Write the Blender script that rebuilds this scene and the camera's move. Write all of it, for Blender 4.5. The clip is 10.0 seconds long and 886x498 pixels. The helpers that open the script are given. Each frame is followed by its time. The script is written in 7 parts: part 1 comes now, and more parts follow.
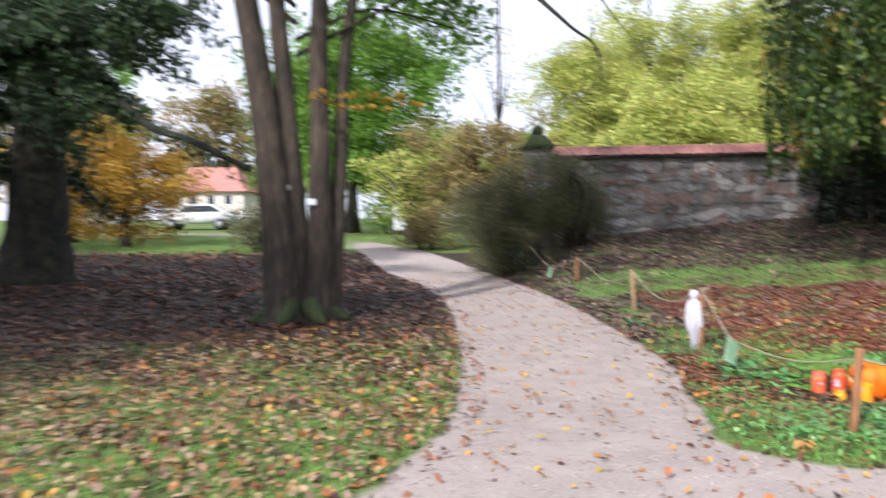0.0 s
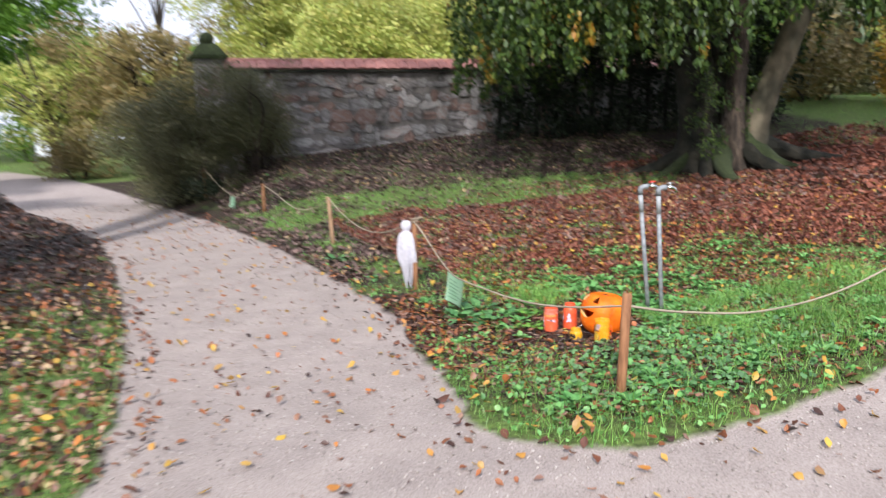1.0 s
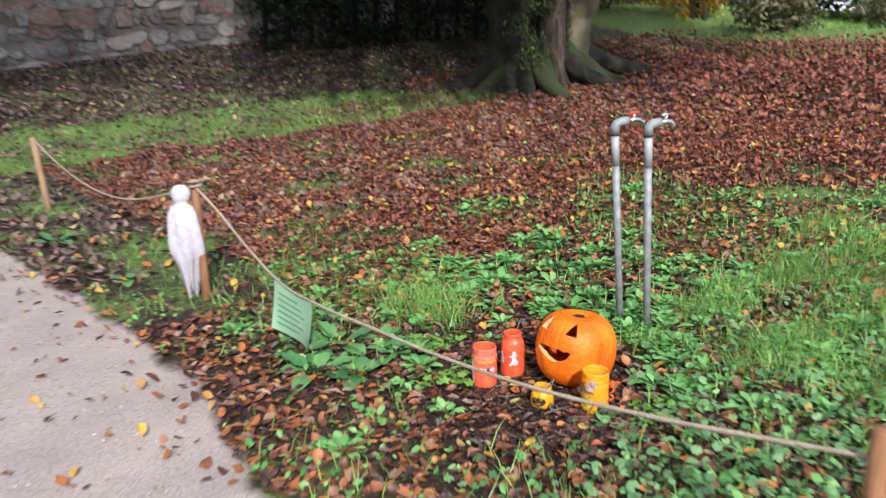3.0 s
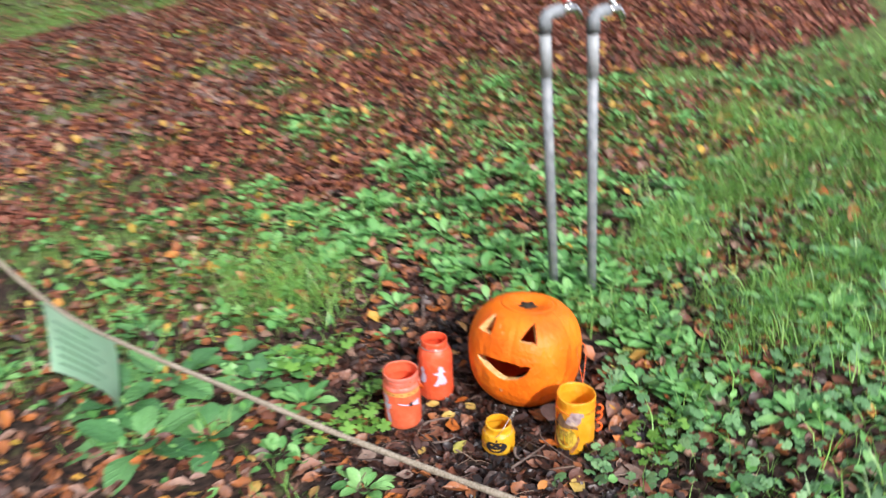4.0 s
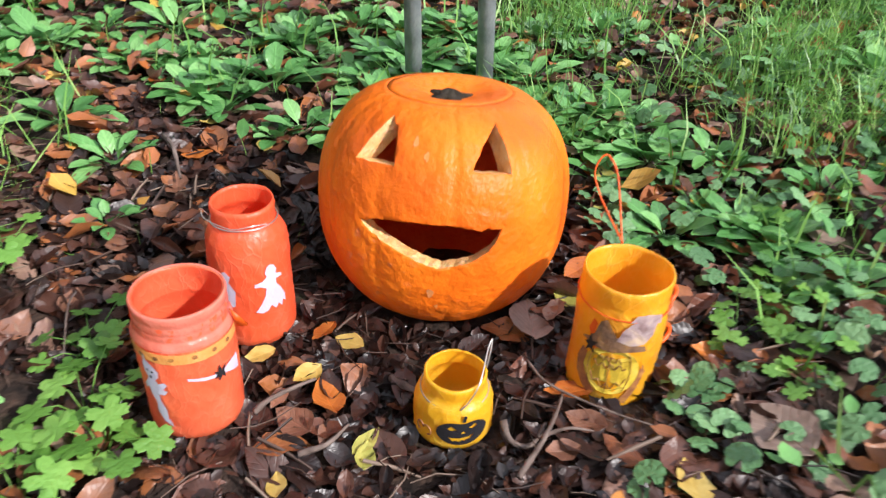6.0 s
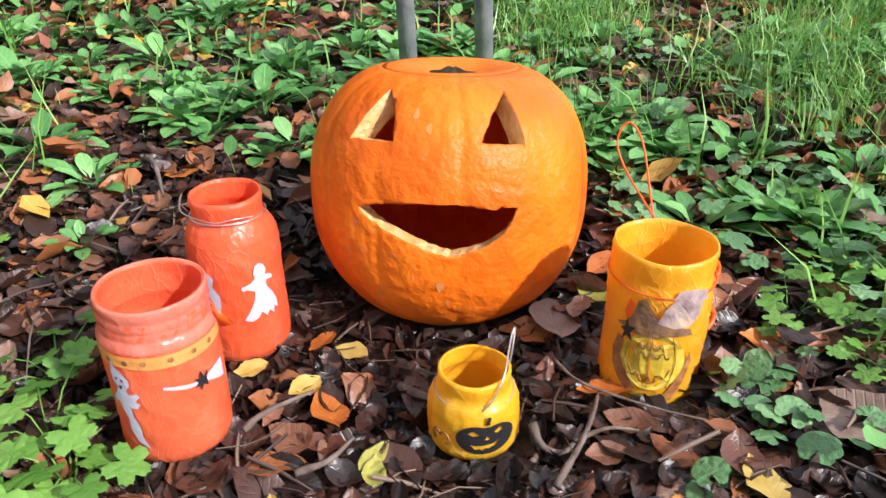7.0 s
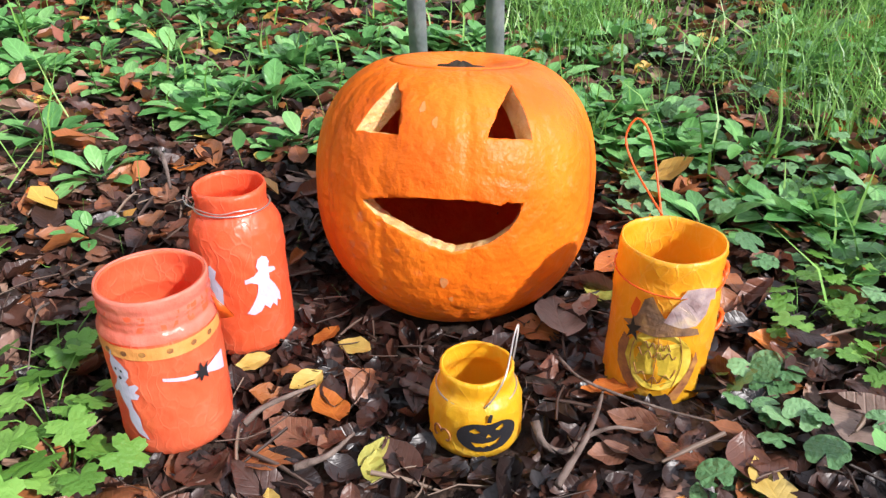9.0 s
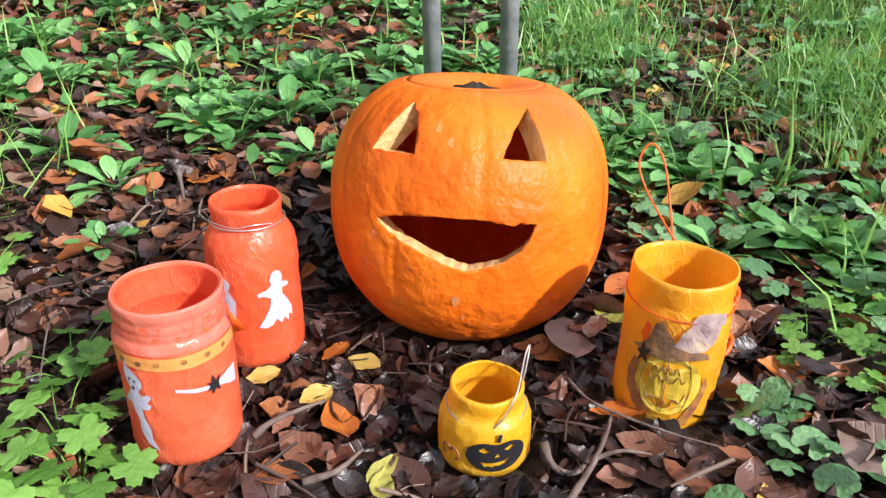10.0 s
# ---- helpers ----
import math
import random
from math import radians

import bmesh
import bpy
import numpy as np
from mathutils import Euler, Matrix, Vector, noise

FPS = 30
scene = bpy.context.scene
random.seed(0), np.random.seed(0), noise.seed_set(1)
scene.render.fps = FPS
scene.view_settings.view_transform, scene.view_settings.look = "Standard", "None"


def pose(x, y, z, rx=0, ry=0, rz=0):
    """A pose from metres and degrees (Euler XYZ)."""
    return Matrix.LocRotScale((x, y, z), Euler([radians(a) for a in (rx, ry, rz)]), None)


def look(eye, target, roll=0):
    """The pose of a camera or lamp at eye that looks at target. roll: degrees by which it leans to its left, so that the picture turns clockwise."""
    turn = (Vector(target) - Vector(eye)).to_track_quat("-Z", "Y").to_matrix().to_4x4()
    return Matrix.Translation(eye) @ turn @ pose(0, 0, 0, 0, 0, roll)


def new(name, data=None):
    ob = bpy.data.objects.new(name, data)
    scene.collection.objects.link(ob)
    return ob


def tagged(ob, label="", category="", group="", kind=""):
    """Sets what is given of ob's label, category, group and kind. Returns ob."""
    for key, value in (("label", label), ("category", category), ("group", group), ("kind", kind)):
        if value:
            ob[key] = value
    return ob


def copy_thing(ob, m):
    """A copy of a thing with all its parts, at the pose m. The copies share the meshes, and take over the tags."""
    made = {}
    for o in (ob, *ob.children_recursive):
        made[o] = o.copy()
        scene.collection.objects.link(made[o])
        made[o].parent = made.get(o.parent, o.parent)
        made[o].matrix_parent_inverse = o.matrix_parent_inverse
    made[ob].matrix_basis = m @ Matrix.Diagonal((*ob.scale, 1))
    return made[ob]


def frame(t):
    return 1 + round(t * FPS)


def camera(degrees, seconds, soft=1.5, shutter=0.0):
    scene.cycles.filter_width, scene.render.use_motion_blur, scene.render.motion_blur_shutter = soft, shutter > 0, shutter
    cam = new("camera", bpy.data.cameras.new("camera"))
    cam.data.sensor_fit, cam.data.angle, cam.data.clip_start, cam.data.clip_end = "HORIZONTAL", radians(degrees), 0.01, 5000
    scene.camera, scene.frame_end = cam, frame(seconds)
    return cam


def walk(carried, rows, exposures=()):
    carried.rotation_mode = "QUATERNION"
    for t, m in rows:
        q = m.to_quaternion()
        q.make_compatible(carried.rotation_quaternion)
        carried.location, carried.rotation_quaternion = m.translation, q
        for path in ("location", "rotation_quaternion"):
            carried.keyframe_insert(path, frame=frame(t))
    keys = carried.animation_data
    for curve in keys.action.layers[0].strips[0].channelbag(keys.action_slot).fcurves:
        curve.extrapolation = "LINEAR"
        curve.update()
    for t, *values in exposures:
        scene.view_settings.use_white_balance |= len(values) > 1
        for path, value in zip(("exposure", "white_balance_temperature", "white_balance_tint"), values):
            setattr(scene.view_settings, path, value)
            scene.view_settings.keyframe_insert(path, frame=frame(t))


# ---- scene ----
cam = camera(60.8, 10.0, soft=1.35, shutter=0.6)
EXPOSURES = [(0.0, 0.54, 6100, 14), (1.0, 0.42, 6100, 14), (2.0, 0.32, 6100, 14), (4.0, 0.50, 6100, 14), (5.5, 0.50, 6100, 14), (7.0, 0.58, 6100, 14), (10.0, 0.58, 6100, 14)]
PATH = [
    (0, (0.181, 0.141, 1.314), (0.155, 2.14, 1.231), -0.3),
    (0.5, (0.252, 0.73, 1.315), (0.609, 2.69, 1.135), -1.4),
    (1, (0.299, 1.469, 1.338), (1.074, 3.287, 1.032), -1.3),
    (1.5, (0.389, 2.117, 1.348), (1.26, 3.874, 0.955), 0.7),
    (2, (0.539, 2.74, 1.343), (1.628, 4.363, 0.917), -0.8),
    (2.5, (0.733, 3.325, 1.303), (1.862, 4.899, 0.806), -2.0),
    (2.7, (0.848, 3.546, 1.271), (2.057, 5.061, 0.779), -1.9),
    (3.8, (1.47, 4.613, 1.264), (2.916, 5.744, 0.472), -1.3),
    (4, (1.598, 4.764, 1.238), (3.13, 5.734, 0.392), -2.4),
    (4.5, (1.866, 5.071, 1.115), (3.389, 5.739, 0.005), -3.8),
    (5, (2.098, 5.269, 1.023), (3.57, 5.744, -0.245), -2.6),
    (5.5, (2.25, 5.38, 0.872), (3.724, 5.615, -0.46), 0.4),
    (5.7, (2.309, 5.396, 0.743), (3.862, 5.598, -0.5), 2.5),
    (6.8, (2.387, 5.433, 0.481), (4.143, 5.64, -0.455), -0.6),
    (7, (2.391, 5.422, 0.479), (4.133, 5.628, -0.481), -0.4),
    (7.5, (2.398, 5.408, 0.472), (4.129, 5.636, -0.504), -0.4),
    (8, (2.399, 5.407, 0.469), (4.127, 5.629, -0.514), -0.2),
    (8.5, (2.393, 5.411, 0.471), (4.134, 5.63, -0.489), 0.2),
    (9, (2.396, 5.415, 0.471), (4.135, 5.654, -0.488), -0.1),
    (9.5, (2.393, 5.42, 0.472), (4.148, 5.66, -0.455), 0.9),
    (10, (2.391, 5.423, 0.475), (4.15, 5.675, -0.445), 1.2),
]
walk(cam, [(t, look(eye, target, roll)) for t, eye, target, roll in PATH], EXPOSURES)

# ---- world, sun, exposure ----
SUN_AZ, SUN_EL = math.atan2(-0.85, -0.53), radians(35.5)
SUN_DIR = Vector((math.cos(SUN_AZ) * math.cos(SUN_EL), math.sin(SUN_AZ) * math.cos(SUN_EL), math.sin(SUN_EL)))
world = bpy.data.worlds.new("sky")
scene.world = world
world.use_nodes = True
wn, wl = world.node_tree.nodes, world.node_tree.links
wn.clear()
w_sky = wn.new("ShaderNodeTexSky")
w_sky.sky_type, w_sky.sun_disc = "NISHITA", False
w_sky.sun_elevation, w_sky.sun_rotation = SUN_EL, math.pi / 2 - SUN_AZ
w_sky.air_density, w_sky.dust_density = 1.0, 3.0
w_cloud = wn.new("ShaderNodeTexNoise")
w_cloud.inputs["Scale"].default_value, w_cloud.inputs["Detail"].default_value = 2.2, 5.0
w_ramp = wn.new("ShaderNodeValToRGB")
w_ramp.color_ramp.elements[0].color = (6.6, 7.0, 8.2, 1)
w_ramp.color_ramp.elements[1].color = (10.5, 10.7, 11.4, 1)
w_mix = wn.new("ShaderNodeMixRGB")
w_mix.inputs[0].default_value = 0.86
w_bg = wn.new("ShaderNodeBackground")
w_bg.inputs["Strength"].default_value = 0.115
w_out = wn.new("ShaderNodeOutputWorld")
wl.new(w_cloud.outputs["Fac"], w_ramp.inputs[0])
wl.new(w_sky.outputs[0], w_mix.inputs[1])
wl.new(w_ramp.outputs[0], w_mix.inputs[2])
wl.new(w_mix.outputs[0], w_bg.inputs["Color"])
wl.new(w_bg.outputs[0], w_out.inputs["Surface"])

sun_data = bpy.data.lights.new("sun", "SUN")
sun_data.energy, sun_data.angle, sun_data.color = 4.4, radians(2.5), (1.0, 0.94, 0.85)
sun = new("sun", sun_data)
sun.matrix_world = look(tuple(SUN_DIR * 60), (0, 0, 0))


# ---- materials ----
def leaf_veins(n, l, col, amount, freq):
    """A midrib and side veins from each leaf's own length and width: the tinted colour and the vein mask."""
    at = n.new("ShaderNodeAttribute")
    at.attribute_name = "leaf"
    sep = n.new("ShaderNodeSeparateXYZ")
    l.new(at.outputs["Vector"], sep.inputs[0])

    def calc(op, a, b_val):
        nd = n.new("ShaderNodeMath")
        nd.operation = op
        for k, v in enumerate((a, b_val)):
            if isinstance(v, (int, float)):
                nd.inputs[k].default_value = v
            else:
                l.new(v, nd.inputs[k])
        return nd.outputs[0]

    def mapped(v, a, b_val, c, d):
        nd = n.new("ShaderNodeMapRange")
        for key, val in (("From Min", a), ("From Max", b_val), ("To Min", c), ("To Max", d)):
            nd.inputs[key].default_value = val
        l.new(v, nd.inputs["Value"])
        return nd.outputs[0]

    away = calc("ABSOLUTE", sep.outputs["Y"], 0.0)
    rib = mapped(away, 0.006, 0.026, 1.0, 0.0)
    wave = calc("SINE", calc("MULTIPLY", calc("SUBTRACT", sep.outputs["X"], away), freq), 0.0)
    side = mapped(wave, 0.6, 1.0, 0.0, 0.5)
    mask = calc("MAXIMUM", rib, side)
    pale = n.new("ShaderNodeVectorMath")
    pale.operation = "SCALE"
    pale.inputs["Scale"].default_value = 1.7
    l.new(col, pale.inputs[0])
    mx = n.new("ShaderNodeMixRGB")
    l.new(calc("MULTIPLY", mask, amount), mx.inputs[0])
    l.new(col, mx.inputs[1])
    l.new(pale.outputs[0], mx.inputs[2])
    return mx.outputs[0], mask


def material(name, cols, scale=20.0, rough=0.8, bump=0.3, bscale=90.0, island=0.0, objrand=0.0, trans=0.0,
             metal=0.0, patch=(0.8, 1.15), pscale=2.0, detail=6.0, spec=0.5, bdist=0.01, coat=0.0, stretch=(1, 1, 1), sub=0.0, warp=0.0, veins=0.0, vfreq=50.0, crumple=0.0):
    m = bpy.data.materials.new(name)
    m.use_nodes = True
    n, l = m.node_tree.nodes, m.node_tree.links
    b = n["Principled BSDF"]
    tc = n.new("ShaderNodeTexCoord")
    mp = n.new("ShaderNodeMapping")
    mp.inputs["Scale"].default_value = stretch
    l.new(tc.outputs["Object"], mp.inputs[0])
    nz = n.new("ShaderNodeTexNoise")
    nz.inputs["Scale"].default_value, nz.inputs["Detail"].default_value = scale, detail
    nz.inputs["Distortion"].default_value = warp
    l.new(mp.outputs[0], nz.inputs["Vector"])
    fac = nz.outputs["Fac"]
    stretcher = n.new("ShaderNodeMapRange")
    stretcher.inputs["From Min"].default_value, stretcher.inputs["From Max"].default_value = 0.3, 0.7
    l.new(fac, stretcher.inputs["Value"])
    fac = stretcher.outputs[0]
    if island or objrand:
        if island:
            src = n.new("ShaderNodeNewGeometry").outputs["Random Per Island"]
        else:
            src = n.new("ShaderNodeObjectInfo").outputs["Random"]
        mx = n.new("ShaderNodeMix")
        mx.inputs["Factor"].default_value = island or objrand
        l.new(fac, mx.inputs["A"])
        l.new(src, mx.inputs["B"])
        fac = mx.outputs["Result"]
    rp = n.new("ShaderNodeValToRGB")
    els = rp.color_ramp.elements
    while len(els) < len(cols):
        els.new(0.5)
    for i, c in enumerate(cols):
        els[i].position = i / (len(cols) - 1)
        els[i].color = (*c, 1)
    l.new(fac, rp.inputs[0])
    n2 = n.new("ShaderNodeTexNoise")
    n2.inputs["Scale"].default_value = pscale
    l.new(tc.outputs["Object"], n2.inputs["Vector"])
    mr = n.new("ShaderNodeMapRange")
    mr.inputs["From Min"].default_value, mr.inputs["From Max"].default_value = 0.3, 0.7
    mr.inputs["To Min"].default_value, mr.inputs["To Max"].default_value = patch
    l.new(n2.outputs["Fac"], mr.inputs["Value"])
    mul = n.new("ShaderNodeVectorMath")
    mul.operation = "SCALE"
    l.new(rp.outputs[0], mul.inputs[0])
    l.new(mr.outputs[0], mul.inputs["Scale"])
    col = mul.outputs[0]
    vein = None
    if crumple:
        wob = n.new("ShaderNodeTexNoise")
        wob.inputs["Scale"].default_value, wob.inputs["Detail"].default_value = 18.0, 2.0
        l.new(tc.outputs["Object"], wob.inputs["Vector"])
        bend = n.new("ShaderNodeVectorMath")
        bend.operation = "MULTIPLY_ADD"
        bend.inputs[1].default_value = (0.06, 0.06, 0.06)
        l.new(wob.outputs["Color"], bend.inputs[0])
        l.new(tc.outputs["Object"], bend.inputs[2])
        squash = n.new("ShaderNodeMapping")
        squash.inputs["Scale"].default_value = (1.0, 1.0, 0.45)
        l.new(bend.outputs[0], squash.inputs[0])
        vor = n.new("ShaderNodeTexVoronoi")
        vor.feature = "DISTANCE_TO_EDGE"
        vor.inputs["Scale"].default_value = 85.0
        l.new(squash.outputs[0], vor.inputs["Vector"])
        line = n.new("ShaderNodeMapRange")
        line.inputs["From Min"].default_value, line.inputs["From Max"].default_value = 0.0, 0.10
        line.inputs["To Min"].default_value, line.inputs["To Max"].default_value = crumple, 0.0
        l.new(vor.outputs["Distance"], line.inputs["Value"])
        fade = n.new("ShaderNodeMath")
        fade.operation = "MULTIPLY"
        l.new(line.outputs[0], fade.inputs[0])
        l.new(fac, fade.inputs[1])
        soft_add = n.new("ShaderNodeMixRGB")
        soft_add.blend_type = "ADD"
        soft_add.inputs[2].default_value = (0.03, 0.11, 0.09, 1)
        l.new(fade.outputs[0], soft_add.inputs[0])
        l.new(col, soft_add.inputs[1])
        col = soft_add.outputs[0]
        inv = n.new("ShaderNodeMath")
        inv.operation, inv.inputs[1].default_value = "MULTIPLY", -1.0
        l.new(fade.outputs[0], inv.inputs[0])
        vein = inv.outputs[0]
    if veins:
        col, vein = leaf_veins(n, l, col, veins, vfreq)
    l.new(col, b.inputs["Base Color"])
    b.inputs["Roughness"].default_value = rough
    b.inputs["Metallic"].default_value = metal
    b.inputs["Specular IOR Level"].default_value = spec
    b.inputs["Coat Weight"].default_value = coat
    if sub:
        b.inputs["Subsurface Weight"].default_value = sub
        b.inputs["Subsurface Radius"].default_value = (0.02, 0.008, 0.002)
        b.inputs["Subsurface Scale"].default_value = 0.5
    if bump:
        nb = n.new("ShaderNodeTexNoise")
        nb.inputs["Scale"].default_value, nb.inputs["Detail"].default_value = bscale, 4.0
        l.new(mp.outputs[0], nb.inputs["Vector"])
        bp = n.new("ShaderNodeBump")
        bp.inputs["Strength"].default_value, bp.inputs["Distance"].default_value = bump, bdist
        l.new(nb.outputs["Fac"], bp.inputs["Height"])
        if vein:
            rel = n.new("ShaderNodeMath")
            rel.operation = "MULTIPLY_ADD"
            l.new(vein, rel.inputs[0])
            rel.inputs[1].default_value = -0.8
            l.new(nb.outputs["Fac"], rel.inputs[2])
            l.new(rel.outputs[0], bp.inputs["Height"])
        l.new(bp.outputs[0], b.inputs["Normal"])
    if trans:
        out = n["Material Output"]
        tr = n.new("ShaderNodeBsdfTranslucent")
        l.new(col, tr.inputs["Color"])
        ms = n.new("ShaderNodeMixShader")
        ms.inputs[0].default_value = trans
        l.new(b.outputs[0], ms.inputs[1])
        l.new(tr.outputs[0], ms.inputs[2])
        l.new(ms.outputs[0], out.inputs["Surface"])
    return m


def plain(name, col, rough=0.6, metal=0.0, **kw):
    lo = tuple(c * 0.86 for c in col)
    hi = tuple(min(1, c * 1.1) for c in col)
    return material(name, (lo, hi), rough=rough, metal=metal, **kw)


def ground_material(name):
    """Soil, turf and gravel, blended along the borders that the sheet carries."""
    m = bpy.data.materials.new(name)
    m.use_nodes = True
    n, l = m.node_tree.nodes, m.node_tree.links
    b = n["Principled BSDF"]
    tc = n.new("ShaderNodeTexCoord")

    def ramped(scale, cols, detail=8.0):
        nz = n.new("ShaderNodeTexNoise")
        nz.inputs["Scale"].default_value, nz.inputs["Detail"].default_value = scale, detail
        l.new(tc.outputs["Object"], nz.inputs["Vector"])
        rp = n.new("ShaderNodeValToRGB")
        while len(rp.color_ramp.elements) < len(cols):
            rp.color_ramp.elements.new(0.5)
        for i, c in enumerate(cols):
            rp.color_ramp.elements[i].position = 0.3 + 0.4 * i / (len(cols) - 1)
            rp.color_ramp.elements[i].color = (*c, 1)
        l.new(nz.outputs["Fac"], rp.inputs[0])
        return rp.outputs[0], nz.outputs["Fac"]

    soil, _ = ramped(44, ((0.008, 0.006, 0.005), (0.020, 0.013, 0.010), (0.042, 0.026, 0.019), (0.080, 0.048, 0.034)))
    turf, _ = ramped(30, ((0.045, 0.060, 0.020), (0.095, 0.145, 0.035), (0.15, 0.21, 0.055)))
    grav, gf = ramped(120, ((0.235, 0.195, 0.182), (0.35, 0.305, 0.288), (0.435, 0.39, 0.37)))
    blot, _ = ramped(3.0, ((0.84, 0.82, 0.80), (1.05, 1.03, 1.0)))
    gm = n.new("ShaderNodeMixRGB")
    gm.blend_type, gm.inputs[0].default_value = "MULTIPLY", 1.0
    l.new(grav, gm.inputs[1])
    l.new(blot, gm.inputs[2])
    edge = n.new("ShaderNodeTexNoise")
    edge.inputs["Scale"].default_value, edge.inputs["Detail"].default_value = 9.0, 7.0
    l.new(tc.outputs["Object"], edge.inputs["Vector"])

    def border(attr, amount, width):
        at = n.new("ShaderNodeAttribute")
        at.attribute_name = attr
        sub = n.new("ShaderNodeMath")
        sub.operation = "SUBTRACT"
        l.new(edge.outputs["Fac"], sub.inputs[0])
        sub.inputs[1].default_value = 0.5
        ml = n.new("ShaderNodeMath")
        ml.operation = "MULTIPLY_ADD"
        l.new(sub.outputs[0], ml.inputs[0])
        ml.inputs[1].default_value = amount
        l.new(at.outputs["Fac"], ml.inputs[2])
        mr = n.new("ShaderNodeMapRange")
        mr.inputs["From Min"].default_value, mr.inputs["From Max"].default_value = 0.5 - width, 0.5 + width
        l.new(ml.outputs[0], mr.inputs["Value"])
        return mr.outputs[0]

    m1 = n.new("ShaderNodeMixRGB")
    l.new(border("turf", 1.6, 0.25), m1.inputs[0])
    l.new(soil, m1.inputs[1])
    l.new(turf, m1.inputs[2])
    m2 = n.new("ShaderNodeMixRGB")
    l.new(border("gravel", 0.7, 0.2), m2.inputs[0])
    l.new(m1.outputs[0], m2.inputs[1])
    l.new(gm.outputs[0], m2.inputs[2])
    l.new(m2.outputs[0], b.inputs["Base Color"])
    b.inputs["Roughness"].default_value = 0.9
    b.inputs["Specular IOR Level"].default_value = 0.25
    bp = n.new("ShaderNodeBump")
    bp.inputs["Strength"].default_value, bp.inputs["Distance"].default_value = 0.5, 0.012
    l.new(gf, bp.inputs["Height"])
    l.new(bp.outputs[0], b.inputs["Normal"])
    return m


M_GROUND = ground_material("earth turf and gravel")
LITTER = ((0.018, 0.011, 0.010), (0.042, 0.020, 0.015), (0.085, 0.034, 0.022), (0.15, 0.052, 0.027), (0.30, 0.105, 0.032), (0.19, 0.105, 0.078), (0.37, 0.24, 0.17))
M_LITTER = material("fallen beech leaves", LITTER, scale=75, island=0.88, rough=0.42, bump=0.22, bscale=90, trans=0.10, patch=(0.75, 1.25), pscale=9, veins=0.2)
M_LITTER_RED = material("russet fallen leaves", ((0.050, 0.018, 0.013), (0.115, 0.038, 0.024), (0.20, 0.062, 0.036), (0.28, 0.092, 0.054), (0.32, 0.15, 0.105)),
                        scale=50, island=0.8, rough=0.6, bump=0.2, trans=0.1, patch=(0.8, 1.15))
M_BANK = material("old dull fallen leaves", ((0.036, 0.024, 0.020), (0.085, 0.052, 0.043), (0.15, 0.096, 0.080), (0.23, 0.155, 0.135)), scale=50, island=0.85, rough=0.7, bump=0.2)
# wet leaves round the jars; also the tree-shade colour of the wood litter
M_WETSHADE = material("dark leaves, wet and shaded", ((0.007, 0.0045, 0.004), (0.014, 0.008, 0.007), (0.028, 0.013, 0.010), (0.055, 0.022, 0.014), (0.095, 0.042, 0.029)),
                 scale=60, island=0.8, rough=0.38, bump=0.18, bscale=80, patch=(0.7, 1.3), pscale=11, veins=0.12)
M_STRAY = material("stray autumn leaves", ((0.16, 0.07, 0.04), (0.42, 0.13, 0.03), (0.45, 0.24, 0.05), (0.50, 0.33, 0.05), (0.24, 0.12, 0.08), (0.50, 0.15, 0.03)),
                   island=0.92, rough=0.45, bump=0.2, trans=0.15, veins=0.3)
M_PALELEAF = material("pale dry fallen leaves", ((0.16, 0.10, 0.075), (0.29, 0.19, 0.14), (0.38, 0.27, 0.17), (0.42, 0.31, 0.14), (0.36, 0.17, 0.09)), scale=50, island=0.85, rough=0.6, bump=0.2, trans=0.15)
M_GRASS = material("grass blades", ((0.070, 0.170, 0.035), (0.14, 0.32, 0.055), (0.23, 0.45, 0.090), (0.35, 0.53, 0.16)), island=0.85, rough=0.4, bump=0, trans=0.3)
M_BROAD = material("broad green leaves", ((0.050, 0.150, 0.042), (0.105, 0.285, 0.072), (0.175, 0.40, 0.11), (0.27, 0.48, 0.16)), island=0.75, rough=0.36, bump=0.2, bscale=120, trans=0.22, spec=0.5, veins=0.3)
M_LEAF = material("spoon-shaped green leaves", ((0.055, 0.165, 0.046), (0.110, 0.300, 0.080), (0.180, 0.41, 0.12), (0.275, 0.51, 0.18)), objrand=0.75, rough=0.34, bump=0.25, bscale=120, trans=0.22, spec=0.5, veins=0.45, vfreq=44)
M_LOBED = material("lobed fresh green leaves", ((0.070, 0.18, 0.026), (0.125, 0.29, 0.042), (0.185, 0.39, 0.065), (0.26, 0.46, 0.095)), objrand=0.7, rough=0.45, bump=0.3, bscale=160, trans=0.25)
M_IVY = material("ground ivy leaves", ((0.055, 0.140, 0.050), (0.112, 0.250, 0.092), (0.20, 0.36, 0.155)), island=0.75, rough=0.42, bump=0.4, bscale=220, trans=0.15)
M_DOCK = material("broad mid-green leaves", ((0.040, 0.130, 0.045), (0.082, 0.225, 0.070), (0.135, 0.31, 0.10)), objrand=0.7, rough=0.42, bump=0.4, bscale=90, trans=0.15, veins=0.4, vfreq=40)
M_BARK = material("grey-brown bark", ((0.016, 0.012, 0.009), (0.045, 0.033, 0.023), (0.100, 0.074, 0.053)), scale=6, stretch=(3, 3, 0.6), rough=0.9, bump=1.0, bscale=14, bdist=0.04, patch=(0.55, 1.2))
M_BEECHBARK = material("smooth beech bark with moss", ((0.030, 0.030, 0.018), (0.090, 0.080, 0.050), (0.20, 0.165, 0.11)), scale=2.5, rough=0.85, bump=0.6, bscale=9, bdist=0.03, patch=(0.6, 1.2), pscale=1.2)
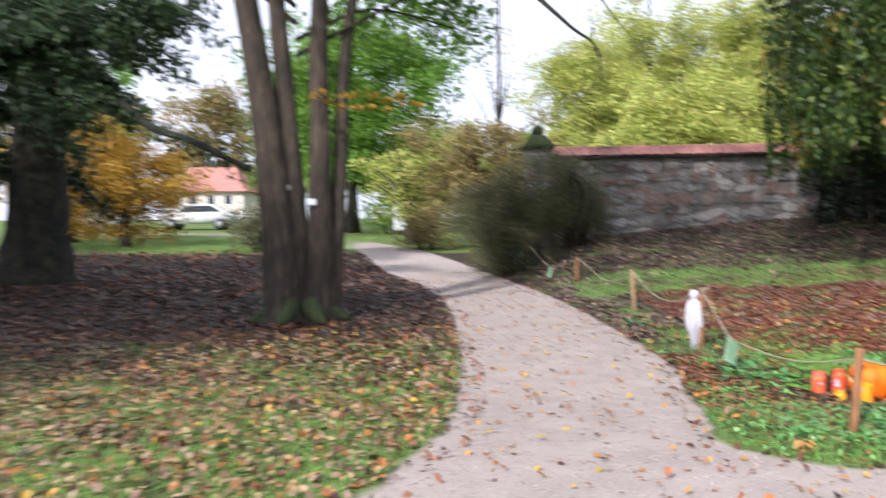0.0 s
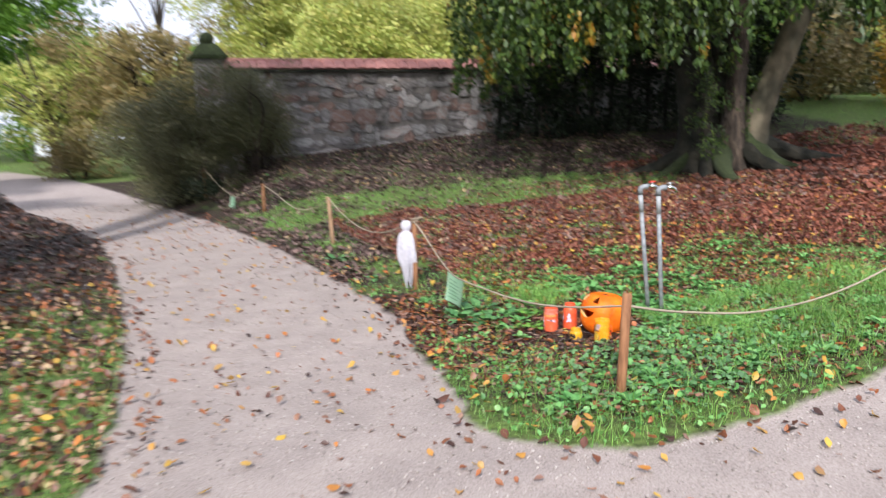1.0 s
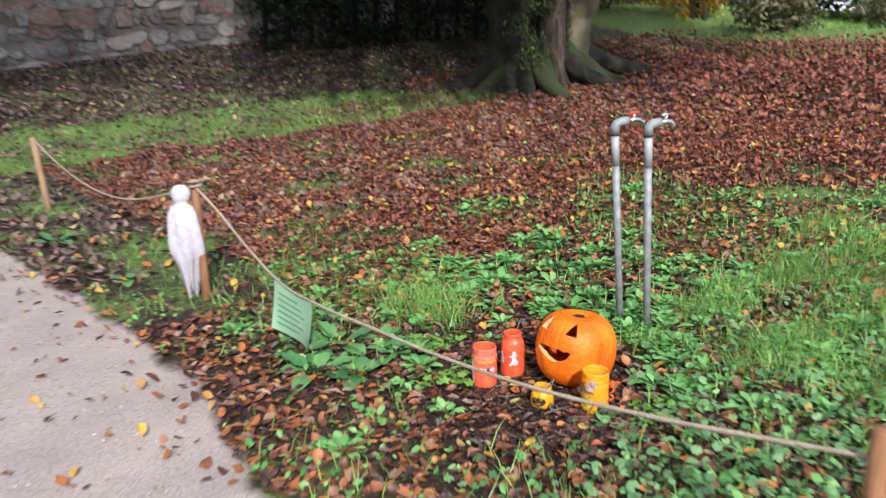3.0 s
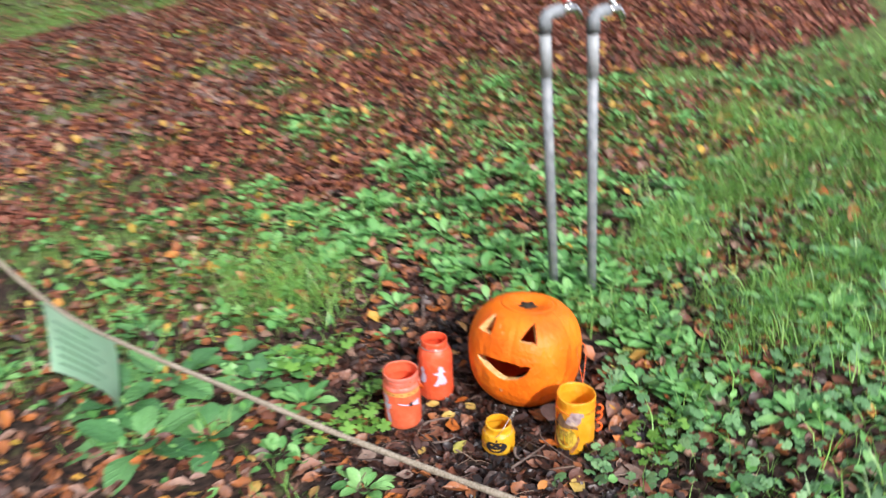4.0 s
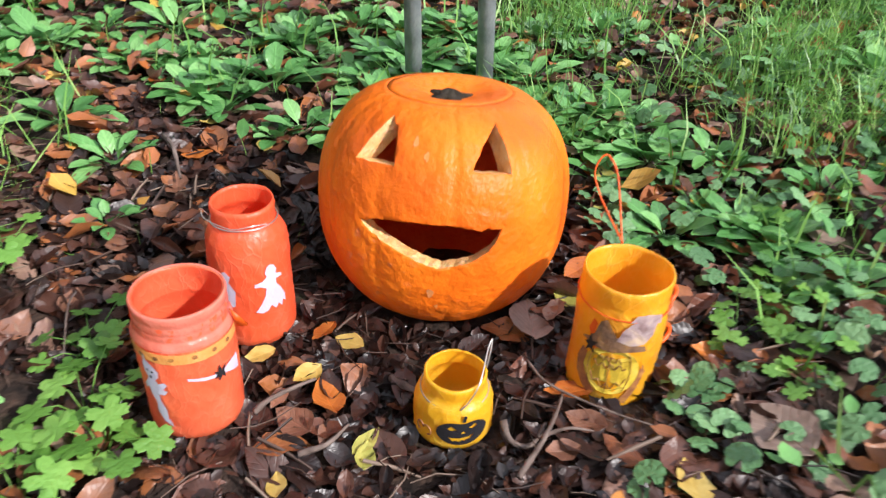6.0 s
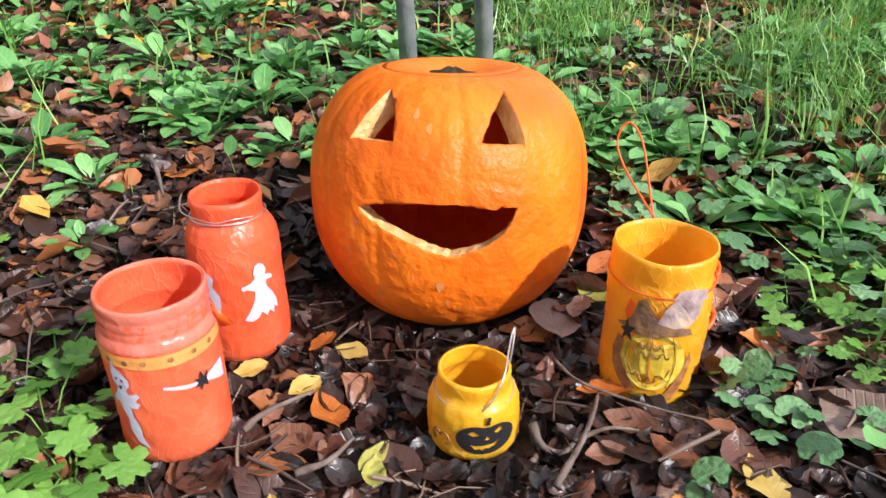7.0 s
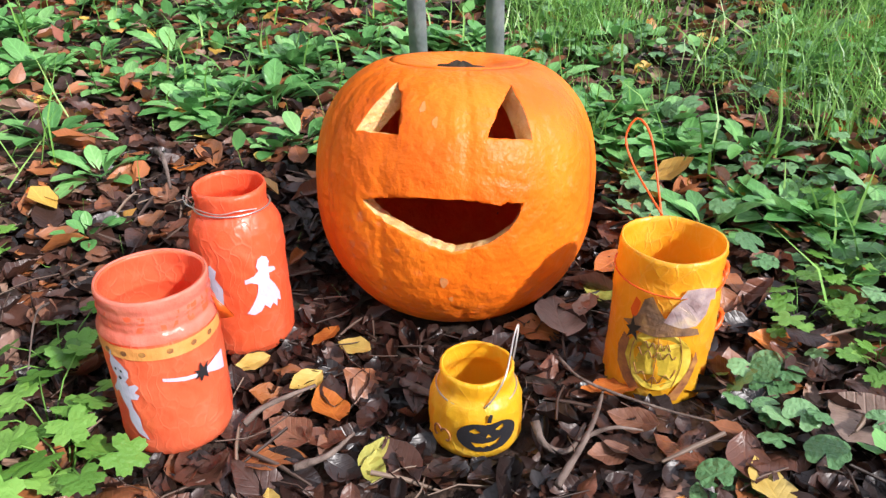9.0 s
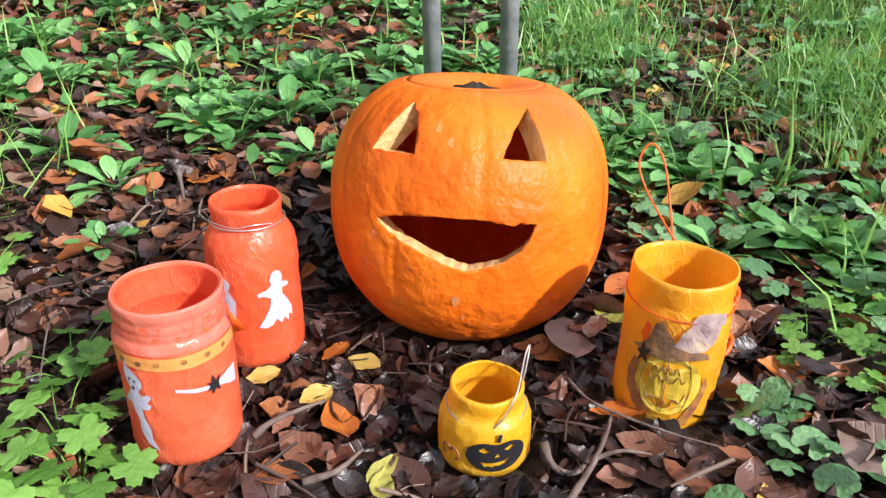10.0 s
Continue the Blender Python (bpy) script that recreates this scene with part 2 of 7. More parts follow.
# near-black: ivy on the beech, plus tree shade put into the colour
M_DARKBARK = material("dark bark with ivy and shade", ((0.006, 0.007, 0.004), (0.016, 0.016, 0.010), (0.034, 0.030, 0.020)), scale=5, rough=0.95, bump=1.0, bscale=10, bdist=0.05)
M_MOSS = material("green moss", ((0.012, 0.018, 0.007), (0.028, 0.042, 0.012), (0.05, 0.065, 0.02)), scale=40, rough=0.95, bump=0.8)
def pumpkin_skin():
    """Orange rind: mottled, finely pitted, with greyish lilac scuffs."""
    m = material("orange pumpkin skin", ((0.76, 0.122, 0.005), (0.88, 0.178, 0.007), (0.94, 0.24, 0.012)), scale=8, rough=0.44, bump=0.75, bscale=55, bdist=0.007, patch=(0.86, 1.05), pscale=9, spec=0.24, trans=0.08)
    n, l = m.node_tree.nodes, m.node_tree.links
    b = n["Principled BSDF"]
    col = b.inputs["Base Color"].links[0].from_socket
    tc = n.new("ShaderNodeTexCoord")
    masks = []
    for sc, lo, hi in ((95.0, 0.58, 0.74), (7.0, 0.50, 0.66)):
        nz = n.new("ShaderNodeTexNoise")
        nz.inputs["Scale"].default_value, nz.inputs["Detail"].default_value = sc, 3.0
        l.new(tc.outputs["Object"], nz.inputs["Vector"])
        mr = n.new("ShaderNodeMapRange")
        mr.inputs["From Min"].default_value, mr.inputs["From Max"].default_value = lo, hi
        l.new(nz.outputs["Fac"], mr.inputs["Value"])
        masks.append(mr.outputs[0])
    both = n.new("ShaderNodeMath")
    both.operation = "MULTIPLY"
    l.new(masks[0], both.inputs[0])
    l.new(masks[1], both.inputs[1])
    part_of = n.new("ShaderNodeMath")
    part_of.operation, part_of.inputs[1].default_value = "MULTIPLY", 0.45
    l.new(both.outputs[0], part_of.inputs[0])
    mx = n.new("ShaderNodeMixRGB")
    l.new(part_of.outputs[0], mx.inputs[0])
    l.new(col, mx.inputs[1])
    mx.inputs[2].default_value = (0.62, 0.30, 0.20, 1)
    l.new(mx.outputs[0], b.inputs["Base Color"])
    return m


M_PUMPKIN = pumpkin_skin()
M_FLESH = material("cut pumpkin flesh", ((0.78, 0.38, 0.11), (0.86, 0.50, 0.20), (0.90, 0.61, 0.31)), scale=60, rough=0.5, bump=0.5, bscale=160, sub=0.2)
M_INSIDE = material("moist pumpkin inside", ((0.82, 0.13, 0.012), (0.92, 0.22, 0.030)), scale=40, rough=0.4, bump=0.8, bscale=70, trans=0.3)
M_STEM = material("dried pumpkin stem", ((0.014, 0.011, 0.008), (0.050, 0.040, 0.028)), scale=60, rough=0.9, bump=0.8, spec=0.15)
M_SCUFF = material("pale scuffed skin", ((0.62, 0.25, 0.09), (0.72, 0.23, 0.04)), scale=90, rough=0.6, bump=0.2)
M_JARORANGE = material("orange tissue paper on glass", ((0.91, 0.180, 0.070), (0.94, 0.205, 0.085), (0.96, 0.245, 0.115)), scale=16, rough=0.34, bump=0.45, bscale=70, bdist=0.004, trans=0.42, warp=1.2, coat=0.3, patch=(0.95, 1.06), pscale=16, crumple=0.45)
M_JARDEEP = material("deep orange tissue paper on glass", ((0.89, 0.140, 0.045), (0.93, 0.165, 0.060), (0.95, 0.205, 0.090)), scale=16, rough=0.34, bump=0.45, bscale=70, bdist=0.004, trans=0.42, warp=1.2, coat=0.3, patch=(0.95, 1.06), pscale=16, crumple=0.45)
M_JARYELLOW = material("yellow tissue paper on glass", ((0.84, 0.47, 0.014), (0.89, 0.54, 0.020), (0.93, 0.62, 0.070)), scale=16, rough=0.34, bump=0.45, bscale=70, bdist=0.004, trans=0.42, warp=1.2, coat=0.3, patch=(0.95, 1.06), pscale=16, crumple=0.45)
M_JARAMBER = material("amber tissue paper on glass", ((0.88, 0.43, 0.014), (0.92, 0.49, 0.020), (0.95, 0.56, 0.060)), scale=16, rough=0.34, bump=0.45, bscale=70, bdist=0.004, trans=0.42, warp=1.2, coat=0.3, patch=(0.95, 1.06), pscale=16, crumple=0.45)
M_RIM = material("pale salmon glass rim", ((0.90, 0.27, 0.17), (0.95, 0.40, 0.29)), scale=40, rough=0.2, bump=0.3, trans=0.5, coat=0.6)
M_WHITE = plain("white paper", (0.80, 0.79, 0.84), rough=0.5, bump=0.1)
M_STICKER = plain("lilac-white paper cut-out", (0.55, 0.52, 0.65), rough=0.5, bump=0.15)
M_BLACK = plain("black paper", (0.016, 0.015, 0.018), rough=0.55, bump=0.1)
M_GREY = material("dark brown print", ((0.10, 0.06, 0.04), (0.24, 0.13, 0.07), (0.42, 0.22, 0.06)), scale=60, rough=0.5, bump=0.3)
M_LILAC = material("pale lilac print", ((0.30, 0.20, 0.20), (0.52, 0.40, 0.40), (0.72, 0.56, 0.34)), scale=60, rough=0.45, bump=0.2, trans=0.2)
M_LIME = material("yellow-green print", ((0.42, 0.27, 0.02), (0.66, 0.47, 0.04), (0.74, 0.56, 0.09)), scale=70, rough=0.5, bump=0.2)
M_BROWN = material("brown print", ((0.14, 0.05, 0.025), (0.30, 0.12, 0.045), (0.50, 0.24, 0.05)), scale=90, rough=0.5, bump=0.2)
M_BAND = material("amber printed band", ((0.80, 0.34, 0.075), (0.88, 0.44, 0.14)), scale=70, rough=0.4, bump=0.2, trans=0.2)
M_RIBBON = plain("orange ribbon", (0.88, 0.13, 0.012), rough=0.4, bump=0.1, trans=0.2)
M_WIRE = plain("thin silver wire", (0.65, 0.62, 0.58), rough=0.35, metal=0.9, bump=0)
M_WAX = plain("tea light wax", (0.45, 0.24, 0.03), rough=0.5, bump=0.1)
M_STEEL = material("galvanised steel pipe", ((0.15, 0.165, 0.18), (0.25, 0.27, 0.285), (0.36, 0.37, 0.38)), scale=24, rough=0.6, metal=0.2, bump=0.2)
M_SLEEVE = plain("pale plastic sleeve", (0.33, 0.35, 0.36), rough=0.5, bump=0.05)
M_CHROME = plain("chromed tap brass", (0.62, 0.62, 0.60), rough=0.22, metal=1.0, bump=0)
M_RED = plain("red plastic tap handle", (0.55, 0.03, 0.02), rough=0.4, bump=0)
M_STAKE = material("brown wooden stake", ((0.16, 0.070, 0.030), (0.27, 0.125, 0.055), (0.36, 0.18, 0.085)), scale=14, stretch=(4, 4, 0.5), rough=0.75, bump=0.5, bscale=40)
M_STAKEPALE = material("pale wooden stake", ((0.26, 0.16, 0.09), (0.40, 0.26, 0.15)), scale=14, stretch=(4, 4, 0.5), rough=0.8, bump=0.5, bscale=40)
M_ROPE = material("beige hemp rope", ((0.20, 0.16, 0.11), (0.34, 0.285, 0.21), (0.44, 0.38, 0.30)), scale=220, rough=0.9, bump=0.9, bscale=300, bdist=0.003)
M_SHEET = material("laminated green paper", ((0.34, 0.60, 0.40), (0.46, 0.70, 0.51)), scale=6, rough=0.25, bump=0.05, trans=0.2, coat=0.5)
M_INK = plain("grey-green print", (0.10, 0.24, 0.13), rough=0.5, bump=0)
M_CLOTH = material("white gauze", ((0.56, 0.55, 0.62), (0.72, 0.71, 0.77)), scale=40, rough=0.85, bump=0.4, trans=0.25)
M_STONE = material("rubble stone", ((0.13, 0.12, 0.12), (0.27, 0.25, 0.245), (0.40, 0.38, 0.375), (0.56, 0.54, 0.53), (0.30, 0.18, 0.145), (0.37, 0.34, 0.33)), scale=5, objrand=0.78, rough=0.9, bump=0.9, bscale=18, bdist=0.03, patch=(0.75, 1.1), pscale=5)
M_MORTAR = material("old lime mortar", ((0.17, 0.155, 0.148), (0.33, 0.30, 0.285)), scale=8, rough=0.95, bump=0.8, bscale=30, bdist=0.02)
M_TILE = material("weathered red roof tile", ((0.25, 0.098, 0.082), (0.37, 0.152, 0.127), (0.44, 0.21, 0.178)), scale=10, objrand=0.5, rough=0.8, bump=0.4, bscale=30)
M_TWIG = material("dry twig", ((0.07, 0.045, 0.035), (0.20, 0.15, 0.125)), scale=40, rough=0.85, bump=0.5)
M_PLASTER = plain("pale plaster", (0.60, 0.55, 0.50), rough=0.9, bump=0.3)
M_WINDOW = plain("dark window glass", (0.05, 0.06, 0.075), rough=0.1, bump=0)
M_CARWHITE = plain("white car paint", (0.70, 0.72, 0.75), rough=0.25, bump=0, coat=0.6)
M_TYRE = plain("black tyre rubber", (0.02, 0.02, 0.02), rough=0.8, bump=0)
M_BOARD = plain("pale board", (0.62, 0.66, 0.70), rough=0.5, bump=0.05)
M_TEAL = plain("turquoise print", (0.10, 0.42, 0.38), rough=0.5, bump=0)


def foliage(name, cols, trans=0.35, rough=0.5):
    return material(name, cols, island=0.8, rough=rough, bump=0, trans=trans, patch=(0.75, 1.2), pscale=0.6)


F_BEECH = foliage("beech leaves", ((0.015, 0.032, 0.008), (0.034, 0.070, 0.014), (0.066, 0.125, 0.022), (0.16, 0.20, 0.033)))
F_BEECHGOLD = foliage("turning beech leaves", ((0.16, 0.17, 0.02), (0.30, 0.22, 0.025), (0.42, 0.17, 0.02)))
# dark needles, taken darker still in place of the shade under the beech
F_YEW = foliage("dark evergreen needles deepened for shade", ((0.006, 0.012, 0.005), (0.013, 0.026, 0.009), (0.024, 0.043, 0.014)), trans=0.1, rough=0.7)
F_SPRUCE = foliage("dark conifer sprays", ((0.012, 0.028, 0.010), (0.026, 0.058, 0.018), (0.05, 0.095, 0.028)), trans=0.15, rough=0.6)
F_GREEN = foliage("fresh green leaves", ((0.07, 0.16, 0.018), (0.13, 0.27, 0.03), (0.22, 0.38, 0.05)))
F_LIME = foliage("yellow-green autumn leaves", ((0.25, 0.33, 0.075), (0.40, 0.47, 0.11), (0.52, 0.54, 0.15), (0.58, 0.48, 0.14)))
F_GOLD = foliage("golden autumn leaves", ((0.26, 0.17, 0.02), (0.42, 0.25, 0.03), (0.50, 0.30, 0.05)))
F_RUST = foliage("rusty brown leaves", ((0.15, 0.14, 0.05), (0.28, 0.23, 0.085), (0.40, 0.28, 0.12)))
F_OLIVE = foliage("olive shrub leaves", ((0.080, 0.088, 0.042), (0.150, 0.155, 0.075), (0.24, 0.225, 0.115)), trans=0.3)


# ---- building helpers ----
def part(name, bm, mat, parent=None, label="", smooth=True):
    me = bpy.data.meshes.new(name)
    if not isinstance(mat, (list, tuple)):
        mat = [mat]
    for m in mat:
        me.materials.append(m)
    bm.normal_update()
    bm.to_mesh(me)
    bm.free()
    for p in me.polygons:
        p.use_smooth = smooth
    ob = new(name, me)
    if parent:
        ob.parent = parent
    if label:
        ob["label"] = label
    return ob


def empty(name, loc, label, category, group="", kind=""):
    e = new(name)
    e.location = loc
    e.empty_display_size = 0.1
    return tagged(e, label, category, group, kind)


def fast(name, verts, faces, mat, parent=None, smooth=False):
    """A mesh of many faces that all have the same number of corners."""
    verts, faces = np.asarray(verts, dtype=np.float32), np.asarray(faces, dtype=np.int32)
    me = bpy.data.meshes.new(name)
    me.vertices.add(len(verts))
    me.vertices.foreach_set("co", verts.ravel())
    k = faces.shape[1]
    me.loops.add(faces.size)
    me.loops.foreach_set("vertex_index", faces.ravel())
    me.polygons.add(len(faces))
    me.polygons.foreach_set("loop_start", np.arange(0, faces.size, k, dtype=np.int32))
    if smooth:
        me.polygons.foreach_set("use_smooth", np.ones(len(faces), dtype=bool))
    me.materials.append(mat)
    me.update(calc_edges=True)
    me.validate()
    ob = new(name, me)
    if parent:
        ob.parent = parent
    return ob


rng = np.random.default_rng(11)


def turns(yaw, pitch, roll):
    """Rotation matrices from arrays of angles: roll about x, then pitch about y, then yaw about z."""
    cy, sy, cp, sp_, cr, sr = np.cos(yaw), np.sin(yaw), np.cos(pitch), np.sin(pitch), np.cos(roll), np.sin(roll)
    z, o = np.zeros_like(cy), np.ones_like(cy)
    rz = np.stack([cy, -sy, z, sy, cy, z, z, z, o], -1).reshape(-1, 3, 3)
    ry = np.stack([cp, z, sp_, z, o, z, -sp_, z, cp], -1).reshape(-1, 3, 3)
    rx = np.stack([o, z, z, z, cr, -sr, z, sr, cr], -1).reshape(-1, 3, 3)
    return rz @ ry @ rx


def spread(templates, places, mats3, sizes):
    """Copies of small templates (verts, faces) at many places: joined verts and faces."""
    vs, fs, own, base = [], [], [], 0
    pick = rng.integers(0, len(templates), len(places))
    for k, (tv, tf) in enumerate(templates):
        sel = np.where(pick == k)[0]
        if not len(sel):
            continue
        v = np.einsum("nij,kj->nki", mats3[sel], tv) * sizes[sel][:, None, None] + places[sel][:, None, :]
        f = tf[None, :, :] + (np.arange(len(sel)) * len(tv))[:, None, None] + base
        vs.append(v.reshape(-1, 3))
        own.append(np.tile(tv, (len(sel), 1)))
        fs.append(f.reshape(-1, tf.shape[1]))
        base += len(sel) * len(tv)
    return np.concatenate(vs), np.concatenate(fs), np.concatenate(own)


def keep_leaf_shape(ob, own):
    """Store each leaf's own length and width on its mesh, for the veins."""
    at = ob.data.attributes.new("leaf", "FLOAT_VECTOR", "POINT")
    at.data.foreach_set("vector", np.asarray(own, dtype=np.float32).ravel())


def oval_leaf(width, curl, fold, stations=4, tip=1.0, twist=0.0, wide_at=0.5):
    """A leaf one unit long along x, with a midrib fold and a curl: triangles."""
    v, f = [(0, 0, 0)], []
    for i in range(1, stations + 1):
        s = i / (stations + 1)
        w = width * 0.5 * math.sin(math.pi * s ** (math.log(0.5) / math.log(wide_at))) ** 0.8
        a = curl * s
        z = math.sin(a) * s * 0.6
        x = s * (1 - 0.25 * abs(math.sin(a)))
        wob = 0.05 * math.sin(i * 2.3 + curl * 5)
        v += [(x, -w, z + fold * w + wob), (x, 0, z), (x, w, z + fold * w - wob + twist * w * s)]
    a = curl
    v.append((tip * (1 - 0.25 * abs(math.sin(a))), 0, math.sin(a) * 0.6))
    for i in range(stations - 1):
        b0, b1 = 1 + 3 * i, 4 + 3 * i
        for j in (0, 1):
            f += [(b0 + j, b1 + j, b1 + j + 1), (b0 + j, b1 + j + 1, b0 + j + 1)]
    last, end = 1 + 3 * (stations - 1), len(v) - 1
    f += [(0, 1, 2), (0, 2, 3), (last, end, last + 1), (last + 1, end, last + 2)]
    v = np.array(v, dtype=float)
    v[:, 0] -= 0.5
    return v, np.array(f)


def simple_leaf(width, fold):
    v = np.array([(-0.5, 0, 0), (0, -width / 2, fold), (0.5, 0, 0), (0, width / 2, fold)], dtype=float)
    return v, np.array([(0, 1, 2), (0, 2, 3)])


FALLEN = [oval_leaf(0.62, c, fo, 3, twist=tw) for c, fo, tw in ((0.5, 0.3, 0.2), (-0.6, -0.25, 0.3), (0.9, 0.5, -0.4), (0.2, -0.4, 0.5), (-1.0, 0.3, 0.6), (1.3, 0.7, 0.3))]
FALLEN_FINE = [oval_leaf(w, c, fo, 4, twist=tw) for w, c, fo, tw in ((0.6, 0.5, 0.3, 0.5), (0.55, -0.9, -0.35, 0.7), (0.7, 1.2, 0.6, -0.8), (0.5, 0.3, -0.6, 0.9), (0.6, -1.3, 0.5, 0.9), (0.5, 1.6, 0.9, 0.5), (0.65, 0.9, -0.8, -0.6))]
FALLEN_SMALL = [oval_leaf(0.62, c, fo, 2) for c, fo in ((0.6, 0.4), (-0.7, -0.3), (0.9, -0.5), (0.2, 0.6))]


def rich_leaf(seed, width, curl, cup, ripple, n=7):
    """A dry leaf with a rippled edge, a midrib and a roll: triangles."""
    r = random.Random(seed)
    v, f = [], []
    for i in range(n + 1):
        s = i / n
        w = width * 0.54 * math.sin(math.pi * (0.015 + 0.97 * s ** 0.85)) ** 1.05 * r.uniform(0.95, 1.05)
        a = curl * (s - 0.5)
        cx, cz = (math.sin(a) / curl, (1 - math.cos(a)) / curl) if abs(curl) > 0.05 else (s - 0.5, 0)
        for j in (-2, -1, 0, 1, 2):
            u = j / 2
            z = cz + cup * w * abs(u) ** 1.6 + (0.0 if j else -0.018) + ripple * abs(u) * math.sin(i * 2.1 + j + seed) * 0.06
            v.append((cx, w * u * (1 - 0.25 * abs(cup) * abs(u)), z))
    for i in range(n):
        for j in range(4):
            a, b = i * 5 + j, (i + 1) * 5 + j
            f += [(a, b, b + 1), (a, b + 1, a + 1)]
    return np.array(v), np.array(f)


RICH = [rich_leaf(k, w, c, cu, ri) for k, (w, c, cu, ri) in enumerate(((0.60, 0.4, 0.20, 0.5), (0.54, -0.6, 0.15, 0.7), (0.58, 1.1, 0.40, 0.6), (0.50, 0.2, -0.30, 0.8), (0.62, -0.3, 0.55, 0.5), (0.56, 1.6, 0.20, 0.7), (0.50, 0.6, 1.1, 0.6), (0.60, -1.0, -0.25, 0.7)))]
TREE_LEAF = [simple_leaf(0.6, 0.12), simple_leaf(0.5, -0.1), simple_leaf(0.7, 0.2)]


def blade(lean, height=1.0, w=0.034):
    v = [(-w / 2, 0, 0), (w / 2, 0, 0), (-w * 0.4, lean * 0.3, 0.5), (w * 0.4, lean * 0.3, 0.5), (0, lean, 0.5 + 0.45 * (1 - lean * 0.6))]
    return np.array(v) * height, np.array([(0, 1, 3), (0, 3, 2), (2, 3, 4)])


BLADES = [blade(a) for a in (0.2, 0.45, 0.7, 0.95)]
THIN_BLADES = [(v * np.array((0.5, 1, 1)), f) for v, f in BLADES]


def fan_leaf(lobes, depth, notch=0.5, cup=0.12):
    """A round, scalloped or lobed leaf one unit across, its stalk at the origin."""
    v, f = [(0, 0, 0)], []
    n = lobes * 4
    for i in range(n + 1):
        a = -math.pi + notch + (2 * math.pi - 2 * notch) * i / n
        r = 0.5 * (1 - (depth if i % 4 == 0 else 0.25 * depth if i % 2 else 0))
        v.append((r * math.cos(a) + 0.12, r * math.sin(a), cup * r * math.cos(i * 1.57)))
    for i in range(n):
        f.append((0, i + 1, i + 2))
    return np.array(v, dtype=float), np.array(f)


IVY_LEAF = [fan_leaf(7, 0.10, 0.35, 0.06), fan_leaf(6, 0.12, 0.4, 0.09), fan_leaf(7, 0.09, 0.3, 0.04)]
for iv, _ in IVY_LEAF:
    iv[:, 2] += -0.35 * ((iv[:, 0] - 0.12) ** 2 + 0.6 * iv[:, 1] ** 2)


def lobed_leaf(depth, cup):
    """A round leaf of five broad, toothed lobes, its stalk at the origin."""
    v, f = [(0, 0, 0)], []
    n = 40
    for i in range(n + 1):
        a = -math.pi + 0.3 + (2 * math.pi - 0.6) * i / n
        r = 0.5 * (1 - depth * (1 - math.sin(math.pi * (i % 8) / 8)) ** 1.6) * (1 + 0.05 * (-1) ** i)
        v.append((r * math.cos(a) + 0.1, r * math.sin(a), cup * r * math.sin(math.pi * (i % 8) / 8) - 0.25 * r * r))
    for i in range(n):
        f.append((0, i + 1, i + 2))
    return np.array(v, dtype=float), np.array(f)


PALM_LEAF = [lobed_leaf(0.40, 0.12), lobed_leaf(0.34, 0.2)]


def tube_data(points, radii, seg=8, wobble=0.0, seed=0):
    pts = [Vector(p) for p in points]
    verts, faces = [], []
    r2 = random.Random(seed)
    up = Vector((0.31, 0.95, 0.1))
    for i, p in enumerate(pts):
        d = (pts[min(i + 1, len(pts) - 1)] - pts[max(i - 1, 0)]).normalized()
        a = d.cross(up)
        if a.length < 0.05:
            a = d.cross(Vector((1, 0, 0)))
        a.normalize()
        b = d.cross(a)
        for j in range(seg):
            t = 2 * math.pi * j / seg
            r = radii[i] * (1 + wobble * (r2.random() - 0.5))
            verts.append(p + (a * math.cos(t) + b * math.sin(t)) * r)
    for i in range(len(pts) - 1):
        for j in range(seg):
            k = (j + 1) % seg
            faces.append((i * seg + j, i * seg + k, (i + 1) * seg + k, (i + 1) * seg + j))
    return verts, faces, seg


def add_tube(bm, points, radii, seg=8, wobble=0.0, seed=0, caps=True):
    verts, faces, seg = tube_data(points, radii, seg, wobble, seed)
    bv = [bm.verts.new(v) for v in verts]
    for f in faces:
        bm.faces.new([bv[i] for i in f])
    if caps:
        bm.faces.new(list(reversed(bv[:seg])))
        bm.faces.new(bv[-seg:])
    return bv


def smooth_path(points, n=6):
    """Points of a Catmull-Rom line through the given ones."""
    p = [Vector(q) for q in points]
    p = [p[0] * 2 - p[1]] + p + [p[-1] * 2 - p[-2]]
    out = []
    for i in range(1, len(p) - 2):
        for k in range(n):
            t = k / n
            a, b, c, d = p[i - 1], p[i], p[i + 1], p[i + 2]
            out.append(0.5 * ((2 * b) + (c - a) * t + (2 * a - 5 * b + 4 * c - d) * t * t + (3 * b - a - 3 * c + d) * t ** 3))
    out.append(p[-2])
    return out


def box(bm, lo, hi, bevel=0.0):
    r = bmesh.ops.create_cube(bm, size=1.0)
    c = [(a + b) / 2 for a, b in zip(lo, hi)]
    s = [b - a for a, b in zip(lo, hi)]
    for v in r["verts"]:
        v.co = Vector((c[0] + v.co.x * s[0], c[1] + v.co.y * s[1], c[2] + v.co.z * s[2]))
    if bevel:
        edges = list({e for v in r["verts"] for e in v.link_edges})
        bmesh.ops.bevel(bm, geom=edges, offset=bevel, segments=2, affect="EDGES", profile=0.6)


# ---- lie of the land ----
def sm(t):
    t = np.clip(t, 0, 1)
    return t * t * (3 - 2 * t)


def soft_plus(v, w=0.35):
    return w * np.log1p(np.exp(np.minimum(40, v / w)))


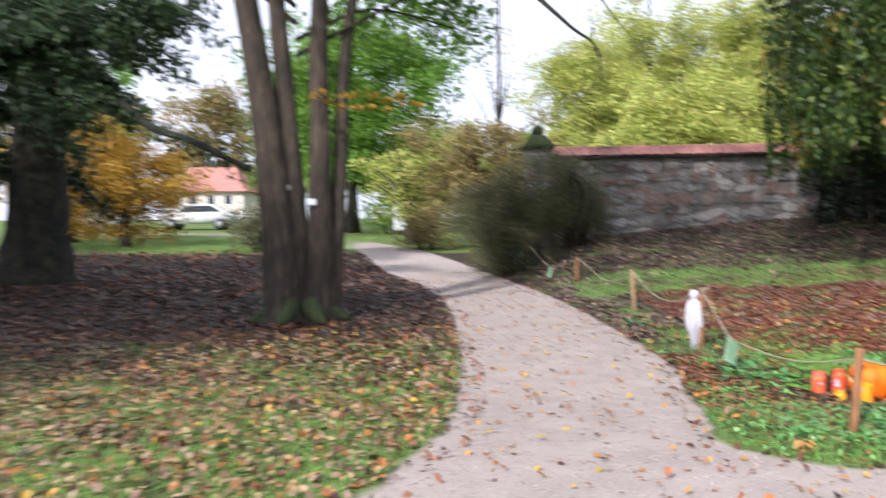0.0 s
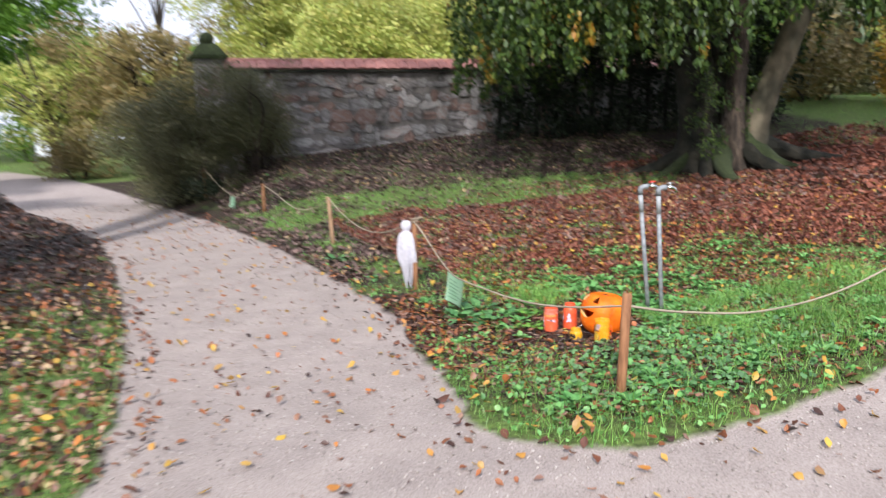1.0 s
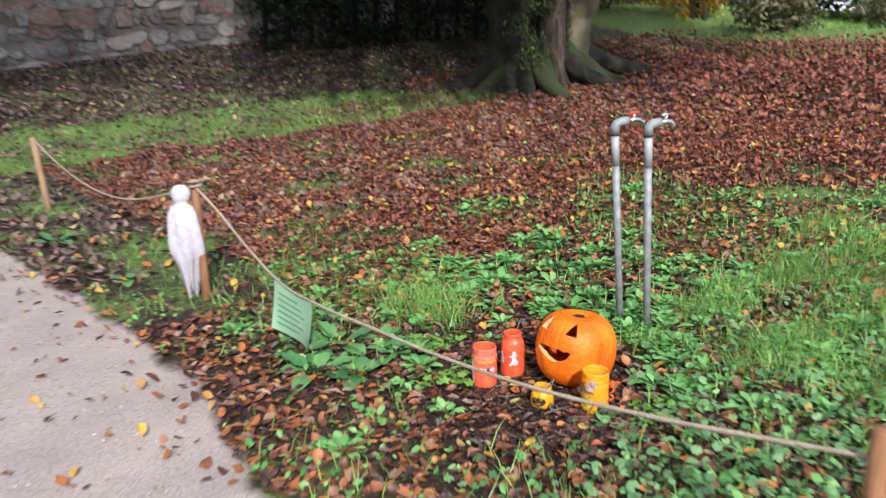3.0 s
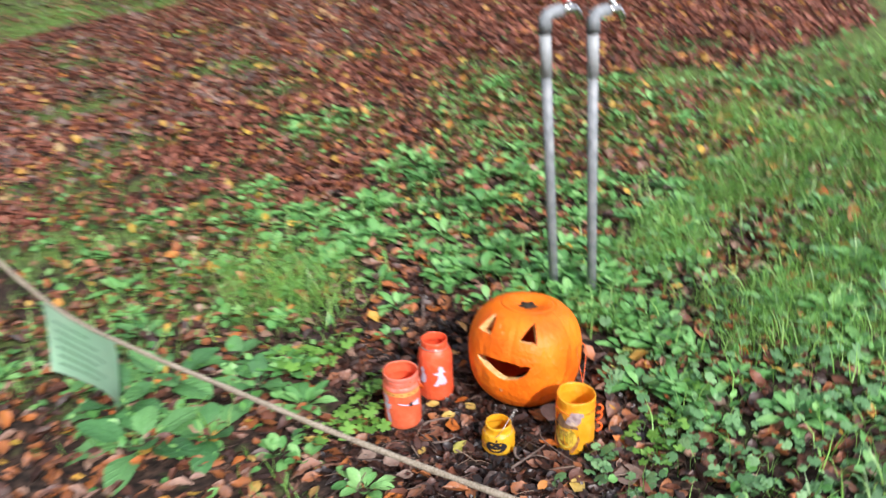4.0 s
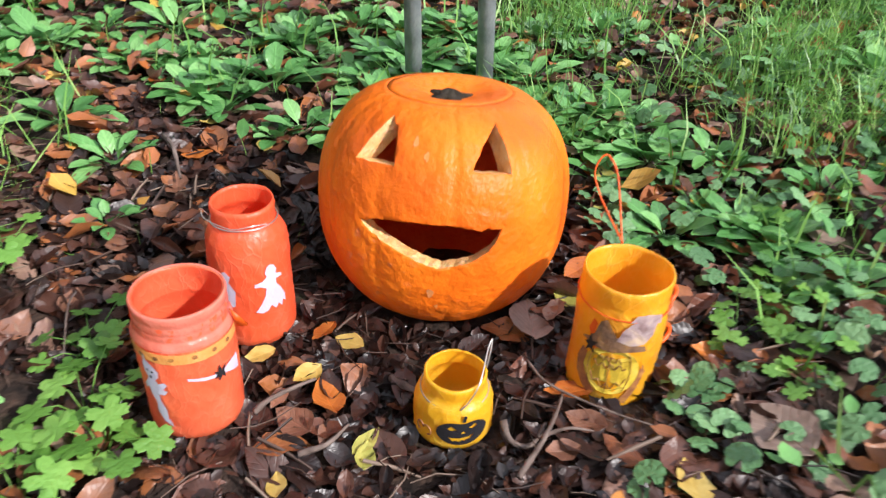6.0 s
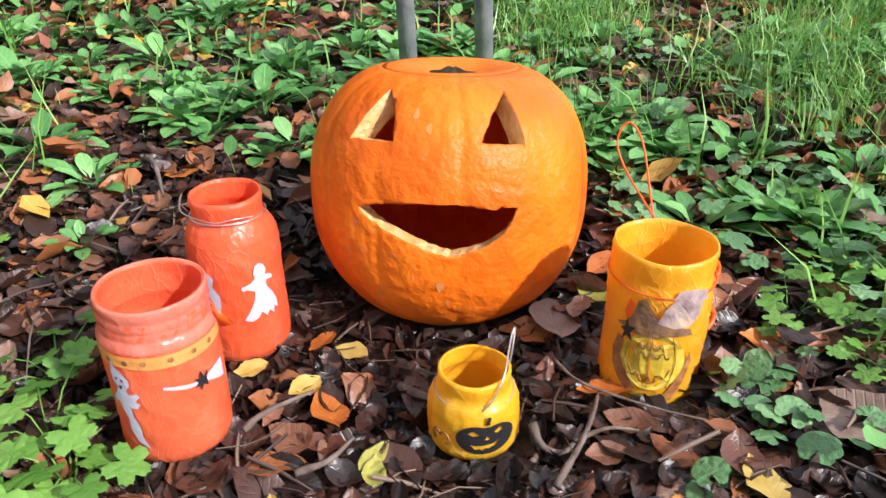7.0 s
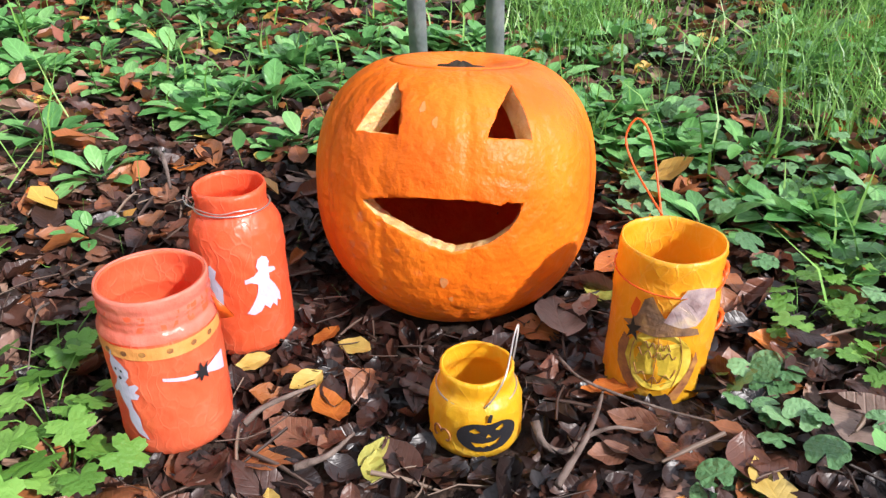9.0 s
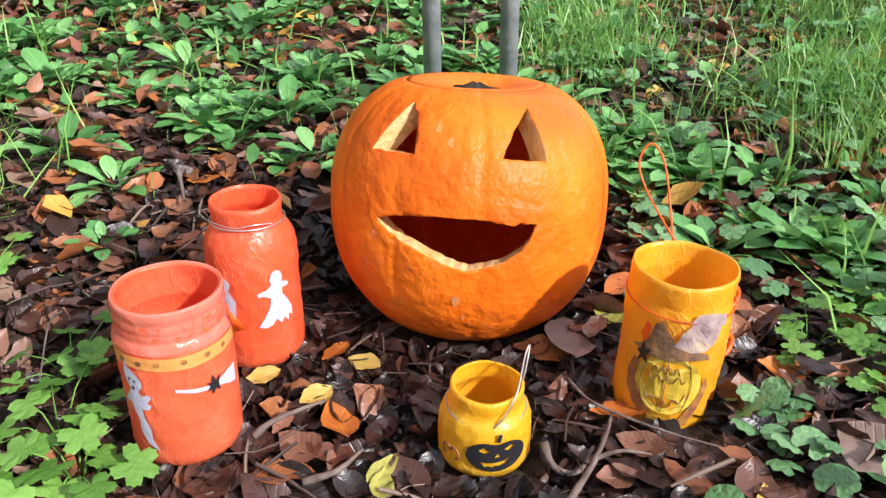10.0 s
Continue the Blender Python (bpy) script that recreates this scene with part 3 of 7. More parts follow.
def land(x, y):
    x, y = np.asarray(x, dtype=float), np.asarray(y, dtype=float)
    right = sm((x - 1.2) / 2.2)
    return (0.11 * sm((5.9 - y) / 2.2) + 0.10 * soft_plus(np.minimum(x, 16) - 2.9) + 0.8 * sm((y - 10.5) / 6.5) * right
            + 0.02 * np.maximum(0, np.minimum(y, 60) - 10) * (1 - right)
            - 0.035 * np.exp(-((x - 2.95) ** 2 + (y - 5.5) ** 2) / 0.36))


def height(x, y):
    return float(land(x, y))


def inside(poly, x, y):
    x, y = np.asarray(x, dtype=float), np.asarray(y, dtype=float)
    res = np.zeros(x.shape, dtype=bool)
    for (x0, y0), (x1, y1) in zip(poly, poly[1:] + poly[:1]):
        if y0 == y1:
            continue
        hit = ((y0 > y) != (y1 > y)) & (x < (x1 - x0) * (y - y0) / (y1 - y0) + x0)
        res ^= hit
    return res


def wavy(x, y, s=1.0):
    return (np.sin(1.7 * s * x + 2.3 * s * y) + np.sin(3.1 * s * x - 1.9 * s * y + 1.3) + np.sin(0.9 * s * x + 4.3 * s * y + 2.1)
            + np.sin(5.3 * s * x + 3.7 * s * y + 0.4)) / 4


PATH_EDGE_RIGHT = [(14, 4.9), (8, 4.3), (5.0, 3.95), (3.59, 3.83), (2.88, 3.75), (2.4, 3.73), (1.99, 3.73), (1.75, 3.95), (1.63, 4.12), (1.69, 4.53), (1.81, 5.03),
                   (1.9, 5.48), (1.95, 5.94), (2.1, 6.5), (2.1, 7.37), (2.09, 8.6), (2.0, 10.4), (1.86, 11.4), (1.62, 12.8), (1.06, 15.8), (0.17, 20.0), (-0.82, 24.2), (-3.0, 29.5), (-8, 35), (-20, 38)]
PATH_EDGE_LEFT = [(-20, 40.5), (-9, 37.5), (-4.1, 30.0), (-2.4, 22.0), (-1.25, 16.2), (-0.42, 14.0), (0.05, 11.8), (0.2, 10.0), (0.25, 7.4), (0.23, 6.35), (0.18, 5.1),
                  (0.1, 4.35), (-0.2, 3.43), (-0.9, 2.4), (-2.2, 1.2), (-5, 0.2), (-14, -0.6), (-14, -8), (14, -8)]
PATH_POLY = PATH_EDGE_RIGHT + PATH_EDGE_LEFT
PATCH_POLY = [(3.42, 6.15), (3.15, 6.2), (2.98, 5.98), (2.72, 5.92), (2.55, 5.7), (2.5, 5.45), (2.64, 5.24), (2.88, 5.06), (3.20, 5.08), (3.38, 5.26), (3.44, 5.4), (3.36, 5.75), (3.5, 6.0)]
LITTER_POLY = [(2.6, 9.2), (3.13, 8.26), (3.40, 7.55), (3.74, 7.12), (3.86, 6.72), (4.17, 6.60), (4.75, 6.80), (5.3, 7.0), (5.6, 6.7), (5.9, 5.6), (7.0, 5.0), (16, 6.5), (16, 11.5), (10.2, 11.2), (8, 10.6), (6.2, 11.0), (3.2, 11.9), (2.7, 10.6)]
STRIP_POLY = [(2.3, 11.6), (3.2, 12.0), (6.3, 11.1), (8.0, 10.7), (8.2, 11.4), (7.4, 12.3), (5.1, 13.1), (2.9, 13.4), (2.0, 13.2)]


def turf(x, y):
    """How green the ground is, 0 to 1."""
    x, y = np.asarray(x, dtype=float), np.asarray(y, dtype=float)
    w = wavy(x, y, 1.6)
    wx, wy = x + 0.16 * wavy(x, y, 2.1), y + 0.16 * wavy(y, x, 2.3)
    near = (x > 1.6) & (y > 3.6) & (y < 11.5)
    g = np.where(near, 0.85 + 0.2 * w, 0.0)
    g = np.where((x > 1.6) & (y >= 11.5), 0.28 + 0.3 * w, g)
    g = np.where((x > 1.6) & (x < 3.4) & (y > 7) & (y < 11.5), 0.5 + 0.6 * w, g)
    g = np.where((x > 1.6) & (y > 5.8) & (y < 11.5) & (x < 2.42 + 0.12 * w), 0.22 + 0.5 * w, g)
    g = np.where(inside(LITTER_POLY, wx, wy), np.where(x < 5.8, 0.26 + 0.55 * w, 0.14 + 0.35 * w), g)
    g = np.where(inside(STRIP_POLY, wx + 0.3 * w, wy + 0.25 * wavy(x, y, 3.1)), 0.72 + 0.35 * w, g)
    left = x <= 1.6
    g = np.where(left, np.clip(0.95 - 0.10 * np.maximum(0, y - 2.5) - 0.08 * np.maximum(0, -x - 0.5), 0.05, 1) + 0.4 * w, g)
    g = np.where(left & (y > 23), 1.0, g)
    g = np.where((x > 14.2) & (y > 6), 1.0, g)
    g = np.where((y > 19) & (x > 1.6), 1.0, g)
    g = np.where(y < -8, 1.0, g)
    return np.clip(np.where(inside(PATCH_POLY, wx, wy), 0.0, g), 0, 1)


def steps(*runs):
    out = []
    for a, b, d in runs:
        out += list(np.arange(a, b - d * 0.4, d))
    return np.array(out + [runs[-1][1]])


GX = steps((-700, -100, 100), (-100, -20, 10), (-20, -3, 1.0), (-3, -0.6, 0.12), (-0.6, 4.6, 0.055), (4.6, 9, 0.12), (9, 20, 0.6), (20, 100, 10), (100, 700, 100))
GY = steps((-700, -100, 100), (-100, -10, 10), (-10, 2.6, 0.5), (2.6, 9.0, 0.055), (9.0, 15, 0.12), (15, 32, 0.4), (32, 60, 2), (60, 100, 10), (100, 900, 100))
XX, YY = np.meshgrid(GX, GY)
ON_PATH = inside(PATH_POLY, XX + 0.03 * wavy(XX, YY, 4), YY + 0.03 * wavy(YY, XX, 5))
REL = 0.010 * wavy(XX, YY, 6) + 0.006 * wavy(YY, XX, 17)
ZZ = land(XX, YY) + np.where(ON_PATH, 0.004 * wavy(XX, YY, 9) - 0.012, REL)
SOFT = ON_PATH.astype(float)
for _ in range(2):
    pad = np.pad(SOFT, 1, mode="edge")
    SOFT = (pad[:-2, 1:-1] + pad[2:, 1:-1] + pad[1:-1, :-2] + pad[1:-1, 2:] + 2 * SOFT) / 6
GV = np.stack([XX, YY, ZZ], -1).reshape(-1, 3)
ids = np.arange(XX.size).reshape(XX.shape)
quads = np.stack([ids[:-1, :-1], ids[:-1, 1:], ids[1:, 1:], ids[1:, :-1]], -1).reshape(-1, 4)
on_quad = SOFT.ravel()[quads].mean(1) > 0.5
TURF = (turf(XX, YY) * (1 - 0.85 * np.exp(-(((XX - 3.2) / 1.5) ** 4 + ((YY - 5.4) / 1.6) ** 4)))).ravel()
for gname, sel, lab, cat in (("ground", ~on_quad, "leaf-strewn park ground with grass and bare soil", "ground"), ("gravel_path", on_quad, "pale compacted gravel path with scattered leaves", "path")):
    q = quads[sel]
    used, inv = np.unique(q, return_inverse=True)
    ob = fast(gname, GV[used], inv.reshape(q.shape), M_GROUND, smooth=True)
    for aname, vals in (("turf", TURF), ("gravel", SOFT.ravel())):
        at = ob.data.attributes.new(aname, "FLOAT", "POINT")
        at.data.foreach_set("value", vals[used].astype(np.float32))
    tagged(ob, lab, cat, kind="structure")


# ---- trees ----
def leafy(name, centres, radii, per, size, mat, parent, flat=0.7, droop=0.4, templates=None, seed=0):
    """Many small leaves in clumps about the given centres."""
    centres, radii = np.asarray(centres, dtype=float), np.asarray(radii, dtype=float)
    n = len(centres) * per
    idx = np.repeat(np.arange(len(centres)), per)
    d = rng.normal(size=(n, 3))
    d /= np.linalg.norm(d, axis=1)[:, None]
    rad = radii[idx] * rng.random(n) ** 0.45
    p = centres[idx] + d * rad[:, None] * np.array([1, 1, flat])
    m = turns(rng.random(n) * 6.283, rng.normal(droop, 0.5, n), rng.normal(0, 0.7, n))
    s = size * rng.uniform(0.6, 1.35, n)
    v, f, _ = spread(templates or TREE_LEAF, p, m, s)
    ob = fast(name, v, f, mat, parent)
    ob["kind"] = "stuff"
    return ob


def clumps(centre, extent, n, shell=0.5, seed=1, floor=-9):
    """Centres of leaf clumps in an uneven ellipsoid."""
    r = np.random.default_rng(seed)
    d = r.normal(size=(n, 3))
    d /= np.linalg.norm(d, axis=1)[:, None]
    bumpy = 1 + 0.28 * np.sin(d[:, 0] * 5 + seed) * np.cos(d[:, 1] * 4 - seed) + 0.18 * np.sin(d[:, 2] * 7 + 2 * seed)
    rad = (shell + (1 - shell) * r.random(n)) * bumpy
    p = np.array(centre) + d * rad[:, None] * np.array(extent)
    p[:, 2] = np.maximum(p[:, 2], floor)
    return p


def limbs(bm, start, targets, r0, seed=0, seg=6):
    r = random.Random(seed)
    s = Vector(start)
    for t in targets:
        t = Vector(t)
        mid = s.lerp(t, 0.5) + Vector((r.uniform(-0.3, 0.3), r.uniform(-0.3, 0.3), r.uniform(0.1, 0.5)))
        pts = smooth_path([s, mid, t], 5)
        add_tube(bm, pts, [r0 * (1 - 0.85 * i / (len(pts) - 1)) for i in range(len(pts))], seg, 0.15, seed)


def tree(name, label, base, h, trunk_r, centre, extent, n, per, size, leaf_mat, bark=None, rad=0.7, seed=1, shell=0.45, category="tree", lean=(0, 0), floor=0.5, droop=0.4, stems=1):
    x, y = base
    z = height(x, y) - 0.08
    root = empty(name, (0, 0, 0), label, category)
    bm = bmesh.new()
    cs = clumps(centre, extent, n, shell, seed, floor + z)
    r = random.Random(seed)
    for k in range(stems):
        ox, oy = (0, 0) if stems == 1 else (r.uniform(-0.4, 0.4), r.uniform(-0.4, 0.4))
        top = (x + lean[0] + ox * 3, y + lean[1] + oy * 3, z + h)
        pts = smooth_path([(x + ox, y + oy, z), (x + ox * 1.4 + lean[0] * 0.3, y + oy * 1.4 + lean[1] * 0.3, z + h * 0.45), top], 6)
        m = len(pts) - 1
        add_tube(bm, pts, [trunk_r * (1 + 0.5 * max(0, 1 - 5 * i / m)) * (1 - 0.75 * i / m) for i in range(m + 1)], 10, 0.12, seed + k)
        sub = cs[r.randrange(3)::max(3, n // 9)]
        for t in sub:
            s = pts[min(m, max(3, int(m * min(0.95, max(0.3, (t[2] - z) / h * 0.75)))))]
            limbs(bm, s, [t], trunk_r * 0.3, seed)
    part("trunk", bm, bark or M_BARK, root)
    leafy("crown", cs, np.full(len(cs), rad) * np.random.default_rng(seed).uniform(0.6, 1.3, len(cs)), per, size, leaf_mat, root, droop=droop)
    return root


def shrub(name, label, centre, extent, n, per, size, mat, seed=3, rad=0.35, stems=7, category="shrub"):
    x, y = centre
    z = height(x, y)
    root = empty(name, (0, 0, 0), label, category)
    cs = clumps((x, y, z + extent[2] * 0.95), extent, n, 0.35, seed, z + 0.12)
    bm = bmesh.new()
    r = random.Random(seed)
    for k in range(stems):
        t = cs[r.randrange(n)]
        b = (x + (t[0] - x) * 0.35 + r.uniform(-0.1, 0.1), y + (t[1] - y) * 0.35, height(x + (t[0] - x) * 0.35, y + (t[1] - y) * 0.35) - 0.05)
        limbs(bm, b, [t], 0.035, seed + k, 5)
    part("stem_thicket", bm, M_BARK, root)["kind"] = "stuff"
    leafy("foliage", cs, np.full(n, rad), per, size, mat, root, flat=0.9)
    return root


# ---- garden wall with pillar ----
WALL_A, WALL_B = Vector((2.40, 17.50)), Vector((13.5, 15.9))
WALL_DIR = (WALL_B - WALL_A).normalized()
WALL_N = Vector((WALL_DIR.y, -WALL_DIR.x))
WALL_LEN = (WALL_B - WALL_A).length
WALL_TOP, WALL_THICK = 2.62, 0.5
wall = empty("garden_wall", (WALL_A.x, WALL_A.y, 0), "old rubble stone garden wall with red tile coping", "wall", kind="structure")
wall.rotation_euler = (0, 0, math.atan2(WALL_DIR.y, WALL_DIR.x))
bm = bmesh.new()
box(bm, (0, 0.0, 0.2), (WALL_LEN, WALL_THICK, WALL_TOP))
part("core", bm, M_MORTAR, wall, smooth=False)
# bed below the tiles; its near-black colour paints the eave's shade
bm = bmesh.new()
box(bm, (0, -0.16, WALL_TOP + 0.002), (WALL_LEN, WALL_THICK + 0.16, WALL_TOP + 0.05), 0.01)
part("coping_bed", bm, M_DARKBARK, wall, "coping bed coloured dark for eave shade", smooth=False)


def stone_mesh(seed):
    r = random.Random(seed)
    bm = bmesh.new()
    n = r.choice((5, 6, 6, 7))
    ring = []
    for k in range(n):
        a = 2 * math.pi * k / n + r.uniform(-0.25, 0.25)
        q = (abs(math.cos(a)) ** 3.2 + abs(math.sin(a)) ** 3.2) ** (-1 / 3.2) * 0.52
        ring.append((q * math.cos(a) * r.uniform(0.9, 1.05), q * math.sin(a) * r.uniform(0.9, 1.05)))
    back = [bm.verts.new((x, 0.5, z)) for x, z in ring]
    mid = [bm.verts.new((x, -0.3 + r.uniform(-0.08, 0.08), z)) for x, z in ring]
    face = [bm.verts.new((x * 0.91, -0.5 + r.uniform(-0.12, 0.12), z * 0.9)) for x, z in ring]
    for k in range(n):
        m = (k + 1) % n
        bm.faces.new((back[k], mid[k], mid[m], back[m]))
        bm.faces.new((mid[k], face[k], face[m], mid[m]))
    bm.faces.new(face)
    bmesh.ops.recalc_face_normals(bm, faces=bm.faces[:])
    me = bpy.data.meshes.new("stone")
    me.materials.append(M_STONE)
    bm.to_mesh(me)
    bm.free()
    return me


STONES = [stone_mesh(k) for k in range(10)]
r_wall = random.Random(5)
zrow, nrow = 0.45, 0
while zrow < WALL_TOP - 0.05:
    hrow = r_wall.uniform(0.12, 0.27)
    xs, nrow = 0.02 - r_wall.uniform(0, 0.2), nrow + 1
    while xs < 8.4:
        ws = r_wall.choice((0.12, 0.17, 0.21, 0.26, 0.32, 0.44)) * r_wall.uniform(0.85, 1.15)
        hs = hrow * r_wall.uniform(0.6, 1.35)
        lift = 0.05 * math.sin(xs * 2.1 + nrow * 1.9) + r_wall.uniform(-0.02, 0.02)
        gx, gy = WALL_A.x + WALL_DIR.x * xs, WALL_A.y + WALL_DIR.y * xs
        split = ws < 0.3 and r_wall.random() < 0.35
        for part_k in range(2 if split else 1):
            hh = hs / 2 if split else hs
            zc = zrow + lift + hh / 2 + part_k * hh
            if zc + hh / 2 > height(gx, gy) - 0.05 and zc + hh / 2 < WALL_TOP + 0.02 and xs > 0:
                s = new("stone", STONES[r_wall.randrange(10)])
                s.parent = wall
                s.location = (xs + ws / 2, 0.055 - r_wall.uniform(0, 0.045), zc)
                s.scale = (ws * 1.06, 0.16, hh * 1.07)
                s.rotation_euler = (r_wall.uniform(-0.05, 0.05), r_wall.uniform(-0.2, 0.2), r_wall.uniform(-0.06, 0.06))
        xs += ws
    zrow += hrow

bm = bmesh.new()
pts = [(-0.115, 0.0), (-0.08, 0.02), (0, 0.03), (0.08, 0.02), (0.115, 0.0)]
front = [bm.verts.new((x, -0.21, z)) for x, z in pts]
back = [bm.verts.new((x * 0.97, 0.21, z)) for x, z in pts]
frontb = [bm.verts.new((x, -0.21, z - 0.018)) for x, z in pts]
for i in range(4):
    bm.faces.new((front[i], front[i + 1], back[i + 1], back[i]))
    bm.faces.new((frontb[i], frontb[i + 1], front[i + 1], front[i]))
tile_me = bpy.data.meshes.new("tile")
tile_me.materials.append(M_TILE)
bm.to_mesh(tile_me)
bm.free()
for side in (0, 1):
    for k in range(int(WALL_LEN / 0.225)):
        t = new("tile", tile_me)
        t.parent = wall
        t.location = (0.1 + k * 0.225, WALL_THICK / 2 + (-0.22 if side == 0 else 0.22), WALL_TOP + 0.155 + r_wall.uniform(-0.006, 0.006))
        t.rotation_euler = (radians(25) if side == 0 else radians(-25), r_wall.uniform(-0.03, 0.03), 0 if side == 0 else 0)
bm = bmesh.new()
add_tube(bm, [(0, WALL_THICK / 2, WALL_TOP + 0.25), (WALL_LEN, WALL_THICK / 2, WALL_TOP + 0.25)], [0.06, 0.06], 8)
part("ridge", bm, M_TILE, wall)

PX, PY = 2.13, 17.58
pillar = empty("wall_pillar", (PX, PY, 0), "square stone gate pillar with mossy pyramid cap", "pillar", kind="structure")
bm = bmesh.new()
box(bm, (-0.26, -0.26, 0), (0.26, 0.26, 2.86), 0.02)
part("shaft", bm, M_MORTAR, pillar, smooth=False)
zp = 0.4
while zp < 2.8:
    hp = r_wall.uniform(0.16, 0.26)
    for sx in (-0.13, 0.14):
        s = new("stone", STONES[r_wall.randrange(6)])
        s.parent = pillar
        s.location = (sx + r_wall.uniform(-0.03, 0.03), -0.24, zp + hp / 2)
        s.scale = (0.25, 0.12, hp - 0.015)
    zp += hp
bm = bmesh.new()
box(bm, (-0.36, -0.36, 2.86), (0.36, 0.36, 2.95), 0.02)
vs = [bm.verts.new((sx * 0.33, sy * 0.33, 2.95)) for sx, sy in ((-1, -1), (1, -1), (1, 1), (-1, 1))]
vm = [bm.verts.new((sx * 0.17, sy * 0.17, 3.17)) for sx, sy in ((-1, -1), (1, -1), (1, 1), (-1, 1))]
top = bm.verts.new((0, 0, 3.20))
for i in range(4):
    bm.faces.new((vs[i], vs[(i + 1) % 4], vm[(i + 1) % 4], vm[i]))
    bm.faces.new((vm[i], vm[(i + 1) % 4], top))
bmesh.ops.create_icosphere(bm, subdivisions=2, radius=0.15, matrix=Matrix.Translation((0, 0, 3.27)))
part("cap", bm, M_MOSS, pillar, "moss-grown cap stone", smooth=False)

# ---- trees and shrubs ----
# copper-barked old beech on the bank
BX, BY = 9.42, 11.05
BZ = height(BX, BY)
beech = empty("beech_tree", (0, 0, 0), "huge old beech with fused stems and weeping branches", "tree")
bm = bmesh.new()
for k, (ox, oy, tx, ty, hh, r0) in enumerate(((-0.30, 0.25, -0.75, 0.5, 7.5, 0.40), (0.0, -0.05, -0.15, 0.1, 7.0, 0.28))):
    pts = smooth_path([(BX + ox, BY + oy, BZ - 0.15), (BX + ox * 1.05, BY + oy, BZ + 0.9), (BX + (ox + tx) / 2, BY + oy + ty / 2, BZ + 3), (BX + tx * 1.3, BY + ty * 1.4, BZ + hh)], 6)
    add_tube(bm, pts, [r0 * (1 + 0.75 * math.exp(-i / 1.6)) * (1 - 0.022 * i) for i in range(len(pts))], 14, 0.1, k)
# ivy-dark stem; the crown's shade is part of this colour
part("trunk", bm, M_DARKBARK, beech, "ivy-grown stem with crown shade in its dark colour")
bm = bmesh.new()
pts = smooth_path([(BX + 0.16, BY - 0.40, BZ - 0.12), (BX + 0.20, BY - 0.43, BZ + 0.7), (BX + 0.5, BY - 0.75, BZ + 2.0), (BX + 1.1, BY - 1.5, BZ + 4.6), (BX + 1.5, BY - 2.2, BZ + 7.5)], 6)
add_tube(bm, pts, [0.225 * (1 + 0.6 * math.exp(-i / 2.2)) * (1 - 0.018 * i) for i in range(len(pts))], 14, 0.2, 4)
# paler bark than the other stems, partly standing in for sun on it
part("trunk", bm, M_BEECHBARK, beech, "smooth tan stem with sunlight in its pale colour")
bm = bmesh.new()
pts = smooth_path([(BX - 0.22, BY - 0.38, BZ - 0.12), (BX - 0.2, BY - 0.36, BZ + 0.9), (BX - 0.2, BY - 0.42, BZ + 2.4), (BX - 0.5, BY - 0.5, BZ + 7)], 6)
add_tube(bm, pts, [0.18 * (1 + 0.9 * math.exp(-i / 1.8)) * (1 - 0.018 * i) for i in range(len(pts))], 12, 0.12, 5)
part("trunk", bm, M_BARK, beech, "grey furrowed stem")
for k in range(9):
    a = math.pi * (0.62 + 1.25 * k / 8) + (0.1 if k % 2 else -0.06)
    ln = 0.9 + 1.1 * ((k * 37) % 10) / 10
    bm = bmesh.new()
    p = []
    for i in range(7):
        s = i / 6
        rx, ry = BX + math.cos(a + 0.25 * s) * (0.30 + ln * s), BY + math.sin(a + 0.25 * s) * (0.30 + ln * s)
        p.append((rx, ry, height(rx, ry) + 0.46 * (1 - s) ** 2.6 + 0.03 * math.sin(5 * s + k) * (1 - s) + 0.02 - 0.06 * s))
    add_tube(bm, p, [(0.22 - 0.03 * (k % 3)) * (1 - 0.84 * i / 6) for i in range(7)], 9, 0.4, k)
    part("root", bm, M_DARKBARK if k % 2 else M_MOSS, beech)
bm = bmesh.new()
r_b = random.Random(8)
for k in range(22):
    a = 2 * math.pi * k / 22
    rr = r_b.uniform(3.5, 5.6)
    limbs(bm, (BX - 0.2, BY, BZ + r_b.uniform(3.2, 6.5)), [(BX + math.cos(a) * rr, BY + math.sin(a) * rr, BZ + r_b.uniform(3.4, 6.0))], 0.11, k)
part("branchwork", bm, M_DARKBARK, beech)["kind"] = "stuff"
r_n = np.random.default_rng(21)
strands, srad = [], []
for k in range(430):
    a = r_n.uniform(0, 2 * math.pi)
    rr = r_n.uniform(2.0, 4.6) if k % 3 else r_n.uniform(4.1, 5.0)
    if math.cos(a) < -0.4:
        rr *= 0.9
    x0, y0 = BX + math.cos(a) * rr, BY + math.sin(a) * rr
    front = math.cos(a - 2.9)
    z1 = BZ + 3.2 + r_n.uniform(0, 3.2)
    z0 = BZ + (1.15 if front > 0.1 else 1.9) + abs(r_n.normal(0, 0.55)) + 0.25 * max(0, 4.2 - rr)
    if math.cos(a + 1.0) > 0.25:
        z0 += 0.2
    z = z1
    while z > z0:
        strands.append((x0 + 0.12 * math.sin(z * 1.7 + k), y0 + 0.12 * math.cos(z * 1.3 + k), z))
        srad.append(0.07 + 0.16 * (z - z0) / (z1 - z0 + 0.1))
        z -= 0.16
strands, srad = np.array(strands), np.array(srad)
gold = np.sin(strands[:, 0] * 3.1) * np.sin(strands[:, 1] * 2.7 + 1) * np.sin(strands[:, 2] * 2.3 + strands[:, 0]) > 0.66
leafy("hanging_leaves", strands[~gold], srad[~gold], 8, 0.10, F_BEECH, beech, flat=1.2, droop=1.1)
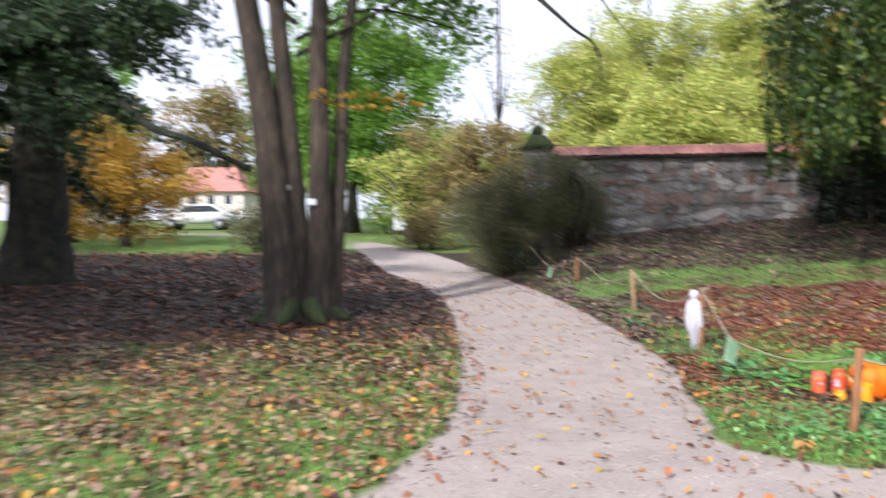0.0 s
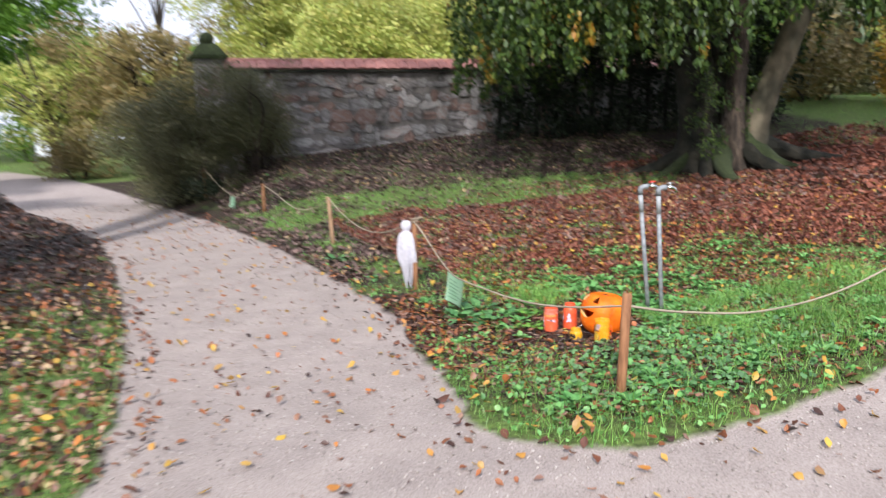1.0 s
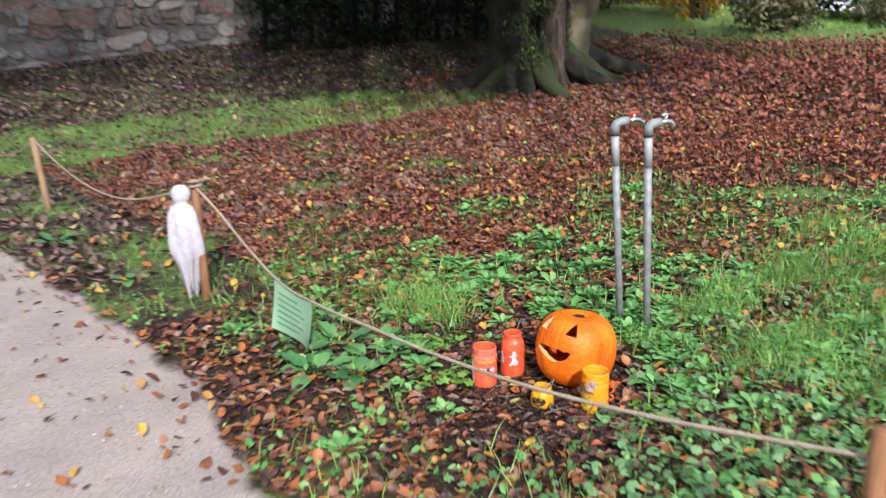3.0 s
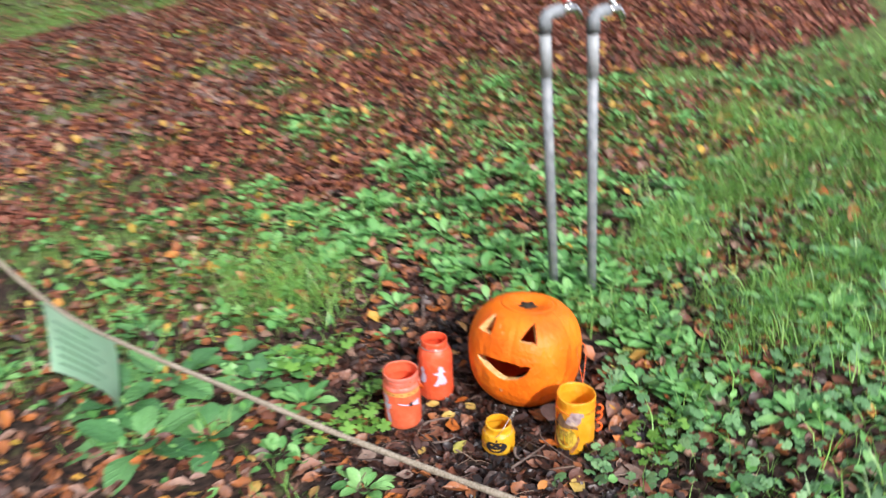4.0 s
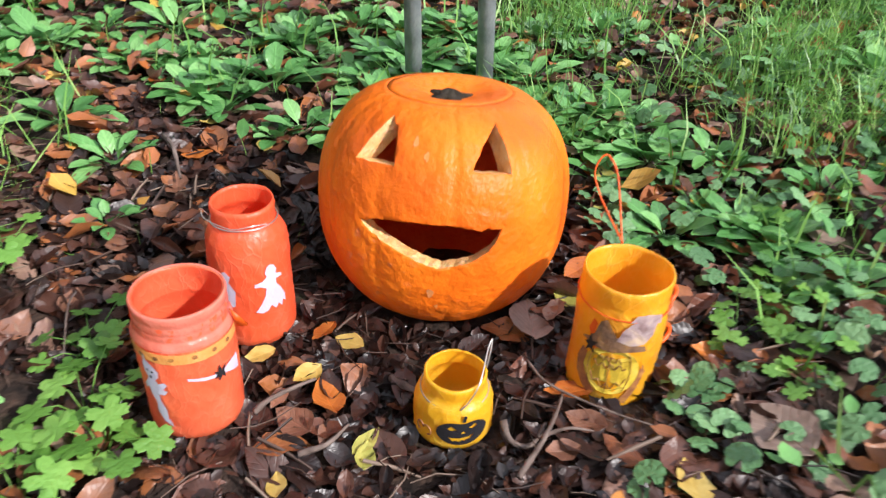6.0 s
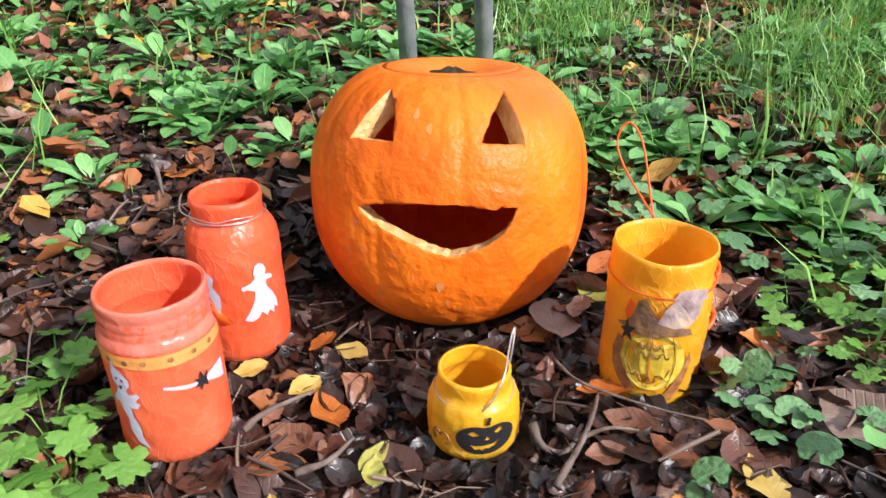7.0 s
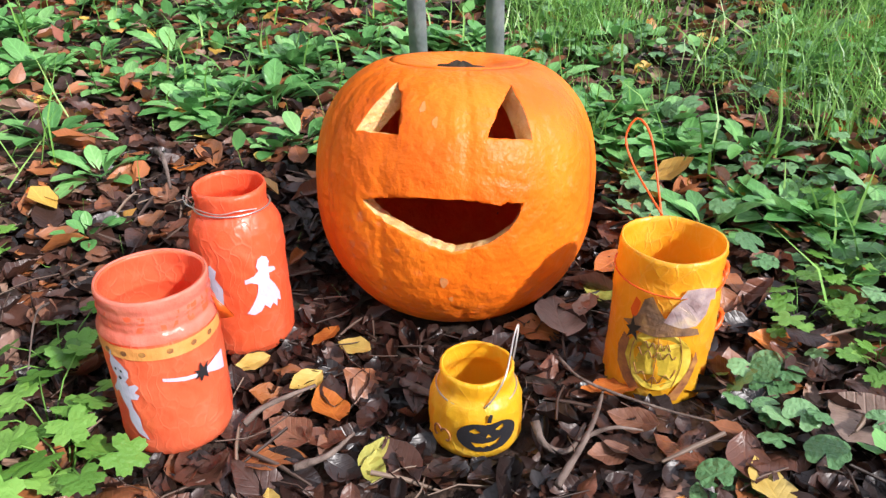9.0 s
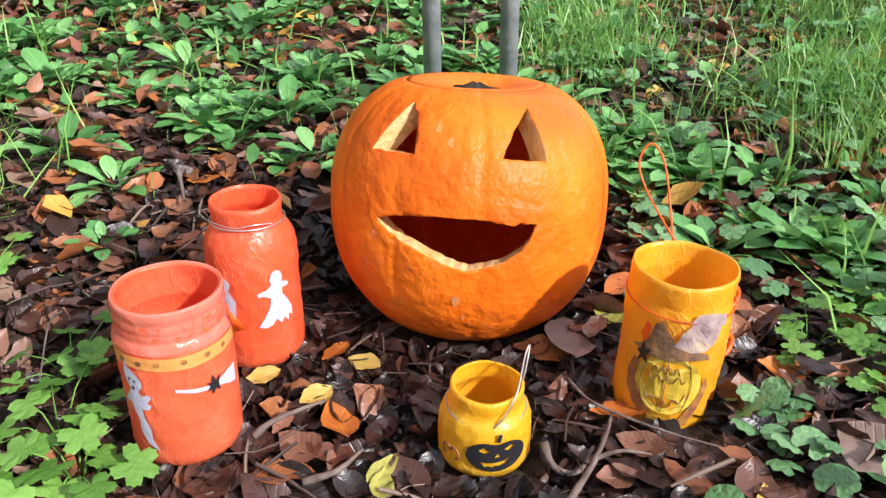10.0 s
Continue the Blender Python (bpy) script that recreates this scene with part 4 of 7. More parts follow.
leafy("golden_leaves", strands[gold], srad[gold], 8, 0.10, F_BEECHGOLD, beech, flat=1.2, droop=1.1)
cs = clumps((BX, BY, BZ + 6.6), (4.7, 4.9, 2.9), 520, 0.35, 4, BZ + 3.6)
leafy("crown", cs, np.full(len(cs), 0.75), 58, 0.19, F_BEECH, beech)
cs = [(BX - 0.45 + 0.5 * math.cos(i * 2.4), BY - 0.25 - 0.25 * abs(math.sin(i * 1.9)), BZ + 0.2 + 0.14 * (i % 34)) for i in range(220)]
leafy("ivy_leaves", cs, np.full(220, 0.17), 16, 0.055, F_BEECH, beech, flat=1.3, droop=1.2)

# hedge of dark evergreen behind the beech
hedge = empty("evergreen_hedge", (0, 0, 0), "dense dark evergreen hedge with deep shade in its colour", "hedge")
cs = []
for i in range(520):
    s = r_n.random()
    hx, hy = 7.5 + 5.7 * s + r_n.normal(0, 0.12), 15.5 - 1.9 * s + r_n.normal(0, 0.3)
    cs.append((hx, hy, height(hx, hy) + r_n.uniform(0.05, 2.5)))
# the deep shade on the hedge comes from this leaf colour
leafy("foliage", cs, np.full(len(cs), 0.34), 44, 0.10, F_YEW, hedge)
bm = bmesh.new()
for i in range(16):
    s = i / 15
    hx, hy = 7.6 + 5.5 * s, 15.5 - 1.9 * s
    add_tube(bm, [(hx, hy, height(hx, hy) - 0.05), (hx + 0.05, hy, height(hx, hy) + 1.2), (hx, hy + 0.05, height(hx, hy) + 2.3)], [0.05, 0.04, 0.015], 6)
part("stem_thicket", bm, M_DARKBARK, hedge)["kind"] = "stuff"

# three-stemmed tree beside the path
TX, TY = -1.80, 9.75
tri = empty("maple_tree", (0, 0, 0), "grey-barked tree of several stems with a mossy foot", "tree")
for k, (ox, oy, mx, my, tx, ty, r0) in enumerate(((-0.20, -0.02, -0.32, 0, -0.64, 0.0, 0.28), (0.0, 0.10, -0.09, 0.12, -0.28, 0.2, 0.20), (0.27, 0.02, 0.30, 0.04, 0.31, 0.1, 0.20), (0.44, 0.16, 0.53, 0.2, 0.68, 0.4, 0.13))):
    bm = bmesh.new()
    pts = smooth_path([(TX + ox * 0.9, TY + oy, -0.1), (TX + ox, TY + oy, 0.5), (TX + mx, TY + my, 2.0), (TX + tx, TY + ty, 4.2), (TX + tx * 2.2, TY + ty * 2, 8.0)], 5)
    add_tube(bm, pts, [r0 * (1 + 0.5 * math.exp(-i / 1.5)) * (1 - 0.03 * i) for i in range(len(pts))], 12, 0.1, k + 20)
    part("trunk", bm, M_BARK, tri)
bm = bmesh.new()
for k in range(7):
    a = k * 0.9
    p = [(TX + math.cos(a) * (0.25 + 0.42 * s), TY + 0.05 + math.sin(a) * (0.2 + 0.38 * s), 0.22 * (1 - s) ** 1.5 + 0.01) for s in (0, 0.35, 0.7, 1)]
    add_tube(bm, p, [0.13, 0.11, 0.08, 0.02], 8, 0.2, k)
part("moss_foot", bm, M_MOSS, tri, "green moss on the root flare")
for px, pz, py in ((-0.13, 1.70, -0.055), (0.22, 1.52, -0.165)):
    bm = bmesh.new()
    box(bm, (TX + px - 0.05, TY + py - 0.012, pz - 0.04), (TX + px + 0.05, TY + py, pz + 0.04), 0.003)
    part("tag", bm, M_BOARD, tri, "small white tag")
bm = bmesh.new()
for k, t in enumerate(((0.9, 10.2, 4.6), (0.4, 11.2, 4.0), (-4.2, 10.6, 5.0), (-3.4, 9.2, 5.2), (0.2, 11.6, 5.2), (1.4, 11.6, 5.6), (-2.5, 12.5, 5), (3.5, 8.0, 8.0), (2.0, 6.0, 7.8), (4.5, 9.8, 8.2))):
    limbs(bm, (TX, TY + 0.1, 3.4 + 0.2 * k), [t], 0.035, k)
tw = smooth_path([(TX + 0.5, 9.7, 5.2), (0.1, 7.6, 4.2), (0.80, 6.25, 3.12), (1.10, 6.1, 2.80), (1.28, 6.0, 2.62), (1.33, 6.0, 2.36)], 5)
add_tube(bm, tw, [0.03 * (1 - 0.85 * i / (len(tw) - 1)) for i in range(len(tw))], 6, 0.2, 2)
tw = smooth_path([(0.55, 6.7, 3.5), (1.25, 6.3, 3.15), (1.5, 6.2, 2.85), (1.62, 6.2, 2.72)], 5)
add_tube(bm, tw, [0.010 * (1 - 0.75 * i / (len(tw) - 1)) for i in range(len(tw))], 5, 0.2, 2)
part("branchwork", bm, M_DARKBARK, tri)["kind"] = "stuff"
cs = np.concatenate([clumps((TX + 1.7, TY + 0.8, 7.0), (3.4, 4.0, 2.4), 230, 0.3, 9, 5.3), clumps((TX + 1.7, TY + 2.4, 4.7), (1.5, 1.4, 0.8), 26, 0.2, 19, 3.9), clumps((2.4, 8.2, 8.4), (4.3, 4.0, 1.7), 85, 0.2, 23, 6.6)])
leafy("crown", cs, np.full(len(cs), 0.6), 60, 0.13, F_GREEN, tri)
cs = np.array([(TX + 0.3 + 0.09 * i + 0.05 * math.sin(i * 3), TY - 0.35 + 0.04 * i, 2.78 + 0.09 * math.sin(i * 1.7)) for i in range(14)])
leafy("twig_leaves", cs, np.full(14, 0.09), 9, 0.09, F_GOLD, tri)

# dark conifer at the wood's edge
CX, CY = -7.9, 14.6
con = empty("conifer_tree", (0, 0, 0), "massive dark conifer with sweeping low branches", "tree")
bm = bmesh.new()
pts = smooth_path([(CX, CY, 0), (CX + 0.1, CY, 1.5), (CX + 0.2, CY, 5), (CX + 0.3, CY, 11)], 5)
add_tube(bm, pts, [0.60 * (1 + 0.4 * math.exp(-i / 2)) * (1 - 0.03 * i) for i in range(len(pts))], 14, 0.2, 2)
# dark bark whose colour includes the shade on the trunk
part("trunk", bm, M_DARKBARK, con)
bm = bmesh.new()
cs, cr = [], []
r_c = random.Random(4)
for k in range(95):
    a = r_c.uniform(0, 2 * math.pi)
    z = r_c.uniform(1.5, 9.5)
    if math.cos(a + 0.5) > -0.3:
        z = 4.1 + (z - 1.5) * 0.75
    ln = r_c.uniform(2.2, 4.6) * (1 - z / 16)
    p = [Vector((CX + math.cos(a) * ln * s, CY + math.sin(a) * ln * s, z + 0.5 * s - 1.5 * s * s)) for s in (0, 0.3, 0.6, 0.85, 1)]
    add_tube(bm, p, [0.07, 0.055, 0.04, 0.025, 0.01], 6, 0.1, k)
    for s in range(9):
        q = p[0].lerp(p[4], 0.25 + 0.09 * s)
        q.z = z + 0.5 * (0.25 + 0.09 * s) - 1.5 * (0.25 + 0.09 * s) ** 2 - 0.12
        cs.append(q)
        cr.append(0.42)
for k, (ex, ey, ez) in enumerate(((-4.0, 12.2, 4.6), (-5.6, 12.6, 4.4), (-8.9, 12.6, 3.2), (-6.2, 12.6, 3.2))):
    limbs(bm, (CX + 0.2, CY - 0.3, 4.6 + 0.2 * k), [(ex, ey, ez)], 0.06, k)
# the long bough that reaches over the litter
bough = smooth_path([(CX + 0.4, CY - 1, 3.7), (-5.4, 12.6, 3.25), (-4.4, 11.6, 2.72), (-3.3, 10.4, 2.35), (-2.45, 9.9, 1.95)], 5)
add_tube(bm, bough, [0.085 * (1 - 0.6 * i / (len(bough) - 1)) for i in range(len(bough))], 7, 0.15, 3)
part("branchwork", bm, M_DARKBARK, con)["kind"] = "stuff"
leafy("crown", cs, cr, 34, 0.16, F_SPRUCE, con, flat=0.5, droop=0.7)
sprays = np.concatenate([clumps((-4.7, 12.3, 4.6), (1.5, 1.0, 0.6), 55, 0.15, 66, 3.9), clumps((-6.6, 12.9, 4.5), (2.7, 1.3, 0.9), 90, 0.15, 61, 3.3), clumps((-8.9, 12.7, 2.4), (0.75, 0.7, 1.7), 55, 0.15, 62, 0.7), clumps((-6.2, 12.6, 3.0), (1.0, 0.7, 0.7), 26, 0.1, 63, 2.1), clumps((-7.4, 13.0, 3.9), (1.2, 0.8, 1.1), 50, 0.1, 64, 2.4)])
leafy("low_sprays", sprays, np.full(len(sprays), 0.42), 52, 0.11, F_SPRUCE, con, flat=0.55, droop=0.8)
leafy("bough_leaves", [tuple(v + Vector((0, 0, -0.05))) for v in bough[3:20]], [0.28] * 17, 22, 0.09, F_SPRUCE, con, flat=0.8, droop=0.8)

# shrubs before the pillar
shrub("evergreen_shrub", "wide dark olive shrub beside the path", (1.35, 16.2), (1.25, 0.9, 1.18), 260, 190, 0.04, F_OLIVE, 3, 0.30, 16)
shrub("evergreen_shrub", "rounded dark olive shrub before the wall", (2.75, 16.3), (0.85, 0.7, 1.1), 150, 190, 0.04, F_OLIVE, 5, 0.27, 12)
shrub("evergreen_shrub", "low dark creeping shrub at the path edge", (1.62, 16.4), (0.62, 1.3, 0.22), 60, 70, 0.05, F_YEW, 6, 0.22, 5)
shrub("lilac_shrub", "light green shrub behind the path", (-0.6, 24.5), (1.1, 1.0, 0.75), 70, 60, 0.09, F_RUST, 8, 0.4, 6)
shrub("lilac_shrub", "dark green shrub by the lawn", (-6.0, 24.0), (0.8, 0.8, 0.85), 60, 60, 0.1, F_OLIVE, 12, 0.35, 5)
shrub("lilac_shrub", "green shrub near the board", (-2.6, 36), (1.6, 1.3, 1.0), 60, 60, 0.14, F_GREEN, 13, 0.5, 5)
# autumn trees behind
tree("hornbeam_tree", "rusty brown broad tree behind the wall end", (1.6, 26), 4.2, 0.16, (1.4, 26, 3.0), (2.6, 2.0, 1.8), 200, 80, 0.12, F_RUST, rad=0.55, seed=2, stems=3)
tree("hornbeam_tree", "yellowing broad tree behind the shrubs", (-1.0, 28), 3.6, 0.12, (-0.8, 28, 2.6), (2.2, 1.6, 1.6), 120, 70, 0.13, F_LIME, rad=0.5, seed=31, stems=3)
tree("linden_tree", "fresh green linden over the path", (-4.9, 38.5), 11, 0.30, (-4.2, 37.5, 7.2), (5.2, 4.0, 5.0), 420, 80, 0.21, F_GREEN, bark=M_DARKBARK, rad=0.95, seed=6, floor=1.5)
tree("linden_tree", "green linden behind the lawn", (-7.5, 47), 12, 0.3, (-7.5, 47, 8), (3.6, 4, 5), 200, 80, 0.24, F_GREEN, rad=1.1, seed=16, floor=3)
tree("maple_tree", "small golden maple on the lawn", (-11.2, 27.0), 4.6, 0.11, (-11.0, 27, 2.7), (2.5, 2.2, 2.2), 250, 70, 0.13, F_GOLD, rad=0.55, seed=7, stems=4)
tree("maple_tree", "small golden maple near the cars", (-15.0, 30.0), 4.6, 0.11, (-15.0, 30, 2.9), (2.6, 2.2, 2.3), 230, 70, 0.14, F_GOLD, rad=0.6, seed=17, stems=3)
tree("birch_tree", "tall thin birch, nearly bare", (2.7, 41), 15, 0.16, (2.7, 41, 10), (2.4, 2.4, 5.0), 60, 9, 0.16, F_RUST, rad=0.9, seed=10, shell=0.2)
k = 0
for wx, wy, wh in ((7.5, 40, 10), (11.5, 44, 13), (15.5, 42, 12.5), (20.0, 45, 14), (25, 44, 14), (30, 42, 13), (36, 46, 14), (10, 33, 6.0), (14.5, 34, 6.5), (19.5, 33, 7), (25, 34, 7)):
    k += 1
    tree("wood_tree", "tall yellow-green autumn tree beyond the wall", (wx, wy), wh, 0.2, (wx, wy, wh * 0.62 + 0.8), (3.3, 2.8, wh * 0.42), 210, 150, 0.17, F_LIME if k % 5 else F_RUST, rad=1.0, seed=40 + k, floor=1.0)
k = 0
for wx, wy, wh in ((-14, 76, 14), (-24, 78, 15), (-34, 74, 16), (-44, 66, 15), (-52, 52, 15), (34, 60, 15), (20, 74, 16), (56, 60, 16), (60, 20, 14), (44, 26, 12), (38, 12, 11), (8, 72, 8), (4, 62, 6), (14, 66, 16), (26, 64, 16), (-2, 70, 9), (40, 56, 16), (48, 44, 15), (50, 30, 14), (46, 16, 13), (52, 4, 13)):
    k += 1
    tree("wood_tree", "distant mixed autumn tree", (wx, wy), wh, 0.25, (wx, wy, wh * 0.6), (5.0, 4, wh * 0.48), 130, 70, 0.45, (F_GREEN, F_LIME, F_RUST)[k % 3], rad=1.7, seed=70 + k, floor=0.6)
# unseen trees added to shade the wood's edge, and the dark edge beyond the lawn
k = 0
for wx, wy, wh, mm in ((-13.0, 2.5, 11, F_GREEN), (-10.2, 1.2, 10, F_GREEN), (-17, 8, 12, F_GREEN), (-21, 14, 12, F_LIME)):
    k += 1
    tree("shade_tree", "unseen tall tree added to shade the wood's edge", (wx, wy), wh, 0.3, (wx, wy, wh * 0.68), (3.5, 3.5, 3.0), 240, 80, 0.26, mm, rad=1.1, seed=120 + k, floor=3.2)
k = 0
for wx, wy, wh, mm in ((24, 22, 8, F_OLIVE), (28, 17, 9, F_OLIVE), (27, 11.5, 8, F_GREEN), (31, 7, 9, F_OLIVE), (20, 24, 8, F_RUST), (33, 24, 11, F_OLIVE), (30, 1, 9, F_OLIVE), (17, 22, 6, F_OLIVE)):
    k += 1
    tree("edge_tree", "dense low tree at the lawn's dark edge", (wx, wy), wh, 0.2, (wx, wy, wh * 0.5), (3.4, 3.2, wh * 0.46), 170, 70, 0.26, mm, rad=1.0, seed=140 + k, floor=0.3)
# border shrubs beyond the beech
k = 0
for sx, sy, ext, m in ((13.8, 16.2, (1.3, 0.9, 0.8), F_OLIVE), (15.8, 15.0, (1.5, 0.9, 0.9), F_RUST), (17.5, 13.2, (1.2, 0.9, 1.1), F_GOLD), (19.5, 14.4, (1.6, 1.2, 1.5), F_LIME), (16.4, 17.8, (1.6, 1.2, 1.5), F_GREEN), (16.0, 10.8, (0.9, 0.7, 0.45), F_OLIVE), (18.2, 9.2, (1.2, 0.8, 0.5), F_OLIVE), (23, 17, (2, 2, 2.4), F_GOLD)):
    k += 1
    shrub("border_shrub", "leafy border shrub beyond the lawn", (sx, sy), ext, 70, 60, 0.12, m, 50 + k, 0.42, 5)

# ---- house, cars and boards ----
house = empty("house", (-20.3, 66, 0.76), "pale plastered house with a red tiled roof", "house")
bm = bmesh.new()
box(bm, (-5, -4, -0.5), (4.2, 4, 4.0))
part("wall", bm, M_PLASTER, house, smooth=False)
house.scale = (0.72, 0.72, 0.72)
bm = bmesh.new()
rv = [bm.verts.new(c) for c in ((-5.5, -4.6, 3.95), (4.7, -4.6, 3.95), (4.7, 4.6, 3.95), (-5.5, 4.6, 3.95), (-3.0, 0, 7.0), (2.2, 0, 7.0))]
for f in ((0, 1, 5, 4), (1, 2, 5), (2, 3, 4, 5), (3, 0, 4), (3, 2, 1, 0)):
    bm.faces.new([rv[i] for i in f])
part("roof", bm, M_TILE, house, smooth=False)
for wx in (-3.6, -1.6, 0.4, 2.4):
    for wz in (0.6, 2.4):
        bm = bmesh.new()
        box(bm, (wx - 0.5, -4.06, wz), (wx + 0.5, -4.003, wz + 1.2), 0.01)
        fr = part("window", bm, M_WHITE, house, smooth=False)
        bm = bmesh.new()
        box(bm, (wx - 0.42, -4.09, wz + 0.08), (wx + 0.42, -4.062, wz + 1.12))
        part("pane", bm, M_WINDOW, fr, smooth=False)


def car(x, y, turn):
    z = height(x, y)
    root = empty("car", (x, y, z), "white parked car by the lawn", "car", "parked cars")
    root.rotation_euler = (0, 0, turn)
    prof = [(-2.1, 0.35), (-2.15, 0.75), (-1.9, 0.95), (-1.2, 1.0), (-0.6, 1.45), (0.9, 1.48), (1.6, 1.05), (2.05, 0.95), (2.15, 0.6), (2.1, 0.35)]
    bm = bmesh.new()
    a = [bm.verts.new((px, -0.85, pz)) for px, pz in prof]
    b = [bm.verts.new((px, 0.85, pz)) for px, pz in prof]
    for i in range(len(prof)):
        j = (i + 1) % len(prof)
        bm.faces.new((a[i], a[j], b[j], b[i]))
    bm.faces.new(list(reversed(a)))
    bm.faces.new(b)
    bmesh.ops.bevel(bm, geom=bm.edges[:], offset=0.05, segments=2, affect="EDGES")
    part("body", bm, M_CARWHITE, root)
    for s in (-0.87, 0.87):
        bm = bmesh.new()
        c = [bm.verts.new((px, s, pz)) for px, pz in ((-1.05, 1.02), (-0.52, 1.38), (0.85, 1.40), (1.4, 1.05))]
        bm.faces.new(c if s > 0 else list(reversed(c)))
        part("side_window", bm, M_WINDOW, root)
        for wx in (-1.35, 1.35):
            bm = bmesh.new()
            add_tube(bm, [(wx, s - 0.1, 0.32), (wx, s + 0.02, 0.32)], [0.32, 0.32], 16)
            w = part("wheel", bm, M_TYRE, root)
            bm = bmesh.new()
            add_tube(bm, [(wx, s - 0.11, 0.32), (wx, s + 0.03, 0.32)], [0.2, 0.2], 12)
            part("rim", bm, M_STEEL, w)


car(-14.6, 44, 0.1)
car(-19.5, 40, 0.05)
car(-11.0, 47, 0.15)

board = empty("notice_board", (-2.05, 32.0, height(-2.05, 32.0)), "tall pale notice board on posts by the path", "sign")
bm = bmesh.new()
box(bm, (-0.24, -0.03, 0.35), (0.24, 0.03, 1.85), 0.01)
part("panel", bm, M_BOARD, board, smooth=False)
for s in (-0.27, 0.27):
    bm = bmesh.new()
    add_tube(bm, [(s, 0, -0.1), (s, 0, 1.9)], [0.025, 0.025], 8)
    part("post", bm, M_STEEL, board)
bx, by = 17.0, 18.6
sgn = empty("park_sign", (bx, by, height(bx, by)), "small white and turquoise sign on a post", "sign")
bm = bmesh.new()
box(bm, (-0.17, -0.02, 0.9), (0.17, 0.02, 1.38), 0.005)
pn = part("panel", bm, M_TEAL, sgn, smooth=False)
bm = bmesh.new()
box(bm, (-0.15, -0.025, 1.22), (0.15, -0.021, 1.36))
part("header", bm, M_WHITE, pn, smooth=False)
bm = bmesh.new()
add_tube(bm, [(0, 0.03, -0.1), (0, 0.03, 1.35)], [0.02, 0.02], 8)
part("post", bm, M_STEEL, sgn)
sgn.rotation_euler = (0, 0, -0.7)


# ---- carved pumpkin ----
PC = Vector((3.155, 5.505, 0.136))
PA, PB = 0.152, 0.147
TILT = 0.13


def gourd(theta, phi, k=1.0):
    """The skin: phi from the top, theta round the axis; k below 1 gives the inside."""
    s, c = math.sin(phi), math.cos(phi)
    e = 2.5 if c > 0 else 2.25
    q = (abs(s) ** e + abs(c) ** e) ** (-1 / e)
    groove = 1 - abs(math.sin(theta * 5.5 + 0.5))
    rib = 1 - (0.015 * groove ** 9 + 0.009 * groove) * min(1, s * 1.6)
    lump = 1 + 0.010 * math.sin(2 * theta + 0.6) * s + 0.006 * math.sin(3 * theta + 2 * phi)
    r = PA * k * s * q * rib * lump
    z = (PB * 1.0 if c > 0 else PB) * k * c * q
    dip = math.exp(-(s * q / (0.36 if c > 0 else 0.30)) ** 2)
    z += (-0.026 if c > 0 else 0.016) * dip * k
    x = r * math.cos(theta)
    return Vector((x * math.cos(TILT) + z * math.sin(TILT), r * math.sin(theta), z * math.cos(TILT) - x * math.sin(TILT)))


PHI0 = 0.47
pumpkin = empty("carved_pumpkin", PC, "bright orange carved pumpkin with triangle eyes and grin", "pumpkin")
NT, NP = 198, 80
bm = bmesh.new()
outer, inner = [], []
for i in range(NP):
    ph = PHI0 + (math.pi - PHI0) * i / NP
    outer.append([bm.verts.new(gourd(2 * math.pi * j / NT, ph)) for j in range(NT)])
    inner.append([bm.verts.new(gourd(2 * math.pi * j / NT, ph, 0.845)) for j in range(NT)])
for g_rows, flip in ((outer, False), (inner, True)):
    for i in range(NP - 1):
        for j in range(NT):
            q = (g_rows[i][j], g_rows[i + 1][j], g_rows[i + 1][(j + 1) % NT], g_rows[i][(j + 1) % NT])
            f = bm.faces.new(tuple(reversed(q)) if flip else q)
            f.material_index = 2 if flip else 0
    tip = bm.verts.new(gourd(0, math.pi, 0.845 if flip else 1.0))
    for j in range(NT):
        q = (g_rows[-1][j], tip, g_rows[-1][(j + 1) % NT])
        f = bm.faces.new(tuple(reversed(q)) if flip else q)
        f.material_index = 2 if flip else 0
for j in range(NT):
    f = bm.faces.new((inner[0][j], outer[0][j], outer[0][(j + 1) % NT], inner[0][(j + 1) % NT]))
    f.material_index = 1
bmesh.ops.recalc_face_normals(bm, faces=bm.faces[:])
shell = part("shell", bm, [M_PUMPKIN, M_FLESH, M_INSIDE], pumpkin)

EYE_L = [(5.552, 0.277), (5.5465, 0.254), (5.5465, 0.2195), (5.566, 0.2205), (5.5905, 0.2235), (5.5745, 0.249)]
EYE_R = [(5.446, 0.278), (5.4545, 0.250), (5.4615, 0.2205), (5.446, 0.2205), (5.4215, 0.2215), (5.4295, 0.247)]
MOUTH = [(5.579, 0.173), (5.556, 0.179), (5.52, 0.1825), (5.483, 0.1825), (5.463, 0.1805), (5.447, 0.1775), (5.442, 0.1805), (5.428, 0.179), (5.431, 0.166), (5.439, 0.153), (5.457, 0.140), (5.474, 0.1345), (5.490, 0.131), (5.506, 0.1355), (5.524, 0.1425), (5.555, 0.155), (5.570, 0.164)]
cutters = []


def skin_x(y, z, slope, ref):
    """Where a knife cut falling inwards through (y, z) meets the skin."""
    x = ref
    for _ in range(14):
        up = z + slope * (ref - x) > PC.z
        h = min(0.97, abs((z - PC.z + slope * (ref - x)) / (PB * 1.02 if up else PB)))
        e = 2.5 if up else 2.25
        rad = PA * (1 - h ** e) ** (1 / e)
        x = 0.5 * x - 0.5 * math.sqrt(max(rad * rad - (y - PC.y) ** 2, 0.0004))
    return x


